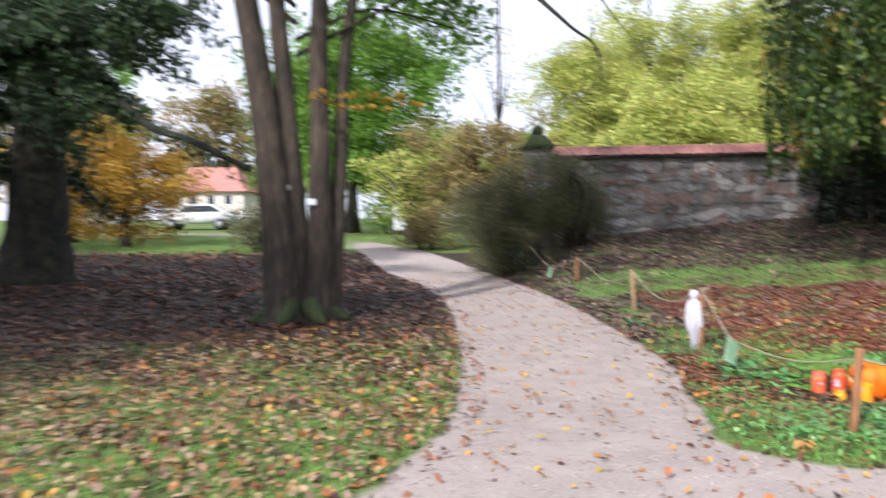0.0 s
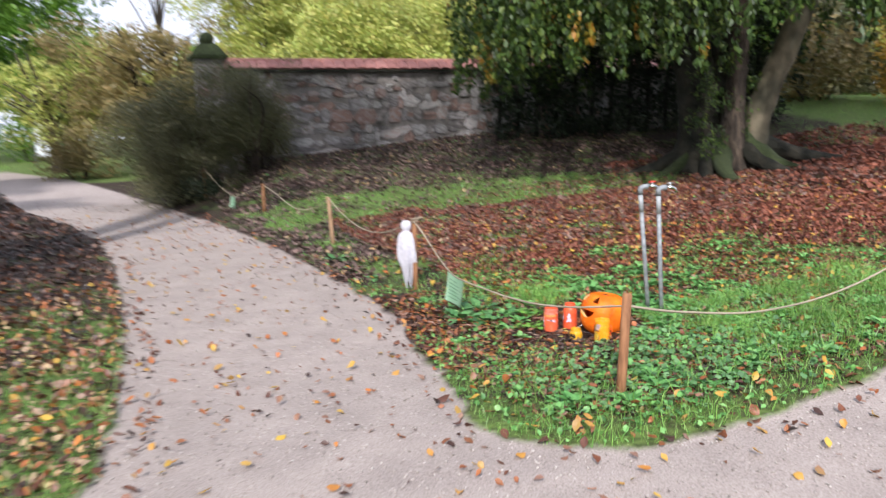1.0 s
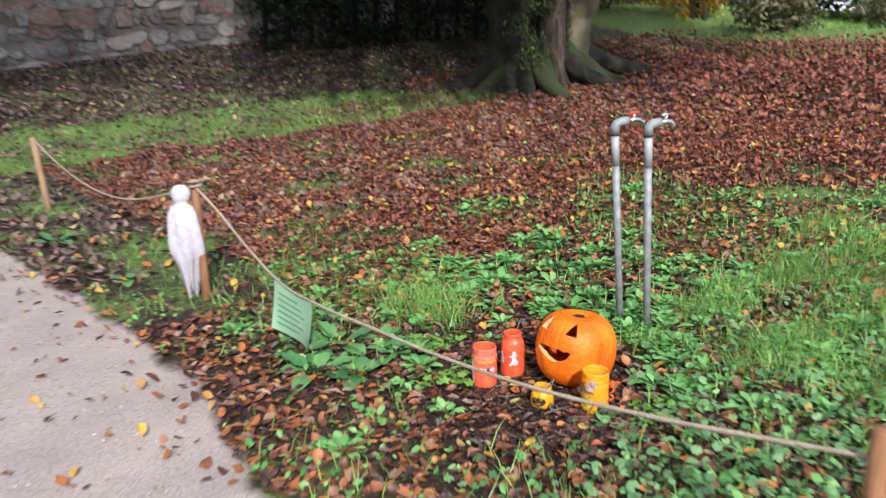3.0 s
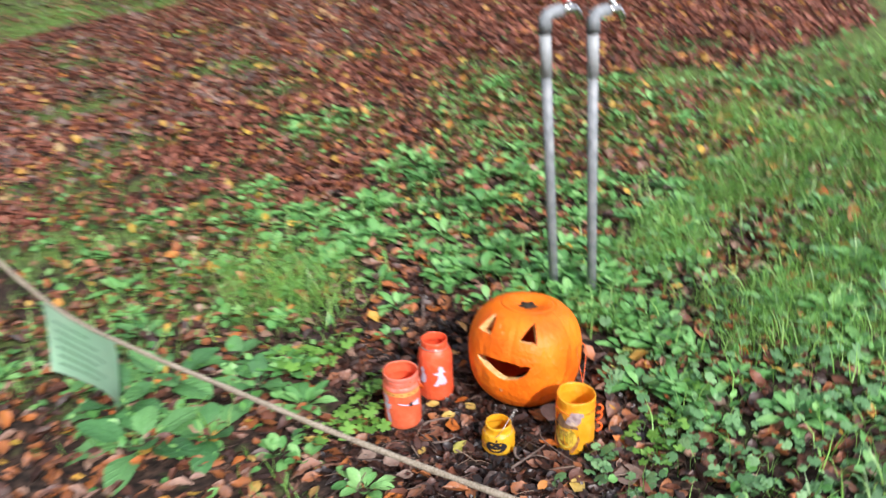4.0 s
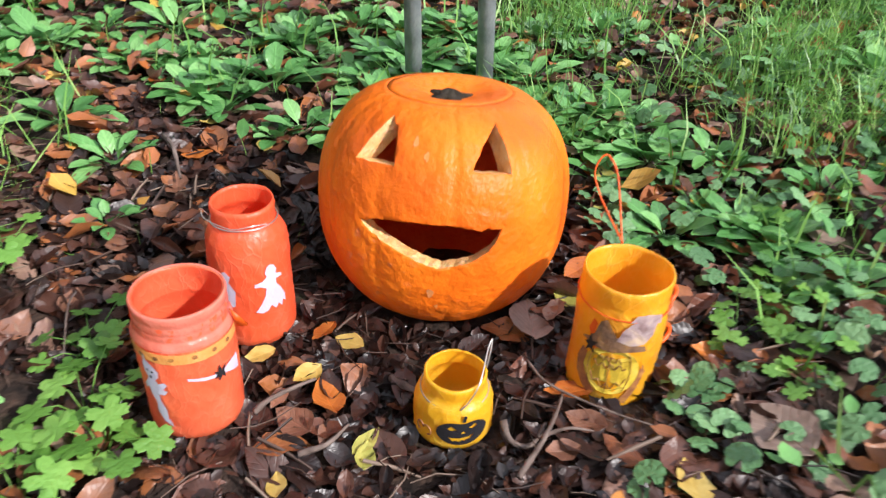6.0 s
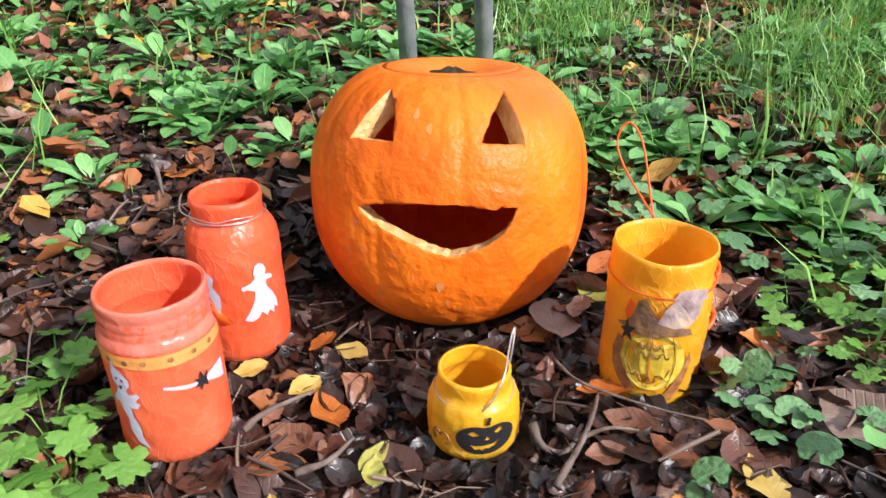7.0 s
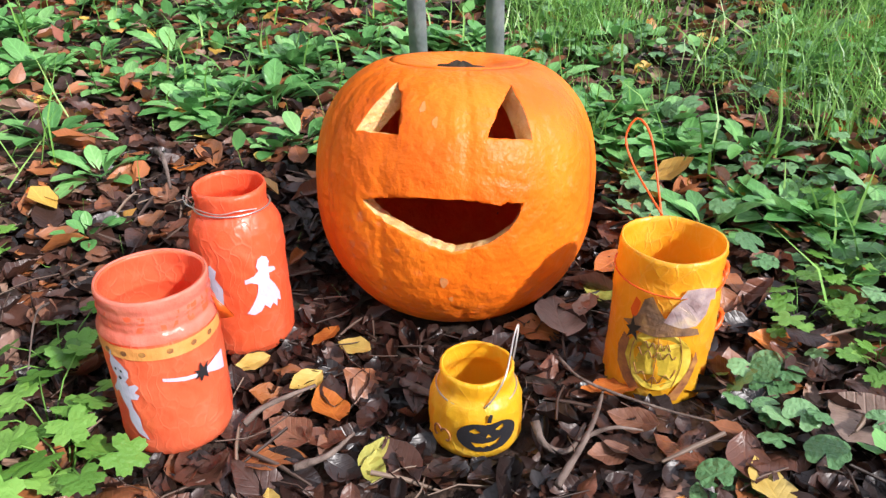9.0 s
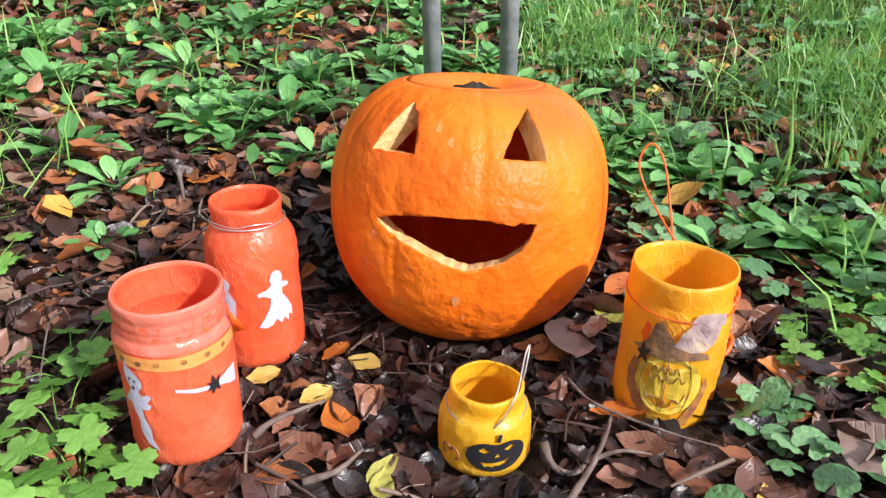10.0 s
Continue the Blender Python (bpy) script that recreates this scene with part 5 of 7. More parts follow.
for poly, spread_in, spread_out, slope, ref, toe in ((EYE_L, 0.94, 1.06, 0.45, -0.088, -1.05), (EYE_R, 0.94, 1.06, 0.45, -0.088, 0.8), (MOUTH, 0.97, 1.015, 0.24, -0.14, -0.06)):
    bm = bmesh.new()
    my, mz = sum(p[0] for p in poly) / len(poly), sum(p[1] for p in poly) / len(poly)
    fine = []
    for (y0, z0), (y1, z1) in zip(poly, poly[1:] + poly[:1]):
        for s in range(3):
            t = s / 3
            jig = 0.0006 * math.sin(len(fine) * 2.7)
            fine.append((y0 + (y1 - y0) * t + jig, z0 + (z1 - z0) * t - jig))
    at_skin = [skin_x(y, z, slope, ref) for y, z in fine]
    near = [bm.verts.new((-0.19, my + (y - my) * spread_out - PC.y - toe * (xs + 0.19), mz + (z - mz) * spread_out - PC.z + slope * (ref + 0.19))) for (y, z), xs in zip(fine, at_skin)]
    far = [bm.verts.new((-0.045, my + (y - my) * spread_in - PC.y - toe * (xs + 0.045), mz + (z - mz) * spread_in - PC.z + slope * (ref + 0.045))) for (y, z), xs in zip(fine, at_skin)]
    n = len(near)
    bm.faces.new(near)
    bm.faces.new(list(reversed(far)))
    for i in range(n):
        bm.faces.new((near[i], far[i], far[(i + 1) % n], near[(i + 1) % n]))
    bmesh.ops.recalc_face_normals(bm, faces=bm.faces[:])
    for f in bm.faces:
        f.material_index = 1
    c = part("cutter", bm, [M_PUMPKIN, M_FLESH, M_INSIDE], pumpkin, smooth=False)
    cutters.append(c)
    md = shell.modifiers.new("cut", "BOOLEAN")
    md.operation, md.object, md.solver = "DIFFERENCE", c, "EXACT"
bpy.context.view_layer.update()
deps = bpy.context.evaluated_depsgraph_get()
cut_mesh = bpy.data.meshes.new_from_object(shell.evaluated_get(deps))
shell.modifiers.clear()
shell.data = cut_mesh
for c in cutters:
    bpy.data.objects.remove(c)
for p in shell.data.polygons:
    p.use_smooth = p.material_index != 1

bm = bmesh.new()
rows_o = []
for i in range(11):
    ph = (PHI0 - 0.0008) * (1 - i / 10)
    rows_o.append([bm.verts.new(gourd(2 * math.pi * j / NT, max(ph, 0.002)) + Vector((0, 0, 0.0002))) for j in range(NT)])
low = [bm.verts.new(gourd(2 * math.pi * j / NT, PHI0 - 0.02, 0.9)) for j in range(NT)]
for i in range(10):
    for j in range(NT):
        bm.faces.new((rows_o[i][j], rows_o[i][(j + 1) % NT], rows_o[i + 1][(j + 1) % NT], rows_o[i + 1][j]))
for j in range(NT):
    bm.faces.new((low[j], low[(j + 1) % NT], rows_o[0][(j + 1) % NT], rows_o[0][j]))
bm.faces.new(rows_o[-1])
bm.faces.new(list(reversed(low)))
bmesh.ops.recalc_face_normals(bm, faces=bm.faces[:])
lid = part("lid", bm, M_PUMPKIN, pumpkin, "cut-out orange lid")
bm = bmesh.new()
tz = gourd(0, 0.002).z
rings = []
for size, zz in ((1.1, 0.0022), (1.05, 0.006), (0.6, 0.007), (0.42, 0.011), (0.3, 0.0115)):
    rings.append([bm.verts.new((0.026 * size * (0.5 + 0.5 * abs(math.cos(t * 2.5 + 0.3)) ** 1.6 * (1 if size > 0.5 else 0.3)) * math.cos(t), 0.026 * size * (0.5 + 0.5 * abs(math.cos(t * 2.5 + 0.3)) ** 1.6 * (1 if size > 0.5 else 0.3)) * math.sin(t),
                               tz + zz + 0.001 * math.sin(3 * t))) for t in (2 * math.pi * k / 40 for k in range(40))])
for i in range(4):
    for k in range(40):
        bm.faces.new((rings[i][k], rings[i][(k + 1) % 40], rings[i + 1][(k + 1) % 40], rings[i + 1][k]))
bm.faces.new(rings[-1])
part("stem", bm, M_STEM, pumpkin, "dark dried stem stub").rotation_euler = (0, TILT, 0)
for k, (th, ph, rr) in enumerate(((math.pi - 0.04, 0.93, 0.0055), (math.pi - 0.15, 0.84, 0.006), (math.pi + 0.05, 1.95, 0.007), (math.pi + 0.1, 2.1, 0.004))):
    bm = bmesh.new()
    ring = []
    for i in range(12):
        a = i / 12 * 2 * math.pi
        r = rr * (0.7 + 0.4 * abs(math.sin(a * 1.5 + k)))
        ring.append(bm.verts.new(gourd(th + r * math.cos(a) / PA * 0.6, ph + r * math.sin(a) / PA, 1.0025)))
    bm.faces.new(ring)
    part("scuff", bm, M_SCUFF, pumpkin, "pale scuff mark")


# ---- painted lantern jars ----
def lathe(bm, prof, seg=56, wob=0.0, seed=0):
    rows = []
    for i, (r, z) in enumerate(prof):
        rows.append([bm.verts.new((r * (1 + wob * math.sin(3 * t + z * 60 + seed)) * math.cos(t), r * (1 + wob * math.sin(3 * t + z * 60 + seed)) * math.sin(t), z + wob * 0.03 * math.sin(5 * t + seed)))
                     for t in (2 * math.pi * j / seg for j in range(seg))])
    for i in range(len(prof) - 1):
        for j in range(seg):
            bm.faces.new((rows[i][j], rows[i][(j + 1) % seg], rows[i + 1][(j + 1) % seg], rows[i + 1][j]))
    bm.faces.new(list(reversed(rows[0])))
    bm.faces.new(rows[-1])


def jar(name, label, x, y, prof, mat, wob=0.012, seed=0, lean=(0, 0)):
    z = 0.004
    root = empty(name, (x, y, z), label, "jar", "lantern jars")
    root.rotation_euler = (lean[0], lean[1], 0)
    t = 0.0024
    inner = [(max(r - t, 0.004), max(zz, 0.008)) for r, zz in reversed(prof) if zz > 0.004]
    fine = []
    for (r0, z0), (r1, z1) in zip(prof, prof[1:]):
        n = max(1, int(math.hypot(r1 - r0, z1 - z0) / 0.0028))
        fine += [(r0 + (r1 - r0) * s / n, z0 + (z1 - z0) * s / n) for s in range(n)]
    fine.append(prof[-1])
    bm = bmesh.new()
    lathe(bm, fine + inner, seg=112, wob=wob, seed=seed)
    # creases of the glued paper, on the outside only
    for v in bm.verts[:len(fine) * 112]:
        a = math.atan2(v.co.y, v.co.x)
        p = Vector((math.cos(a) * 2.2, math.sin(a) * 2.2, v.co.z * 26 + seed))
        q = p + 0.6 * noise.noise_vector(p * 0.8)
        crease = (1 - abs(noise.noise(q * 1.4))) ** 8 - 0.4 * (1 - abs(noise.noise(q * 3.1 + Vector((4, 1, seed))))) ** 10
        k = 1 + (0.0009 * crease - 0.0006) / 0.045
        v.co.x, v.co.y = v.co.x * k, v.co.y * k
    part("glass", bm, mat, root)
    return root


def decal(root, name, poly, R, mat, label="", lift=0.0008, holes=(), smooth=False):
    """A flat paper shape (angle in degrees, height in metres) laid round a jar's side."""
    bm = bmesh.new()

    def ring(pts):
        out = []
        for (a0, z0), (a1, z1) in zip(pts, list(pts[1:]) + [pts[0]]):
            n = max(1, int(abs(a1 - a0) / 4))
            for s in range(n):
                out.append((a0 + (a1 - a0) * s / n, z0 + (z1 - z0) * s / n))
        return out

    loops = [ring(poly)] + [ring(h) for h in holes]
    edges = []
    for lp in loops:
        vs = [bm.verts.new((radians(a) * R, z, 0)) for a, z in lp]
        edges += [bm.edges.new((vs[i], vs[(i + 1) % len(vs)])) for i in range(len(vs))]
    bmesh.ops.triangle_fill(bm, edges=edges, use_beauty=True)
    bmesh.ops.subdivide_edges(bm, edges=[e for e in bm.edges if abs(e.verts[0].co.x - e.verts[1].co.x) > R * 0.14], cuts=2, use_grid_fill=False)
    for v in bm.verts:
        a, z = v.co.x / R, v.co.y
        rr = R(z) if callable(R) else R
        v.co = Vector(((rr + lift) * math.cos(a), (rr + lift) * math.sin(a), z))
    return part(name, bm, mat, root, label, smooth=smooth)


def wire_loop(root, R, z, mat, r=0.0007, name="wire", tilt=0.0, label=""):
    bm = bmesh.new()
    pts = [(R * math.cos(t), R * math.sin(t), z + tilt * math.cos(t - 3.4)) for t in (2 * math.pi * k / 48 for k in range(49))]
    add_tube(bm, pts, [r] * 49, 6, caps=False)
    return part(name, bm, mat, root, label)


PR1 = [(0.038, 0.0), (0.0455, 0.004), (0.0475, 0.012), (0.0475, 0.060), (0.0475, 0.108), (0.0465, 0.118), (0.0445, 0.123), (0.0435, 0.127), (0.0452, 0.131), (0.0438, 0.135), (0.0452, 0.140), (0.0435, 0.145), (0.0440, 0.152), (0.0430, 0.155)]
j1 = jar("lantern_jar", "wide orange lantern jar with white ghost sticker", 2.886, 5.722, PR1, M_JARORANGE, 0.008, 1)
decal(j1, "paper_band", [(100, 0.107), (100, 0.118), (130, 0.119), (160, 0.1175), (190, 0.1165), (220, 0.1165), (250, 0.117), (285, 0.118), (285, 0.107), (250, 0.105), (220, 0.1045), (190, 0.105), (160, 0.106), (130, 0.107)], 0.0475, M_BAND, "orange printed paper band")
for a in (135, 152, 172, 190, 215, 238, 258):
    decal(j1, "face_print", [(a + 3.2 * math.cos(t * 0.785), 0.1115 + 0.0026 * math.sin(t * 0.785)) for t in range(8)], 0.0475, M_BROWN, lift=0.0014)
decal(j1, "ghost_sticker", [(150, 0.112), (155, 0.111), (157, 0.104), (164, 0.100), (171, 0.093), (170, 0.087), (165, 0.082), (168, 0.078), (176, 0.081), (179, 0.078), (173, 0.072), (178, 0.070), (174, 0.065), (166, 0.064), (167, 0.055), (172, 0.045), (172, 0.034), (178, 0.022), (166, 0.028), (159, 0.040), (160, 0.052), (155, 0.060), (152, 0.070), (147, 0.066), (144, 0.070), (152, 0.078), (155, 0.084), (150, 0.090), (149, 0.098), (152, 0.104)], 0.0475, M_STICKER, "white ghost cut-out")
for a, z, s in ((157, 0.0935, 1.4), (163.5, 0.0925, 1.4), (160.5, 0.0855, 2.0)):
    decal(j1, "sticker_dot", [(a + s * math.cos(t), z + 0.0011 * s * math.sin(t)) for t in (0, 1.05, 2.1, 3.14, 4.2, 5.25)], 0.0475, M_BLACK, lift=0.0015)
decal(j1, "broom_sticker", [(203, 0.0865), (225, 0.0825), (243, 0.0800), (252, 0.0830), (262, 0.0850), (274, 0.0850), (274, 0.0660), (262, 0.0700), (250, 0.0750), (240, 0.0765), (222, 0.0790), (203, 0.0835)], 0.0475, M_STICKER, "white broom cut-out")
decal(j1, "broom_figure", [(233, 0.085), (238, 0.083), (240, 0.091), (243, 0.083), (249, 0.088), (246, 0.080), (247, 0.072), (242, 0.076), (238, 0.071), (237, 0.077), (232, 0.076), (236, 0.080)], 0.0475, M_BLACK, "black star-like cut-out", lift=0.0016)
bm = bmesh.new()
flap = [bm.verts.new((r * math.cos(a), r * math.sin(a), z)) for a, r, z in ((-1.42, 0.046, 0.136), (-1.30, 0.0500, 0.112), (-1.36, 0.0615, 0.1145), (-1.45, 0.048, 0.136), (-1.38, 0.0505, 0.111), (-1.42, 0.0620, 0.1140))]
for q in ((0, 1, 2), (5, 4, 3), (0, 3, 4, 1), (1, 4, 5, 2), (2, 5, 3, 0)):
    bm.faces.new([flap[i] for i in q])
bmesh.ops.recalc_face_normals(bm, faces=bm.faces[:])
part("ribbon", bm, M_RIBBON, j1, "orange ribbon end")

bm = bmesh.new()
lathe(bm, [(0.0482, 0.1190), (0.0476, 0.1230), (0.0452, 0.1265), (0.0440, 0.1285), (0.0450, 0.1310), (0.0441, 0.1335), (0.0439, 0.1365), (0.0452, 0.1395), (0.0441, 0.1425), (0.0439, 0.1450), (0.0449, 0.1480), (0.0450, 0.1535), (0.0442, 0.1562), (0.0428, 0.1562), (0.0420, 0.1535)], 56, 0.006, 1)
bmesh.ops.delete(bm, geom=[f for f in bm.faces if len(f.verts) > 10], context="FACES_ONLY")
part("rim", bm, M_RIM, j1, "pale ribbed glass rim")

PR2 = [(0.036, 0.0), (0.044, 0.004), (0.047, 0.012), (0.047, 0.045), (0.0465, 0.09), (0.046, 0.122), (0.044, 0.137), (0.0395, 0.147), (0.035, 0.1525), (0.0338, 0.157), (0.0342, 0.163), (0.0350, 0.170), (0.0342, 0.1755)]
j2 = jar("lantern_jar", "tall deep orange lantern jar with white cut-out", 3.028, 5.709, PR2, M_JARDEEP, 0.010, 4)
decal(j2, "figure_sticker", [(224, 0.113), (229, 0.1155), (235, 0.113), (238, 0.107), (236, 0.1015), (245, 0.0985), (246, 0.0945), (236, 0.0945), (236, 0.088), (243, 0.079), (249, 0.068), (249, 0.058), (244, 0.062), (242, 0.054), (237, 0.060), (232, 0.055), (226, 0.061), (220, 0.055), (212, 0.053), (204, 0.056), (212, 0.065), (219, 0.076), (221, 0.086), (213, 0.0895), (206, 0.089), (206, 0.0935), (217, 0.096), (223, 0.1005), (221, 0.106)], 0.047, M_STICKER, "white figure cut-out")
decal(j2, "figure_sticker", [(160, 0.105), (168, 0.110), (175, 0.104), (172, 0.096), (180, 0.085), (178, 0.065), (165, 0.058), (155, 0.066), (162, 0.085)], 0.047, M_STICKER, "white figure cut-out")
wire_loop(j2, 0.0362, 0.1545, M_WIRE, 0.0009, tilt=0.002, label="thin wire round the neck")
bm = bmesh.new()
add_tube(bm, smooth_path([(-0.010, 0.036, 0.157), (-0.013, 0.042, 0.166), (-0.030, 0.030, 0.164), (-0.038, 0.0, 0.160), (-0.033, -0.020, 0.1625), (-0.020, -0.033, 0.160)], 6), [0.0006] * 31, 5, caps=False)
part("wire_handle", bm, M_WIRE, j2, "loose wire handle")

PR3 = [(0.030, 0.0), (0.0375, 0.003), (0.0408, 0.010), (0.0410, 0.028), (0.0405, 0.044), (0.0375, 0.053), (0.0335, 0.0575), (0.0312, 0.061), (0.0315, 0.068), (0.0322, 0.0735), (0.0310, 0.0765)]
j3 = jar("lantern_jar", "small yellow lantern jar with black pumpkin face", 2.910, 5.457, PR3, M_JARYELLOW, 0.010, 7)


def oval(a, z, ra, rz, n=22, pinch=0.0):
    return [(a + ra * math.cos(2 * math.pi * k / n), z + rz * math.sin(2 * math.pi * k / n) - pinch * math.exp(-((2 * math.pi * k / n - math.pi / 2) / 0.35) ** 2)) for k in range(n)]


decal(j3, "pumpkin_sticker", oval(200, 0.031, 37, 0.0165, 30, 0.004), 0.0412, M_BLACK, "black pumpkin-face cut-out",
      holes=[[(178, 0.037), (184, 0.0405), (191, 0.036), (184, 0.0345)], [(208, 0.0375), (217, 0.0415), (220, 0.038), (213, 0.0355)], [(197, 0.030), (200.5, 0.034), (204, 0.030)],
             [(180, 0.0255), (187, 0.0245), (194, 0.0240), (201, 0.0245), (208, 0.0250), (216, 0.0285), (211, 0.0220), (206, 0.0215), (203, 0.0195), (199, 0.0213), (195, 0.0187), (191, 0.0210), (186, 0.0200)]])
decal(j3, "pumpkin_stalk", [(198, 0.0455), (203, 0.0455), (205, 0.053), (201, 0.0545), (199, 0.050)], 0.0408, M_BLACK, lift=0.0012)
bm = bmesh.new()
for a0, s in ((133, 1), (150, -1)):
    pts = [((0.0415) * math.cos(radians(a0 + 9 * (1 - t) * math.cos(t * 6) * s)), 0.0415 * math.sin(radians(a0 + 9 * (1 - t) * math.cos(t * 6) * s)), 0.026 + 0.008 * (1 - t) * math.sin(t * 6) - 0.006 * t) for t in (k / 14 for k in range(15))]
    add_tube(bm, pts, [0.0009] * 15, 5)
part("swirl", bm, M_BROWN, j3, "dark curled tendril drawing")
wire_loop(j3, 0.0345, 0.0565, M_WIRE, 0.0008, tilt=-0.002, label="thin wire round the neck")
bm = bmesh.new()
add_tube(bm, smooth_path([(-0.034, -0.010, 0.056), (-0.030, -0.018, 0.066), (-0.020, -0.026, 0.082), (0.012, -0.030, 0.098), (0.022, -0.033, 0.103), (0.014, -0.032, 0.090), (0.008, -0.030, 0.076)], 6), [0.0009] * 37, 5)
part("wire_handle", bm, M_WIRE, j3, "bent wire handle")
bm = bmesh.new()
lathe(bm, [(0.019, 0.008), (0.019, 0.020), (0.018, 0.021)], 24)
part("tea_light", bm, M_WAX, j3)

PR4 = [(0.036, 0.0), (0.0445, 0.004), (0.047, 0.012), (0.047, 0.05), (0.047, 0.1), (0.0468, 0.126), (0.0455, 0.134), (0.0448, 0.139), (0.0462, 0.144), (0.0455, 0.149), (0.0465, 0.154), (0.0455, 0.160)]
j4 = jar("lantern_jar", "tall amber lantern jar with hat and pumpkin print", 2.998, 5.295, PR4, M_JARAMBER, 0.016, 2)
RJ = 0.0475
decal(j4, "pumpkin_print", oval(172, 0.062, 36, 0.031, 26), RJ, M_LIME, "yellow-green pumpkin print")
decal(j4, "hat_print", [(128, 0.094), (140, 0.099), (146, 0.108), (150, 0.122), (158, 0.127), (164, 0.118), (172, 0.108), (190, 0.101), (208, 0.097), (212, 0.090), (190, 0.091), (165, 0.088), (145, 0.089)], RJ, M_GREY, "dark hat print", lift=0.0012)
decal(j4, "lilac_print", [(172, 0.104), (178, 0.118), (186, 0.127), (196, 0.131), (214, 0.134), (219, 0.125), (216, 0.110), (206, 0.100), (190, 0.099)], RJ, M_LILAC, "pale lilac tissue print", lift=0.0014)
decal(j4, "paper_patch", [(184, 0.128), (190, 0.137), (206, 0.138), (224, 0.134), (226, 0.122), (219, 0.124), (212, 0.130), (196, 0.130)], RJ, M_LILAC, "torn white paper", lift=0.001)
decal(j4, "star_print", [(134, 0.090), (139, 0.0925), (141, 0.103), (144, 0.094), (151, 0.095), (146, 0.088), (149, 0.079), (142, 0.084), (136, 0.078), (139, 0.087)], RJ, M_BLACK, "black star print", lift=0.0017)
decal(j4, "leaf_print", [(126, 0.066), (132, 0.082), (140, 0.078), (137, 0.060), (146, 0.044), (158, 0.030), (150, 0.024), (138, 0.034), (128, 0.048)], RJ, M_BROWN, "brown leaf print", lift=0.0012)
decal(j4, "leaf_print", [(186, 0.022), (196, 0.036), (206, 0.052), (212, 0.072), (217, 0.060), (209, 0.038), (198, 0.020)], RJ, M_BROWN, lift=0.0012)
decal(j4, "leaf_print", [(136, 0.108), (141, 0.122), (147, 0.118), (145, 0.105), (140, 0.100)], RJ, M_RIBBON, lift=0.0012)
bm = bmesh.new()
for k, (z0, half) in enumerate(((0.078, 14), (0.069, 20), (0.052, 22))):
    pts = [((RJ + 0.0008) * math.cos(radians(170 - half + 2 * half * t)), (RJ + 0.0008) * math.sin(radians(170 - half + 2 * half * t)), z0 + 0.0035 * math.sin(t * 24 + k) - 0.01 * math.sin(t * 3.1) * (k == 2)) for t in (i / 32 for i in range(33))]
    add_tube(bm, pts, [0.0005] * 33, 4)
for a0 in (150, 170, 190):
    pts = [((RJ + 0.0008) * math.cos(radians(a0 + (a0 - 170) * 0.35 * math.sin(math.pi * t))), (RJ + 0.0008) * math.sin(radians(a0 + (a0 - 170) * 0.35 * math.sin(math.pi * t))), 0.034 + 0.056 * t) for t in (i / 12 for i in range(13))]
    add_tube(bm, pts, [0.0004] * 13, 4)
part("ink_line", bm, M_BROWN, j4, "thin brown ink lines")
wire_loop(j4, 0.0475, 0.1315, M_RIBBON, 0.0008, "cord", -0.003, "orange cord round the neck")
bm = bmesh.new()
for s, zz in ((0, 0.118), (0.16, 0.092), (-0.12, 0.070)):
    a = -1.18 + s
    c = Vector((0.050 * math.cos(a), 0.050 * math.sin(a), zz))
    pts = [c + Vector((0.004 * math.cos(t) + 0.009 * abs(math.sin(t)), -0.011 * abs(math.sin(t)), 0.010 * math.cos(t))) for t in (k * 0.45 for k in range(15))]
    add_tube(bm, pts, [0.0028] * 15, 6)
part("ribbon", bm, M_RIBBON, j4, "curled orange ribbon")
bm = bmesh.new()
add_tube(bm, smooth_path([(0.044, 0.004, 0.150), (0.060, 0.006, 0.166), (0.095, 0.016, 0.215), (0.105, 0.030, 0.232), (0.098, 0.040, 0.215), (0.085, 0.030, 0.190), (0.050, 0.004, 0.158)], 7), [0.0011] * 43, 5, 0.3)
part("cord_handle", bm, M_RIBBON, j4, "twisted orange cord handle")
bm = bmesh.new()
lathe(bm, [(0.021, 0.008), (0.021, 0.03), (0.019, 0.032)], 24)
part("tea_light", bm, M_WAX, j4)


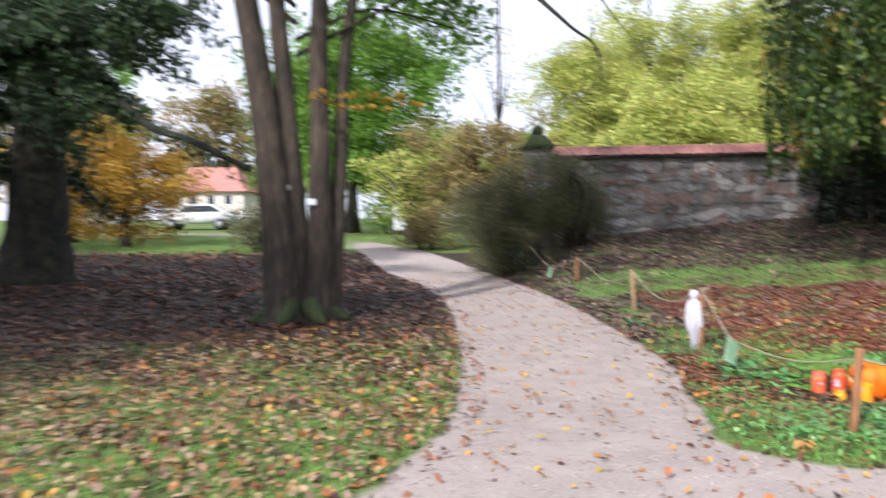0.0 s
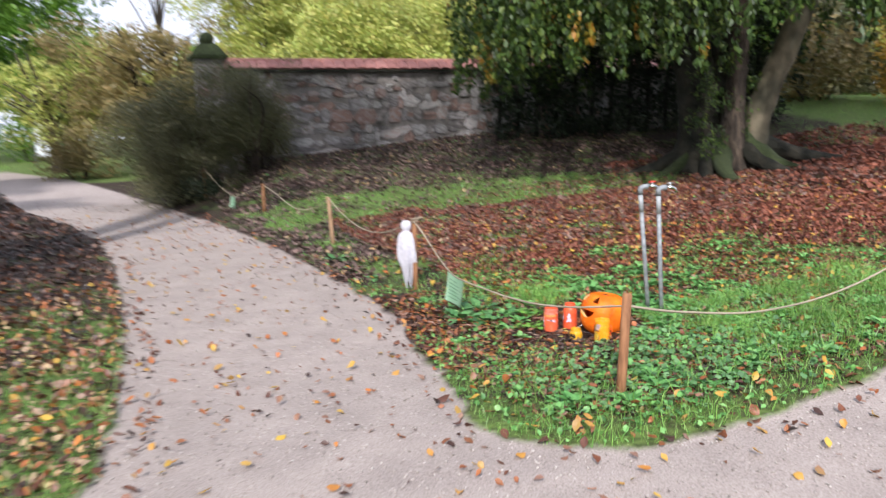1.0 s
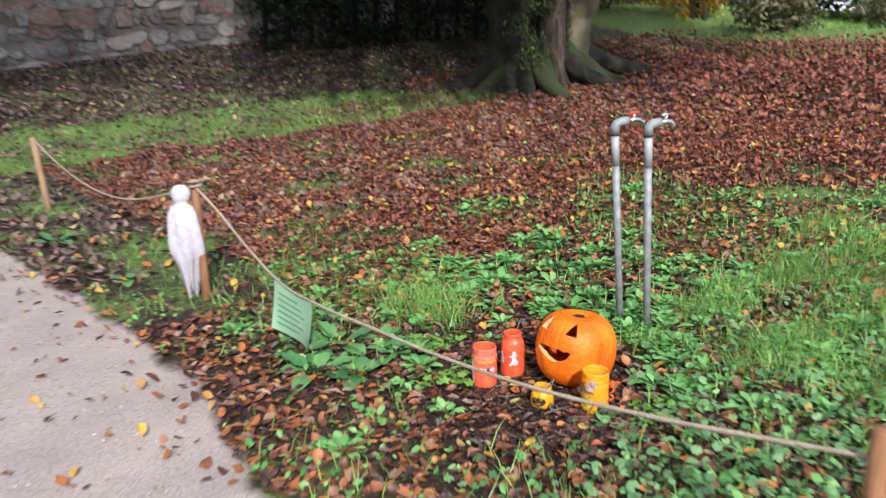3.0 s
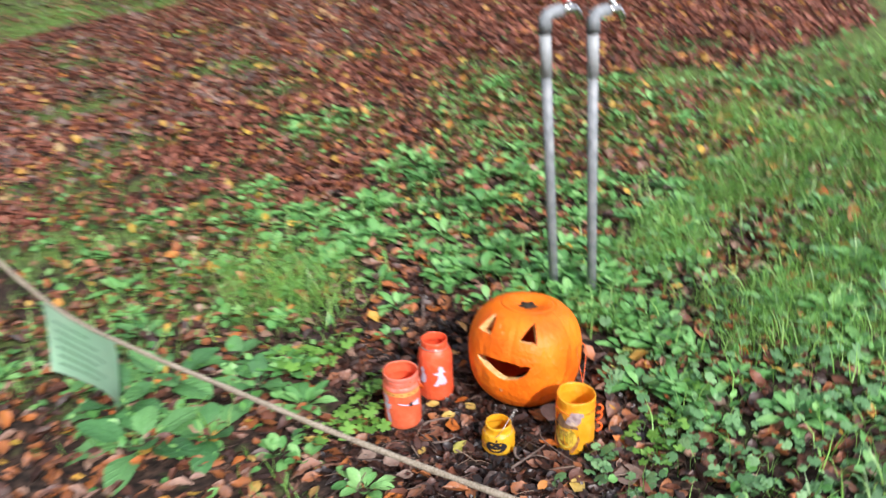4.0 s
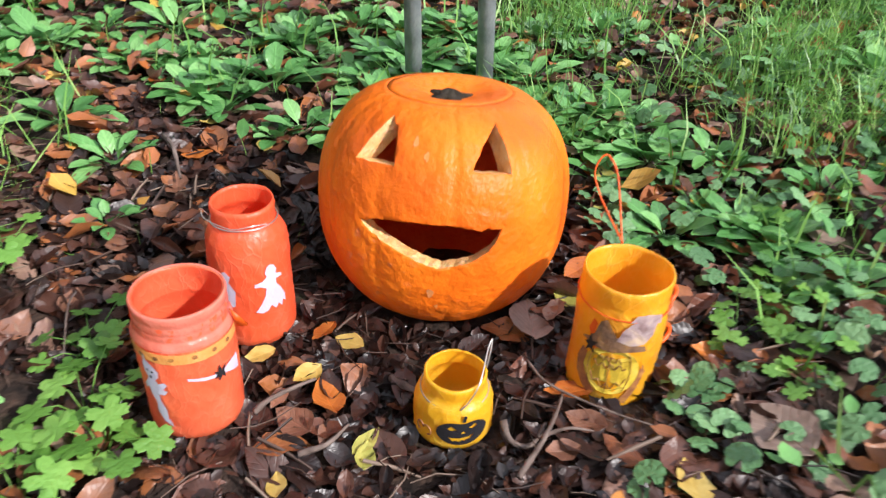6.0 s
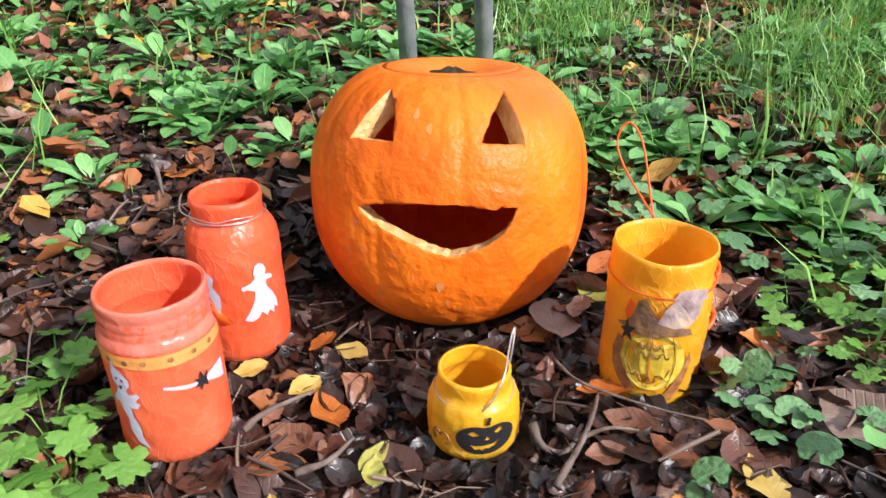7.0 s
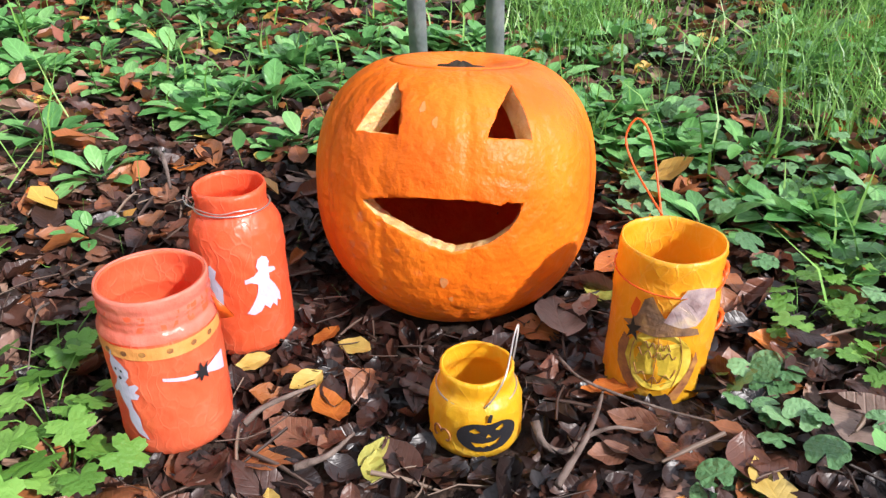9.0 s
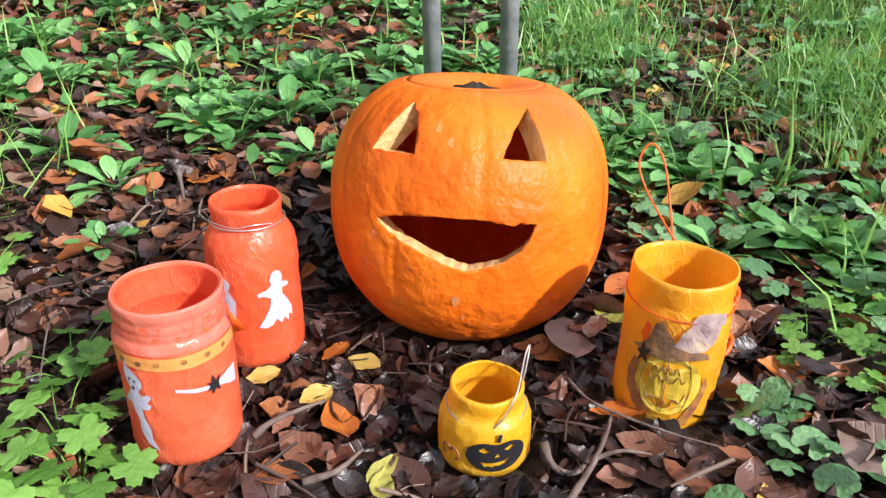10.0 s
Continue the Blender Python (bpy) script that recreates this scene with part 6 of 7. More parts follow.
# ---- standpipes ----
def standpipe(x, y, top, turn, seed, lean=(0, 0)):
    z = height(x, y)
    root = empty("standpipe", (x, y, z), "grey steel standpipe with a garden tap", "standpipe", "standpipes")
    root.matrix_basis = Matrix.Translation((x, y, z)) @ Euler((lean[0], lean[1], 0)).to_matrix().to_4x4() @ Matrix.Rotation(turn, 4, "Z")
    h = top - z
    bm = bmesh.new()
    add_tube(bm, [(0, 0, -0.08), (0.0, 0, h * 0.5), (0, 0, h - 0.13)], [0.0148, 0.0148, 0.0148], 16)
    part("pipe", bm, M_STEEL, root)
    bm = bmesh.new()
    add_tube(bm, [(0, 0, h - 0.17), (0, 0, h - 0.045)], [0.0162, 0.0162], 16)
    part("sleeve", bm, M_SLEEVE, root, "pale sleeve")
    bm = bmesh.new()
    add_tube(bm, [(0, 0, h - 0.05), (0, 0, h - 0.044), (0, 0, h - 0.040)], [0.0182, 0.0192, 0.0182], 16)
    part("collar", bm, M_TYRE, root, "dark rubber collar")
    bm = bmesh.new()
    pts = [(0, 0, h - 0.042)] + [(0.03 - 0.03 * math.cos(a), 0, h - 0.02 + 0.022 * math.sin(a)) for a in (0.2, 0.6, 1.0, 1.4)] + [(0.055, 0, h + 0.002)]
    add_tube(bm, pts, [0.0182, 0.0178, 0.0174, 0.0172, 0.0172, 0.0182], 14)
    part("elbow", bm, M_STEEL, root, "blue-grey steel elbow")
    bm = bmesh.new()
    add_tube(bm, [(0.055, 0, h + 0.002), (0.085, 0, h + 0.002), (0.105, 0, h - 0.002), (0.118, 0, h - 0.016), (0.120, 0, h - 0.032)], [0.011, 0.012, 0.011, 0.0095, 0.010], 12)
    add_tube(bm, [(0.083, 0, h + 0.005), (0.083, 0, h + 0.026)], [0.009, 0.006], 10)
    tap = part("tap", bm, M_CHROME, root, "chromed garden tap")
    bm = bmesh.new()
    add_tube(bm, [(0.083 - 0.024, 0, h + 0.028), (0.083, 0, h + 0.030), (0.083 + 0.024, 0, h + 0.028)], [0.004, 0.0065, 0.004], 8)
    part("handle", bm, M_RED if seed else M_CHROME, tap, "red tap handle" if seed else "")


standpipe(3.605, 5.617, 0.943, -0.5, 1, (-0.02, -0.085))
standpipe(3.62, 5.495, 0.938, -0.35, 0, (-0.028, -0.035))


# ---- rope fence ----
def stake(base, top_pt, r, mat, label):
    x, y = base
    z = height(x, y)
    root = empty("fence_stake", (x, y, z), label, "stake", "rope fence stakes")
    bm = bmesh.new()
    d = Vector(top_pt) - Vector((x, y, z))
    pts = [-d * 0.12, d * 0.3 + Vector((0.002, 0, 0)), d * 0.7, d * 0.985, d]
    add_tube(bm, pts, [r * 1.02, r, r * 0.98, r * 0.97, r * 0.86], 12, 0.04, int(x * 100))
    part("pole", bm, mat, root)
    return root


stake((2.345, 4.225), (2.385, 4.235, 0.595), 0.023, M_STAKE, "brown round wooden stake leaning slightly")
stake((2.563, 7.40), (2.592, 7.465, 0.600), 0.021, M_STAKE, "brown wooden stake with a rope knot")
stake((2.62, 10.3), (2.60, 10.35, 0.60), 0.024, M_STAKEPALE, "pale wooden stake in the grass verge")
stake((2.32, 13.2), (2.33, 13.2, height(2.32, 13.2) + 0.43), 0.025, M_STAKE, "brown wooden stake far along the path")
stake((1.75, 16.0), (1.75, 16.0, height(1.75, 16.0) + 0.6), 0.025, M_STAKE, "wooden stake before the shrubs")
stake((5.6, 4.75), (5.6, 4.75, height(5.6, 4.75) + 0.62), 0.024, M_STAKE, "brown wooden stake beside the gravel")


def rope(points, label, r=0.0058):
    root = empty("rope", points[0], label, "rope", "fence ropes")
    o = Vector(points[0])
    pts = smooth_path([Vector(p) - o for p in points], 10)
    bm = bmesh.new()
    add_tube(bm, pts, [r * (1 + 0.12 * math.sin(i * 1.9)) for i in range(len(pts))], 7, 0.1, 3)
    part("strand", bm, M_ROPE, root)
    return root


RA, RB, RC = (2.385, 4.236, 0.535), (2.59, 7.455, 0.585), (2.605, 10.33, 0.575)
RD, RE = (2.33, 13.2, height(2.32, 13.2) + 0.41), (1.75, 16.0, height(1.75, 16.0) + 0.57)
rope([RB, (2.575, 7.20, 0.505), (2.55, 6.85, 0.375), (2.532, 6.54, 0.288), (2.51, 6.2, 0.282), (2.49, 5.89, 0.296), (2.462, 5.5, 0.318), (2.435, 5.1, 0.360), (2.41, 4.7, 0.43), RA], "sagging beige rope between two stakes")
rope([RA, (2.75, 4.28, 0.455), (3.35, 4.36, 0.375), (4.1, 4.48, 0.395), (4.9, 4.62, 0.55), (5.6, 4.75, height(5.6, 4.75) + 0.53)], "beige rope running along the grass")
rope([RC, (2.60, 9.7, 0.44), (2.60, 9.0, 0.36), (2.595, 8.3, 0.40), RB], "beige rope slung between stakes")
rope([RD, (2.38, 12.6, 0.52), (2.48, 11.7, 0.36), (2.56, 10.9, 0.42), RC], "beige rope slung along the verge")
rope([RE, (1.86, 15.2, 0.56), (1.96, 14.15, 0.40), (1.99, 13.9, 0.405), (2.14, 13.6, 0.46), RD], "beige rope far along the path")
knot = empty("rope_knot", RB, "frayed rope knot on the stake", "knot")
bm = bmesh.new()
pts = [(0.03 * math.cos(t), 0.03 * math.sin(t), 0.004 * t - 0.01) for t in (k * 0.5 for k in range(26))]
add_tube(bm, pts, [0.006] * 26, 6)
add_tube(bm, [(0.02, -0.02, 0.02), (0.04, -0.05, 0.045), (0.055, -0.06, 0.04)], [0.006, 0.008, 0.003], 6)
part("coil", bm, M_ROPE, knot)


def hanging_sheet(a, b, drop, label, lines):
    """A laminated sheet that hangs from the rope between a and b, slightly curled."""
    a, b = Vector(a), Vector(b)
    root = empty("hanging_sign", a, label, "sign", "signs on the rope")
    along = b - a
    n = Vector((along.y, -along.x, 0)).normalized()
    bm = bmesh.new()
    NU, NV = 14, 8

    def at(u, v, off=0.0):
        bow = 0.045 * (v ** 1.5) * (u - 0.45) ** 2 * 4
        p = along * u + Vector((0, 0, -drop * v - 0.004)) + n * (bow + 0.012 * math.sin(u * 5) * v + off - 0.02 * v)
        p += Vector((along.x, along.y, 0)).normalized() * (-0.03 * v)
        return p

    for off in (0.0006, -0.0006):
        g_ = [[bm.verts.new(at(i / NU, j / NV, off)) for i in range(NU + 1)] for j in range(NV + 1)]
        for j in range(NV):
            for i in range(NU):
                q = (g_[j][i], g_[j][i + 1], g_[j + 1][i + 1], g_[j + 1][i])
                bm.faces.new(q if off > 0 else tuple(reversed(q)))
    sheet = part("sheet", bm, M_SHEET, root)
    for k in range(lines):
        v = 0.2 + 0.62 * k / max(1, lines - 1)
        for side in (0.0022, -0.0022):
            bm = bmesh.new()
            u0, u1 = 0.12, 0.62 + 0.22 * ((k * 7) % 5) / 5
            top_r = [bm.verts.new(at(u0 + (u1 - u0) * i / 8, v, side)) for i in range(9)]
            bot_r = [bm.verts.new(at(u0 + (u1 - u0) * i / 8, v + 0.028, side)) for i in range(9)]
            for i in range(8):
                bm.faces.new((top_r[i], top_r[i + 1], bot_r[i + 1], bot_r[i]))
            part("text_line", bm, M_INK, sheet, "unreadable printed line")


hanging_sheet((2.538, 6.64, 0.300), (2.518, 6.32, 0.280), 0.225, "curled green laminated sheet hanging on the rope", 6)
hanging_sheet((1.96, 14.15, 0.398), (1.99, 13.88, 0.402), 0.20, "small green laminated sheet far along the rope", 3)

# gauze figure hung on the stake: one plain mesh
bm = bmesh.new()
gh = Vector((2.545, 7.40, 0.0))
NS = 26
prof = [(0.002, 0.605), (0.028, 0.600), (0.043, 0.580), (0.047, 0.556), (0.040, 0.532), (0.028, 0.518), (0.030, 0.508), (0.052, 0.492), (0.066, 0.46), (0.072, 0.40), (0.076, 0.33), (0.078, 0.27), (0.064, 0.215), (0.046, 0.16), (0.032, 0.10), (0.020, 0.05)]
rows = []
for i, (r, z) in enumerate(prof):
    row = []
    for j in range(NS):
        t = 2 * math.pi * j / NS
        low_edge = max(0, (0.30 - z) / 0.3)
        rr = r * (1 + 0.14 * math.sin(5 * t + z * 9) * (z < 0.5) + 0.45 * low_edge * math.sin(3 * t + 1) + 0.2 * low_edge * math.sin(8 * t))
        row.append(bm.verts.new((rr * math.cos(t), 0.72 * rr * math.sin(t) + 0.035 * low_edge, z + (0.075 * math.sin(7 * t) + 0.05 * math.sin(11 * t + 1)) * low_edge)))
    rows.append(row)
for i in range(len(prof) - 1):
    for j in range(NS):
        bm.faces.new((rows[i][j], rows[i][(j + 1) % NS], rows[i + 1][(j + 1) % NS], rows[i + 1][j]))
bm.faces.new(rows[0])
ghost = part("gauze_ghost", bm, M_CLOTH, None)
ghost.location = (2.515, 7.46, 0.0)
ghost.rotation_euler = (0, 0, -0.6)
tagged(ghost, "white tattered gauze ghost hanging on a stake", "decoration")


# ---- plants by the pumpkin ----
def leaf_strip(bm, base, yaw, rise, length, width, bend, stalk=0.25, n=6, fold=0.25, wave=0.0, swell=1.25):
    """One leaf blade on a stalk, arching from its base."""
    p, ang = Vector(base), rise
    d = Vector((math.cos(yaw), math.sin(yaw), 0))
    side = Vector((-math.sin(yaw), math.cos(yaw), 0))
    own = bm.verts.layers.float_vector.new("leaf")
    rows = []
    for i in range(n + 1):
        s = i / n
        if s < stalk:
            w = 0.06
        else:
            u = (s - stalk) / (1 - stalk)
            w = max(0.05, math.sin(math.pi * min(0.975, 0.07 + u ** swell * 0.905)) ** 0.72)
        w *= width * 0.5
        up = Vector((-math.sin(ang) * d.x, -math.sin(ang) * d.y, math.cos(ang)))
        rows.append([bm.verts.new(p + side * w * u * (1 - 0.12 * abs(u)) + up * w * (fold * 1.5 * abs(u) ** 1.7 - (0.10 if u == 0 else 0) + wave * abs(u) * math.sin(i * 2.2 + 2.5 * u))) for u in (-1, -0.55, 0, 0.55, 1)])
        for u, vert in zip((-1, -0.55, 0, 0.55, 1), rows[-1]):
            vert[own] = (s, u * w / length, 0)
        p = p + (d * math.cos(ang) + Vector((0, 0, math.sin(ang)))) * (length / n)
        ang -= bend / n
    for i in range(n):
        for j in (0, 1, 2, 3):
            bm.faces.new((rows[i][j], rows[i][j + 1], rows[i + 1][j + 1], rows[i + 1][j]))


def rosette(seed, leaves, length, width, mat, name, label, rise=(0.55, 1.35), fold=0.10, wave=0.06, category="plant", group="leafy rosettes", bend=1.1, stalk=0.3, swell=1.25):
    r = random.Random(seed)
    root = empty(name, (0, 0, -5), label, category, group)
    for k in range(leaves):
        bm = bmesh.new()
        yaw = k * 2.4 + r.uniform(-0.3, 0.3)
        age = 1 - k / leaves
        ln = length * r.uniform(0.85, 1.1) * (0.55 + 0.45 * age)
        tilt_up = rise[1] + (rise[0] - rise[1]) * age + r.uniform(-0.15, 0.15)
        leaf_strip(bm, (0.006 * math.cos(yaw), 0.006 * math.sin(yaw), -0.004), yaw, tilt_up, ln, width * r.uniform(0.85, 1.12) * (0.7 + 0.3 * age), r.uniform(0.6, 1.3) * bend, stalk, 8, fold, wave, swell)
        part("leaf", bm, mat, root)
    return root


def plant_at(proto, x, y, size=1.0, turn=0.0, lift=0.004):
    c = copy_thing(proto, pose(x, y, height(x, y) + lift, 0, 0, math.degrees(turn)) @ Matrix.Diagonal((size, size, size, 1)))
    return c


ROS = [rosette(100 + k, n, ln, w, M_LEAF, "rosette_plant", "low green plant with a rosette of spoon-shaped leaves") for k, (n, ln, w) in enumerate(((14, 0.12, 0.044), (12, 0.10, 0.042), (16, 0.13, 0.047), (9, 0.085, 0.040), (13, 0.115, 0.048)))]
DOCK = [rosette(200 + k, n, ln, w, M_DOCK, "burdock_plant", "large mid-green plant with broad crinkled leaves", (0.45, 1.0), 0.05, 0.10, group="broad-leaved plants", stalk=0.3, swell=0.85) for k, (n, ln, w) in enumerate(((8, 0.22, 0.105), (7, 0.195, 0.10)))]


def cranesbill(seed):
    r = random.Random(seed)
    root = empty("cranesbill_plant", (0, 0, -5), "fresh green plant with deeply lobed leaves", "plant", "lobed-leaf plants")
    for k in range(9):
        bm = bmesh.new()
        yaw, ln = k * 2.4 + r.uniform(-0.3, 0.3), r.uniform(0.02, 0.075)
        tip = Vector((math.cos(yaw) * ln, math.sin(yaw) * ln, r.uniform(0.025, 0.06)))
        add_tube(bm, [(0, 0, -0.005), tip * 0.55 + Vector((0, 0, 0.01)), tip], [0.0012, 0.001, 0.0008], 5)
        tv, tf = PALM_LEAF[k % 2]
        size = r.uniform(0.034, 0.052)
        m = Matrix.Rotation(yaw, 3, "Z") @ Matrix.Rotation(r.uniform(-0.3, 0.45), 3, "Y") @ Matrix.Rotation(r.uniform(-0.3, 0.3), 3, "X")
        vs = [bm.verts.new(tip + m @ (Vector(v) * size)) for v in tv]
        for f in tf:
            bm.faces.new([vs[i] for i in f])
        part("leaf", bm, M_LOBED, root)
    return root


CRANE = [cranesbill(k) for k in (1, 2)]
r_p = random.Random(77)
for k, (x, y, s) in enumerate(((3.59, 5.87, 1.1), (3.74, 5.88, 1.1), (3.52, 5.98, 0.85), (3.46, 5.78, 1.0), (3.66, 6.35, 1.1), (3.77, 6.13, 1.0), (3.38, 5.30, 0.85), (3.42, 5.22, 0.85), (3.44, 5.13, 0.9), (3.24, 5.21, 0.85), (3.31, 6.03, 0.75),
                               (3.17, 5.97, 0.6), (2.80, 5.99, 0.85), (2.64, 5.85, 0.9), (2.63, 5.66, 0.8), (3.40, 6.16, 0.9), (3.62, 5.74, 0.8), (3.55, 5.66, 0.9), (3.70, 5.62, 1.0), (3.50, 5.50, 0.85), (3.66, 5.42, 0.9), (3.76, 5.50, 1.0), (3.23, 5.08, 0.75), (3.29, 5.15, 0.7), (3.15, 5.00, 0.7), (3.34, 5.0, 0.8))):
    plant_at(ROS[k % 5], x, y, s, r_p.uniform(0, 6.28))
count = 0
while count < 330:
    x, y = r_p.uniform(2.0, 5.9), r_p.uniform(4.1, 7.9)
    if inside(PATCH_POLY, x, y) or inside(PATH_POLY, x - 0.12, y) or (x - 3.155) ** 2 + (y - 5.5) ** 2 < 0.07:
        continue
    if x < 3.2 and 4.75 < y < 5.35 or x > 3.55 and 4.6 < y < 5.3 and r_p.random() < 0.45:
        continue
    belt = 1.0 if (3.4 < x < 4.4 and 5.2 < y < 6.8) else 0.38 if (y < 5.3 and x < 4.0) else 0.16
    if float(turf(x, y)) < 0.5 or r_p.random() > belt:
        continue
    plant_at(ROS[r_p.randrange(5)], x, y, r_p.uniform(0.6, 1.0), r_p.uniform(0, 6.28))
    count += 1
for k, (x, y, s) in enumerate(((2.69, 6.40, 1.0), (2.59, 6.12, 0.9), (2.47, 6.24, 1.0), (2.86, 6.30, 0.7), (2.80, 6.16, 0.7), (2.82, 6.66, 0.7), (2.55, 6.42, 0.9), (2.62, 6.62, 0.7), (2.78, 4.25, 0.5), (2.6, 4.05, 0.5), (2.35, 9.2, 0.9), (2.4, 8.0, 0.7))):
    plant_at(DOCK[k % 2], x, y, s, k * 1.3)
for k, (x, y, s) in enumerate(((2.94, 5.87, 0.8), (2.86, 5.835, 0.8), (2.815, 5.79, 0.9), (2.75, 5.84, 0.85), (2.97, 6.07, 0.8), (2.91, 6.11, 0.9), (3.06, 6.05, 0.8), (3.06, 5.15, 0.6), (3.05, 5.09, 0.7), (3.12, 5.10, 0.6), (2.99, 5.10, 0.55), (3.28, 5.06, 0.6))):
    plant_at(CRANE[k % 2], x, y, s, k * 2.1)
for proto in ROS + DOCK + CRANE:
    for o in list(proto.children_recursive) + [proto]:
        bpy.data.objects.remove(o)


# ---- single leaves and twigs that stand out ----
def fallen_leaf(x, y, length, turn, col, label, curl=0.5, width=0.62, seed=0, lift=0.006):
    v, f = rich_leaf(seed, width, curl, 0.18, 0.4, 8)
    m = turns(np.array([turn]), np.array([0.12 * math.sin(seed)]), np.array([0.25 * math.cos(seed * 2)]))[0]
    own = v.copy()
    v = (v @ m.T) * length
    v[:, 2] += height(x, y) + 0.010 + lift
    v[:, 0] += x
    v[:, 1] += y
    ob = fast("fallen_leaf", v, f, col, smooth=True)
    keep_leaf_shape(ob, own)
    tagged(ob, label, "leaf", "single fallen leaves")


M_LYELLOW = material("yellow fallen leaf", ((0.46, 0.30, 0.055), (0.64, 0.47, 0.14)), scale=60, rough=0.5, bump=0.2, trans=0.2, veins=0.2)
M_LORANGE = material("orange fallen leaf", ((0.34, 0.085, 0.015), (0.52, 0.17, 0.03)), scale=50, rough=0.38, bump=0.25, trans=0.15, veins=0.3)
M_LPALE = material("pale brown fallen leaf", ((0.22, 0.145, 0.11), (0.34, 0.245, 0.195)), scale=40, rough=0.6, bump=0.3, trans=0.1, veins=0.3)
M_LBROWN = material("brown fallen leaf", ((0.12, 0.05, 0.03), (0.24, 0.11, 0.065)), scale=40, rough=0.45, bump=0.3, trans=0.1, veins=0.3)
M_LOLIVE = material("olive yellow fallen leaf", ((0.30, 0.30, 0.06), (0.46, 0.42, 0.10)), scale=40, rough=0.5, bump=0.4, trans=0.15)
Y_, O_, P_, B_, G_ = (M_LYELLOW, "bright yellow fallen leaf on the litter"), (M_LORANGE, "glossy orange fallen beech leaf"), (M_LPALE, "pale brown dry round leaf"), (M_LBROWN, "brown curled beech leaf"), (M_LOLIVE, "olive yellow fallen leaf on the litter")
for k, (x, y, ln, tu, (mat, lab), cu) in enumerate((
        (3.39, 5.82, 0.062, 0.3, Y_, 0.3), (2.965, 5.684, 0.058, 2.2, (M_LYELLOW, "pale yellow fallen leaf beside a jar"), 0.2), (3.002, 5.589, 0.060, 1.2, Y_, 0.25), (2.915, 5.592, 0.085, 0.6, O_, 0.7),
        (2.863, 5.538, 0.060, -0.5, G_, 0.5), (2.945, 5.623, 0.062, 2.6, Y_, 0.8), (3.063, 5.385, 0.105, 0.2, P_, 0.25), (3.095, 5.43, 0.08, 1.4, P_, 0.4), (2.916, 5.133, 0.12, 0.5, P_, 0.4), (2.846, 5.225, 0.085, 0.2, Y_, 0.6),
        (3.226, 6.064, 0.105, 1.1, O_, 0.8), (3.264, 5.909, 0.085, 0.4, B_, 0.8), (3.437, 5.923, 0.06, 2.0, Y_, 0.9), (2.845, 5.535, 0.06, 0.1, G_, 0.8), (2.877, 5.615, 0.085, 1.0, B_, 1.0), (3.341, 5.91, 0.075, 1.9, O_, 0.9),
        (3.005, 5.929, 0.07, 0.2, B_, 0.7), (3.021, 5.184, 0.075, 1.5, O_, 0.8), (3.055, 5.277, 0.09, 1.0, B_, 0.9), (3.014, 5.622, 0.06, 2.7, O_, 0.5), (3.159, 5.329, 0.08, 2.4, O_, 0.7), (3.10, 5.34, 0.075, 0.9, G_, 0.9),
        (3.277, 5.109, 0.06, 1.6, O_, 0.8), (3.445, 5.009, 0.10, 0.5, O_, 0.7), (2.874, 5.345, 0.06, 2.0, B_, 1.2), (2.954, 5.338, 0.085, 1.9, O_, 0.7), (3.554, 6.07, 0.07, 1.0, O_, 0.8), (2.914, 5.321, 0.07, 1.2, B_, 0.9),
        (2.988, 5.097, 0.08, 0.9, B_, 0.8), (3.232, 5.022, 0.08, 1.4, P_, 0.9), (3.038, 5.703, 0.07, 1.3, B_, 0.6), (3.288, 5.282, 0.085, 1.8, G_, 0.6), (3.497, 5.995, 0.06, 2.8, B_, 0.8), (3.363, 6.085, 0.06, 0.3, O_, 0.9),
        (2.72, 5.72, 0.08, 1.0, P_, 0.5), (2.70, 5.86, 0.105, 1.9, Y_, 1.0), (2.66, 5.74, 0.09, 0.4, O_, 1.0), (2.71, 5.60, 0.06, 2.2, P_, 0.4), (2.73, 5.655, 0.075, 1.2, P_, 0.7), (2.80, 5.61, 0.05, 0.3, Y_, 0.4), (2.64, 5.58, 0.09, 2.5, O_, 0.8), (2.60, 5.62, 0.07, 0.9, G_, 0.4),
        (3.36, 5.29, 0.10, 0.2, G_, 0.3), (3.72, 5.02, 0.09, 0.8, P_, 0.8), (4.1, 4.85, 0.09, 2.0, Y_, 0.6), (3.9, 5.6, 0.08, 1.0, O_, 0.8))):
    fallen_leaf(x, y, ln * 0.68, tu, mat, lab, cu, 0.8 if mat is M_LPALE else (0.5 if mat is M_LOLIVE else 0.6), k)


def twig(points, r, label="thin dry grey twig on the leaves"):
    root = empty("twig", (points[0][0], points[0][1], height(points[0][0], points[0][1])), label, "twig", "twigs")
    o = Vector(root.location)
    bm = bmesh.new()
    pts = smooth_path([Vector((x, y, height(x, y) + z)) - o for x, y, z in points], 5)
    add_tube(bm, pts, [r * (1 - 0.6 * i / (len(pts) - 1)) for i in range(len(pts))], 6, 0.3, 1)
    part("stick", bm, M_TWIG, root)


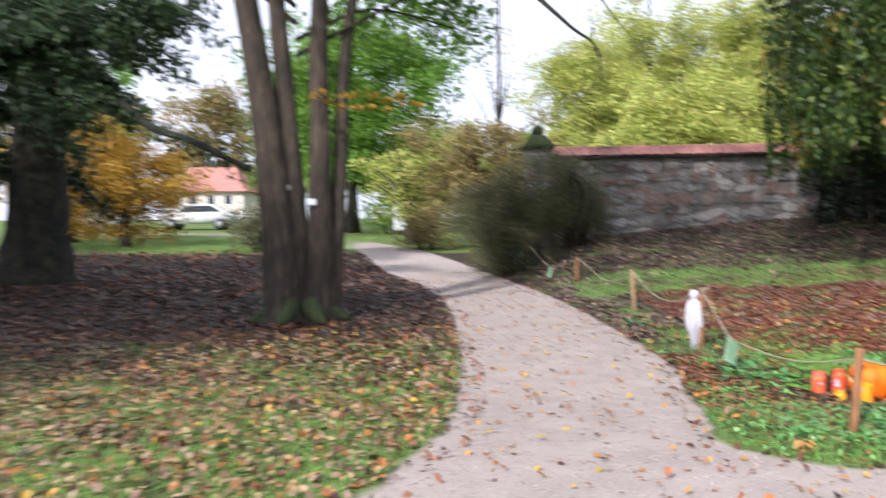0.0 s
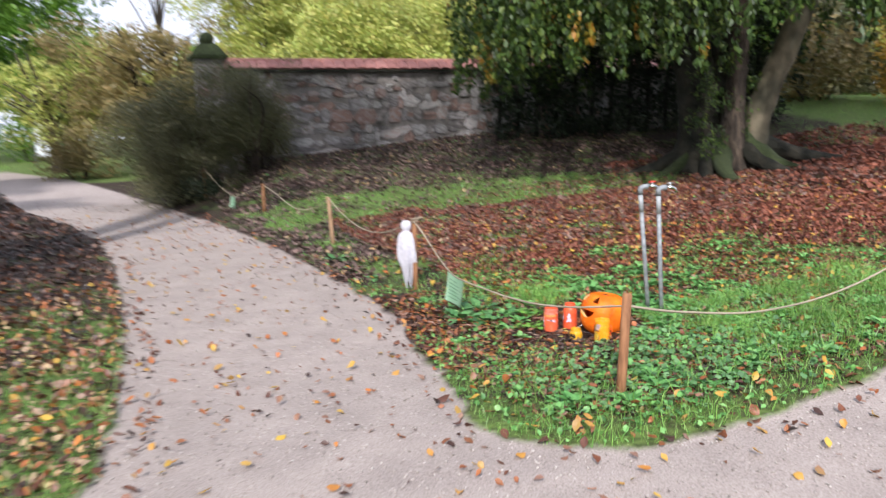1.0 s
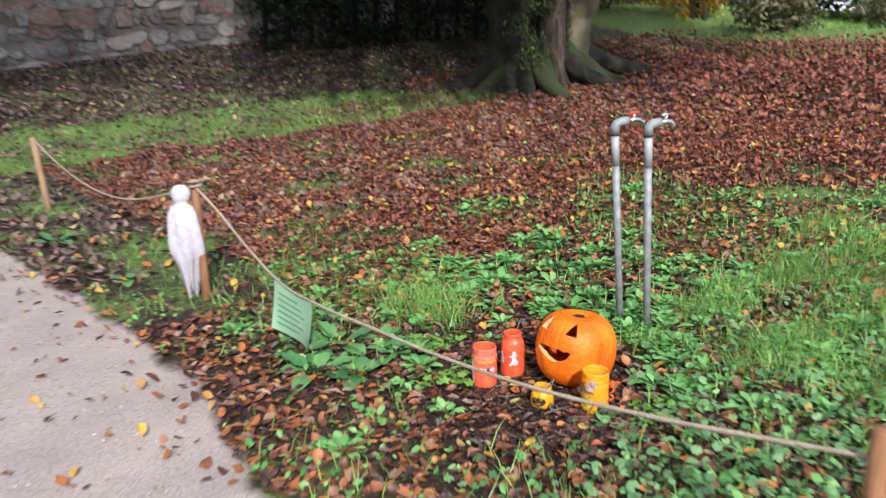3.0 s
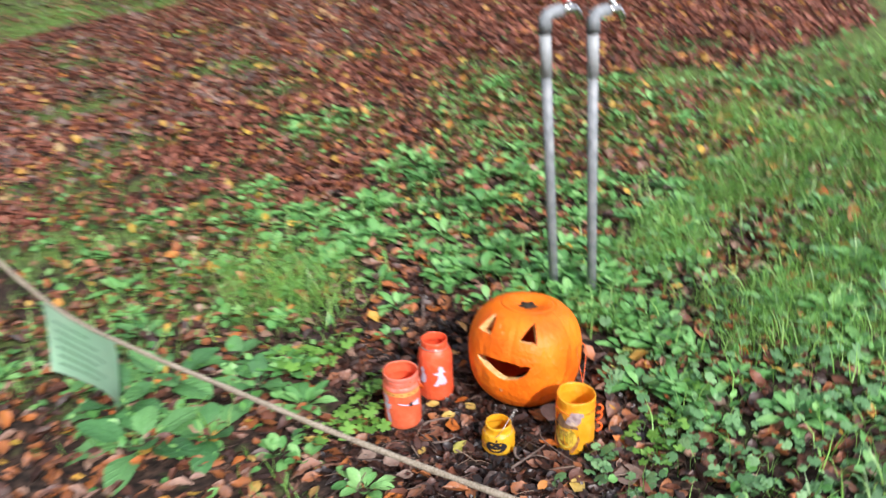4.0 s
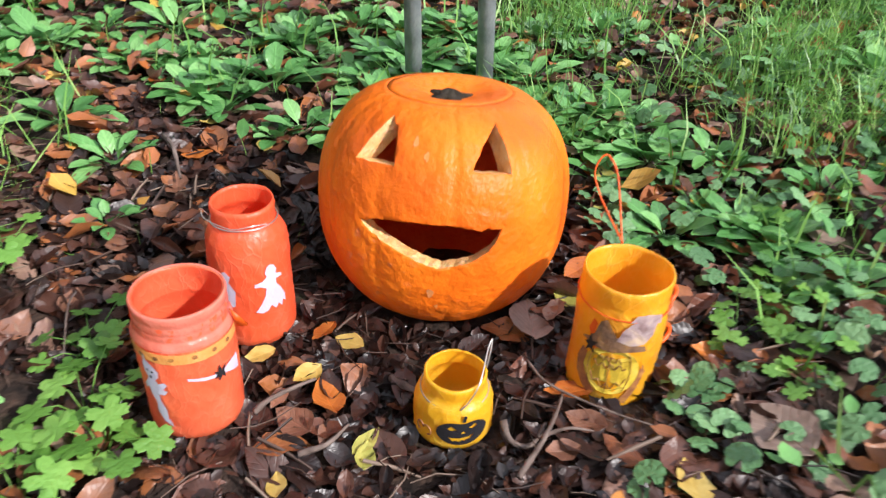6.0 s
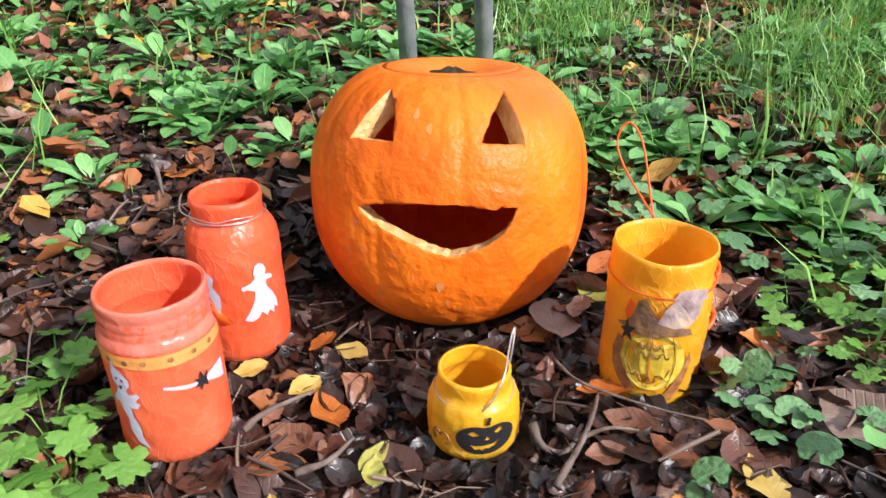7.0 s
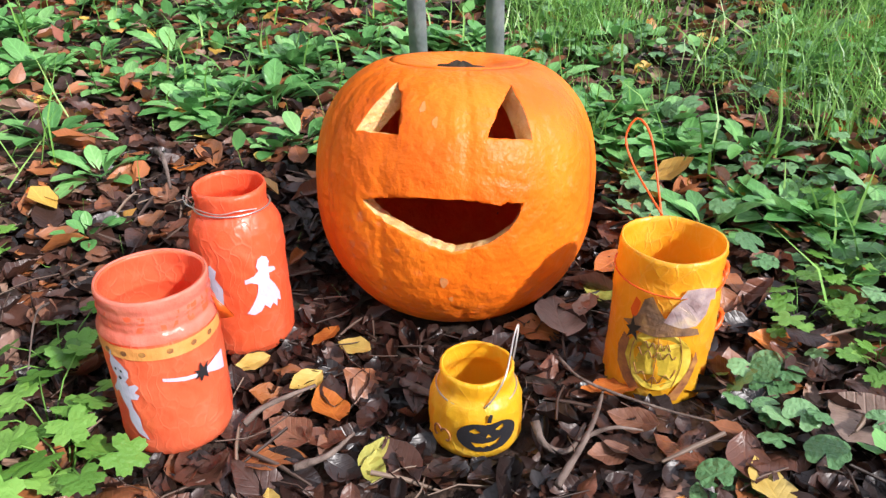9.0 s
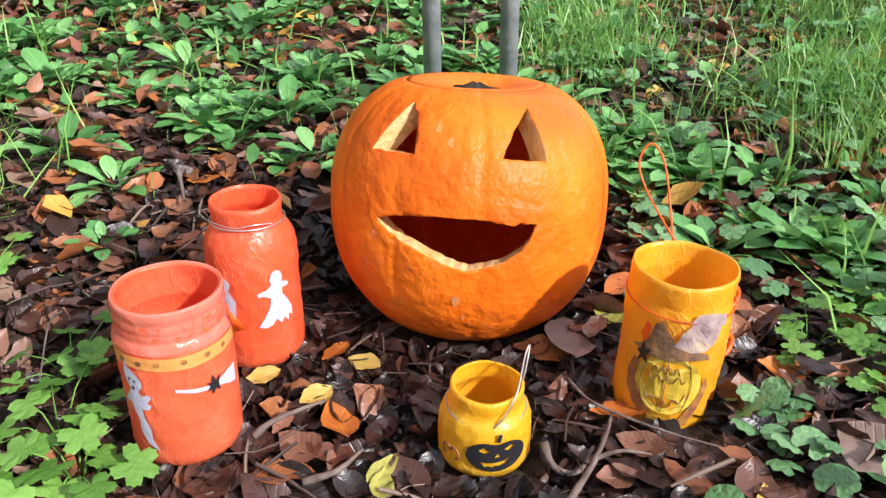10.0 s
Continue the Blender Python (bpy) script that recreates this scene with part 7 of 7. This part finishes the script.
twig([(2.835, 5.385, 0.02), (2.875, 5.365, 0.026), (2.915, 5.352, 0.024), (2.95, 5.345, 0.02)], 0.0035, "forked pale twig on wet leaves")
twig([(2.885, 5.362, 0.025), (2.893, 5.34, 0.028), (2.897, 5.315, 0.022)], 0.0025)
twig([(2.99, 5.385, 0.022), (2.955, 5.36, 0.024), (2.925, 5.30, 0.022), (2.905, 5.24, 0.02)], 0.002, "long thin bent stem by a jar")
twig([(2.895, 5.405, 0.03), (2.880, 5.395, 0.018), (2.882, 5.375, 0.012), (2.905, 5.362, 0.02)], 0.0042, "curled brown dead stalk")
twig([(2.835, 5.60, 0.02), (2.85, 5.575, 0.022), (2.88, 5.56, 0.02)], 0.004)
twig([(2.88, 5.66, 0.02), (2.90, 5.645, 0.025), (2.935, 5.61, 0.022)], 0.004, "flat piece of dry bark-like stalk")
twig([(3.02, 5.93, 0.02), (2.96, 5.90, 0.05), (2.91, 5.885, 0.02)], 0.0015)
twig([(3.38, 5.98, 0.02), (3.31, 5.93, 0.045), (3.26, 5.90, 0.03)], 0.005)
twig([(2.95, 5.53, 0.02), (2.93, 5.50, 0.025), (2.93, 5.47, 0.02)], 0.005)


# ---- litter, grass and small herbs ----
def strew(name, n, region, keep, templates, size, mat, label, category, tilt=0.35, lift=(0.002, 0.02), smooth=False, sink=0.0):
    x0, x1, y0, y1 = region
    x, y = rng.uniform(x0, x1, n), rng.uniform(y0, y1, n)
    k = rng.random(n) < keep(x, y)
    x, y = x[k], y[k]
    m = len(x)
    z = land(x, y) + rng.uniform(*lift, m) - sink
    rot = turns(rng.random(m) * 6.283, rng.normal(0, tilt, m), rng.normal(0, tilt, m))
    s = rng.uniform(*size, m)
    v, f, own = spread(templates, np.stack([x, y, z], -1), rot, s)
    ob = fast(name, v, f, mat, smooth=smooth)
    keep_leaf_shape(ob, own)
    return tagged(ob, label, category, kind="stuff")


def near_stuff(x, y):
    """True under the pumpkin and the jars."""
    a = (x - 3.155) ** 2 + (y - 5.505) ** 2 < 0.115 ** 2
    for jx, jy in ((2.886, 5.722), (3.028, 5.709), (2.910, 5.457), (2.998, 5.295)):
        a |= (x - jx) ** 2 + (y - jy) ** 2 < 0.049 ** 2
    return a


def clear_front(x, y):
    """0 just before the small jar, whose picture stands free of leaves."""
    return np.where((x - 2.853) ** 2 + (y - 5.462) ** 2 < 0.055 ** 2, 0.0, 1.0)


def k_patch(x, y):
    return np.where(inside(PATCH_POLY, x + 0.1 * wavy(x, y, 5), y + 0.1 * wavy(y, x, 5)) & ~near_stuff(x, y), 1.0, 0.0)


def k_green(x, y):
    return np.where(inside(PATH_POLY, x, y) | near_stuff(x, y), 0.0, turf(x, y))


def k_litter(x, y):
    return np.where(inside(PATH_POLY, x, y) | near_stuff(x, y), 0.02, 1.15 - turf(x, y))


def k_path(x, y):
    return np.where(inside(PATH_POLY, x, y), 1.0, 0.0)


def k_edge(x, y):
    """Near the gravel's border."""
    e = np.zeros_like(x)
    for dx, dy in ((0.22, 0), (-0.22, 0), (0, 0.22), (0, -0.22)):
        e += inside(PATH_POLY, x + dx, y + dy)
    return np.where((e > 0) & (e < 4), 1.0, 0.0)


strew("wet_leaf_litter", 4200, (2.45, 3.6, 5.1, 6.3), k_patch, RICH, (0.022, 0.060), M_WETSHADE, "dark wet trampled leaf litter", "leaf litter", 0.22, (-0.002, 0.012), smooth=True)
strew("leaf_crumbs", 8000, (2.45, 3.6, 5.1, 6.3), k_patch, FALLEN_SMALL, (0.007, 0.024), M_WETSHADE, "dark crumbs of rotten leaves", "leaf litter", 0.6, (-0.002, 0.014))
strew("dry_leaf_litter", 1500, (2.45, 3.6, 4.95, 6.3), lambda x, y: k_patch(x, y) * np.clip(0.10 + 0.6 * ((x - 2.98) / 0.28) ** 2 + 0.8 * ((y - 5.50) / 0.3) ** 2, 0, 1) * np.clip((np.hypot(x - 3.155, y - 5.505) - 0.12) / 0.14, 0.05, 1) * clear_front(x, y), RICH, (0.028, 0.074), M_LITTER, "brown and orange beech leaves on wet soil", "leaf litter", 0.26, (0.002, 0.018), smooth=True)
STALK = [(np.array([(-0.5, -w, 0), (-0.5, w, 0), (-0.5, 0, 1.6 * w), (0, -w + b, 0.02), (0, w + b, 0.02), (0, b, 0.02 + 1.6 * w), (0.5, -w * 0.6, 0), (0.5, w * 0.6, 0), (0.5, 0, w)]),
          np.array([(0, 3, 4), (0, 4, 1), (1, 4, 5), (1, 5, 2), (2, 5, 3), (2, 3, 0), (3, 6, 7), (3, 7, 4), (4, 7, 8), (4, 8, 5), (5, 8, 6), (5, 6, 3)])) for w, b in ((0.022, 0.05), (0.015, -0.09), (0.035, 0.02))]
M_STALK = material("dead stalks and bark bits", ((0.020, 0.013, 0.011), (0.055, 0.032, 0.024), (0.12, 0.075, 0.055), (0.26, 0.19, 0.14)), island=0.9, rough=0.6, bump=0)
strew("dead_stalks", 1500, (2.45, 3.9, 4.95, 6.3), lambda x, y: np.where(inside(PATCH_POLY, x, y), 0.8, 0.35) * ~near_stuff(x, y), STALK, (0.018, 0.065), M_STALK, "dead leaf stalks and bark bits on the soil", "litter", 0.2, (0.006, 0.022))
strew("dry_leaf_litter", 10500, (1.9, 5.6, 4.0, 7.2), lambda x, y: np.where(inside(PATH_POLY, x, y) | near_stuff(x, y), 0, np.where(inside(PATCH_POLY, x, y), 0.05, np.where(y < 4.65, 0.6, 0.95))), RICH, (0.030, 0.062), M_LITTER, "brown beech leaves among green plants", "leaf litter", 0.3, (0.002, 0.024), smooth=True)
strew("russet_leaf_litter", 62000, (3.0, 8.0, 5.0, 12.0), lambda x, y: k_litter(x, y) * np.where(turf(x, y) < 0.4, 1, 0.35) * ((x - 3.1) ** 2 + (y - 5.5) ** 2 > 1.3), FALLEN_SMALL, (0.03, 0.055), M_LITTER_RED, "russet carpet of dry beech leaves", "leaf litter", 0.4, (0.003, 0.03))
strew("russet_leaf_litter", 20000, (8.0, 15.0, 4.5, 12.5), lambda x, y: k_litter(x, y), FALLEN_SMALL, (0.06, 0.10), M_LITTER_RED, "russet carpet of leaves under the beech", "leaf litter", 0.4, (0.003, 0.03))
strew("bank_leaf_litter", 24000, (1.8, 10.0, 8.0, 17.5), lambda x, y: k_litter(x, y) * 0.8, FALLEN_SMALL, (0.05, 0.09), M_BANK, "dull brown leaves on the bank below the wall", "leaf litter", 0.4, (0.003, 0.025))
strew("wood_leaf_litter", 34000, (-9.0, 0.35, 2.0, 17.0), lambda x, y: np.where(inside(PATH_POLY, x, y), 0.0, np.clip(1.5 - y / 9, 0.12, 0.9)), FALLEN_SMALL, (0.04, 0.08), M_LITTER, "brown leaves under the path-side trees", "leaf litter", 0.4, (0.003, 0.03))
# near-black leaves that put the trees' shade into the ground colour
strew("damp_leaf_litter", 30000, (-10.0, 0.0, 6.0, 18.0), lambda x, y: np.where(inside(PATH_POLY, x, y), 0.0, np.clip((y - 5) / 5, 0, 0.9)), FALLEN_SMALL, (0.04, 0.085), M_WETSHADE, "leaves darkened for the shade under the trees", "leaf litter", 0.4, (0.003, 0.03))
strew("wood_leaf_litter", 4000, (-16.0, -1.0, 12.0, 24.0), lambda x, y: np.where(inside(PATH_POLY, x, y), 0.0, 0.9), FALLEN_SMALL, (0.09, 0.16), M_LITTER, "brown leaves in the wood's shade", "leaf litter", 0.4, (0.003, 0.03))
strew("bright_leaf_litter", 3400, (1.9, 6.2, 3.8, 7.6), lambda x, y: np.where(inside(PATH_POLY, x, y) | near_stuff(x, y), 0, clear_front(x, y) * np.where(inside(PATCH_POLY, x, y), 0.1, np.where(y < 4.65, 0.25, 0.8))), RICH, (0.03, 0.058), M_LITTER, "brown and orange leaves lying on green herbs", "leaf litter", 0.3, (0.012, 0.035), smooth=True)
strew("pale_leaf_litter", 9000, (-5.5, 0.4, 1.8, 8.5), lambda x, y: np.where(inside(PATH_POLY, x, y), 0, np.clip(1.3 - 0.11 * y, 0, 0.9)), FALLEN_SMALL, (0.03, 0.06), M_PALELEAF, "pale dry leaves in the short grass", "leaf litter", 0.35, (0.01, 0.04))
strew("pale_leaf_litter", 2500, (2.2, 9.5, 8.0, 17.0), lambda x, y: k_litter(x, y) * 0.6, FALLEN_SMALL, (0.05, 0.09), M_PALELEAF, "pale dry leaves on the bank", "leaf litter", 0.35, (0.01, 0.03))
strew("orange_leaf_litter", 2600, (3.2, 9.0, 5.2, 10.5), lambda x, y: k_litter(x, y) * 0.7, FALLEN_SMALL, (0.04, 0.07), M_STRAY, "orange leaves scattered on the russet carpet", "leaf litter", 0.4, (0.012, 0.035))
strew("stray_leaves", 650, (2.2, 4.2, 4.6, 6.6), lambda x, y: clear_front(x, y) * np.where(near_stuff(x, y), 0.0, np.where(inside(PATCH_POLY, x, y), 0.2, 0.9)), RICH, (0.026, 0.05), M_STRAY, "orange and yellow leaves round the pumpkin", "leaf litter", 0.35, (0.006, 0.03), smooth=True)
strew("stray_leaves", 3800, (-3.0, 6.0, 2.5, 9.0), lambda x, y: np.where(inside(PATH_POLY, x, y) | ((x > 2.2) & (x < 4.2) & (y > 4.6) & (y < 6.6)), 0.0, 0.55), FALLEN, (0.035, 0.065), M_STRAY, "scattered orange and yellow leaves", "leaf litter", 0.35, (0.01, 0.045))
strew("path_leaves", 4200, (-2.0, 5.0, 2.0, 15.0), lambda x, y: k_path(x, y) * 0.45, FALLEN, (0.03, 0.065), M_STRAY, "orange and yellow leaves on the gravel", "leaf litter", 0.22, (0.0, 0.008))
strew("path_leaves", 4200, (-2.0, 5.0, 2.0, 18.0), lambda x, y: k_path(x, y) * 0.5, FALLEN_SMALL, (0.018, 0.05), M_LITTER, "small brown leaf bits on the gravel", "leaf litter", 0.25, (-0.004, 0.006))
strew("edge_leaves", 6000, (-1.5, 4.0, 2.5, 15.0), lambda x, y: k_edge(x, y) * 0.8, FALLEN_SMALL, (0.03, 0.075), M_LITTER, "brown leaves along the gravel's edge", "leaf litter", 0.3, (0.0, 0.015))

PEBBLE = [(np.array([(1, 0, 0), (-1, 0, 0), (0, 1, 0), (0, -1, 0), (0, 0, 0.7), (0, 0, -0.7)]) * 0.5, np.array([(0, 2, 4), (2, 1, 4), (1, 3, 4), (3, 0, 4), (2, 0, 5), (1, 2, 5), (3, 1, 5), (0, 3, 5)]))]
M_PEBBLE = material("gravel stones", ((0.22, 0.19, 0.17), (0.36, 0.32, 0.295), (0.46, 0.42, 0.39)), island=0.9, rough=0.9, bump=0)
strew("gravel_stones", 22000, (-0.6, 3.8, 2.2, 10.0), lambda x, y: k_path(x, y) * np.clip(1.3 - y / 8, 0, 1), PEBBLE, (0.006, 0.017), M_PEBBLE, "loose pale gravel stones on the path", "gravel", 0.5, (-0.014, -0.006))


def lawn(name, n, region, keep, size, label, tilt=0.25, mat=None, blades=BLADES):
    x0, x1, y0, y1 = region
    x, y = rng.uniform(x0, x1, n), rng.uniform(y0, y1, n)
    k = rng.random(n) < keep(x, y)
    x, y = x[k], y[k]
    m = len(x)
    rot = turns(rng.random(m) * 6.283, rng.normal(0, tilt, m), rng.normal(0, tilt, m))
    v, f, _ = spread(blades, np.stack([x, y, land(x, y) - 0.006], -1), rot, rng.uniform(*size, m))
    return tagged(fast(name, v, f, mat or M_GRASS), label, "grass", kind="stuff")


def tuft_zone(x, y):
    a = np.exp(-(((x - 3.24) / 0.16) ** 2 + ((y - 6.42) / 0.28) ** 2))
    b = np.exp(-(((x - 4.4) / 0.75) ** 2 + ((y - 4.85) / 0.5) ** 2))
    c = np.exp(-(((x - 3.4) / 0.5) ** 2 + ((y - 4.35) / 0.35) ** 2)) * 0.6
    d = np.exp(-(((x - 2.2) / 0.25) ** 2 + ((y - 4.6) / 0.5) ** 2)) * 0.7
    e = np.exp(-(((x - 2.9) / 0.4) ** 2 + ((y - 7.3) / 0.5) ** 2)) * 0.6
    return k_green(x, y) * np.clip(a + b + c + d + e + 0.16 + 0.14 * wavy(x, y, 3) + np.where((y < 4.8) & (x > 3.6), 0.2, 0), 0, 1)


lawn("grass", 42000, (1.7, 6.6, 3.7, 8.0), tuft_zone, (0.05, 0.14), "long fresh grass blades among the herbs", 0.22)
lawn("grass", 2600, (2.98, 3.5, 6.1, 6.85), lambda x, y: np.exp(-(((x - 3.22) / 0.17) ** 2 + ((y - 6.45) / 0.25) ** 2)), (0.09, 0.17), "tuft of long bright grass", 0.35, blades=THIN_BLADES)
lawn("grass", 30000, (3.42, 5.3, 4.2, 5.5), lambda x, y: np.clip(0.35 + 0.9 * wavy(x, y, 3.3), 0, 1), (0.06, 0.15), "long thin grass behind the pumpkin", 0.24, blades=THIN_BLADES)
lawn("grass", 26000, (1.6, 6.5, 3.7, 5.0), lambda x, y: k_green(x, y) * np.where((y < 4.15) | (x > 4.2) | (x < 2.0), 0.6, 0.2), (0.035, 0.08), "short grass beside the gravel", 0.3)
lawn("grass", 150, (3.05, 3.5, 5.5, 6.2), lambda x, y: np.where(near_stuff(x, y), 0, 0.35), (0.04, 0.09), "thin grass blades between fallen leaves", 0.5, blades=THIN_BLADES)
lawn("grass", 52000, (2.0, 8.4, 7.8, 13.6), lambda x, y: k_green(x, y) ** 2, (0.05, 0.11), "grass on the bank", 0.3)
lawn("grass", 90000, (-4.5, 0.4, 1.0, 8.0), lambda x, y: k_green(x, y) ** 1.5, (0.04, 0.09), "short grass along the path", 0.35)
lawn("grass", 9000, (6.0, 12.0, 4.5, 10.0), lambda x, y: k_green(x, y) * 0.5, (0.05, 0.1), "thin grass in the litter", 0.35)
lawn("grass", 9000, (-14, -3, 22.5, 32), lambda x, y: np.where(inside(PATH_POLY, x, y), 0, 1.0), (0.10, 0.2), "lawn beyond the trees", 0.3)
lawn("grass", 9000, (12, 26, 6, 16), lambda x, y: np.full(x.shape, 1.0), (0.10, 0.2), "lawn beyond the beech", 0.3)


def ivy_zone(x, y):
    a = np.exp(-(((x - 2.95) / 0.75) ** 2 + ((y - 4.6) / 0.55) ** 2)) + 0.5 * np.exp(-(((x - 3.9) / 0.6) ** 2 + ((y - 5.0) / 0.5) ** 2))
    return k_green(x, y) * np.clip(a * (0.75 + 0.5 * wavy(x, y, 4)), 0, 1)


strew("ground_ivy", 9000, (2.0, 4.9, 3.9, 5.6), ivy_zone, IVY_LEAF, (0.018, 0.038), M_IVY, "carpet of small scalloped ground ivy leaves", "ground ivy", 0.35, (0.012, 0.055), smooth=True)
strew("ground_ivy", 420, (2.84, 3.40, 5.00, 5.32), lambda x, y: np.where(near_stuff(x, y), 0, np.clip(0.1 + 1.2 * wavy(x, y, 9), 0, 0.75)), IVY_LEAF, (0.022, 0.036), M_IVY, "ground ivy sprigs beside a jar", "ground ivy", 0.3, (0.012, 0.04), smooth=True)
HERB = [oval_leaf(0.6, 0.5, 0.25, 3), oval_leaf(0.7, 0.8, 0.2, 3), oval_leaf(0.55, -0.4, 0.3, 3)]
strew("small_herbs", 13000, (1.7, 6.4, 3.7, 8.0), lambda x, y: k_green(x, y) * np.clip(0.62 + 0.5 * wavy(x, y, 2.6), 0, 1) * (1 - 0.75 * np.exp(-(((x - 3.3) / 0.9) ** 2 + ((y - 5.5) / 0.9) ** 2))), HERB, (0.018, 0.042), M_BROAD, "mixed low green herbs", "herbs", 0.5, (0.006, 0.05), smooth=True)
strew("small_herbs", 6000, (4.0, 9.0, 5.0, 9.0), lambda x, y: 0.2 * np.clip(wavy(x, y, 2.2) + 0.2, 0, 1), HERB, (0.02, 0.045), M_BROAD, "green seedlings in the russet litter", "herbs", 0.4, (0.01, 0.05))
strew("small_herbs", 4500, (2.0, 9.0, 8.0, 17.3), lambda x, y: k_green(x, y) * 0.6, HERB, (0.025, 0.05), M_BROAD, "low herbs on the bank", "herbs", 0.45, (0.01, 0.05))
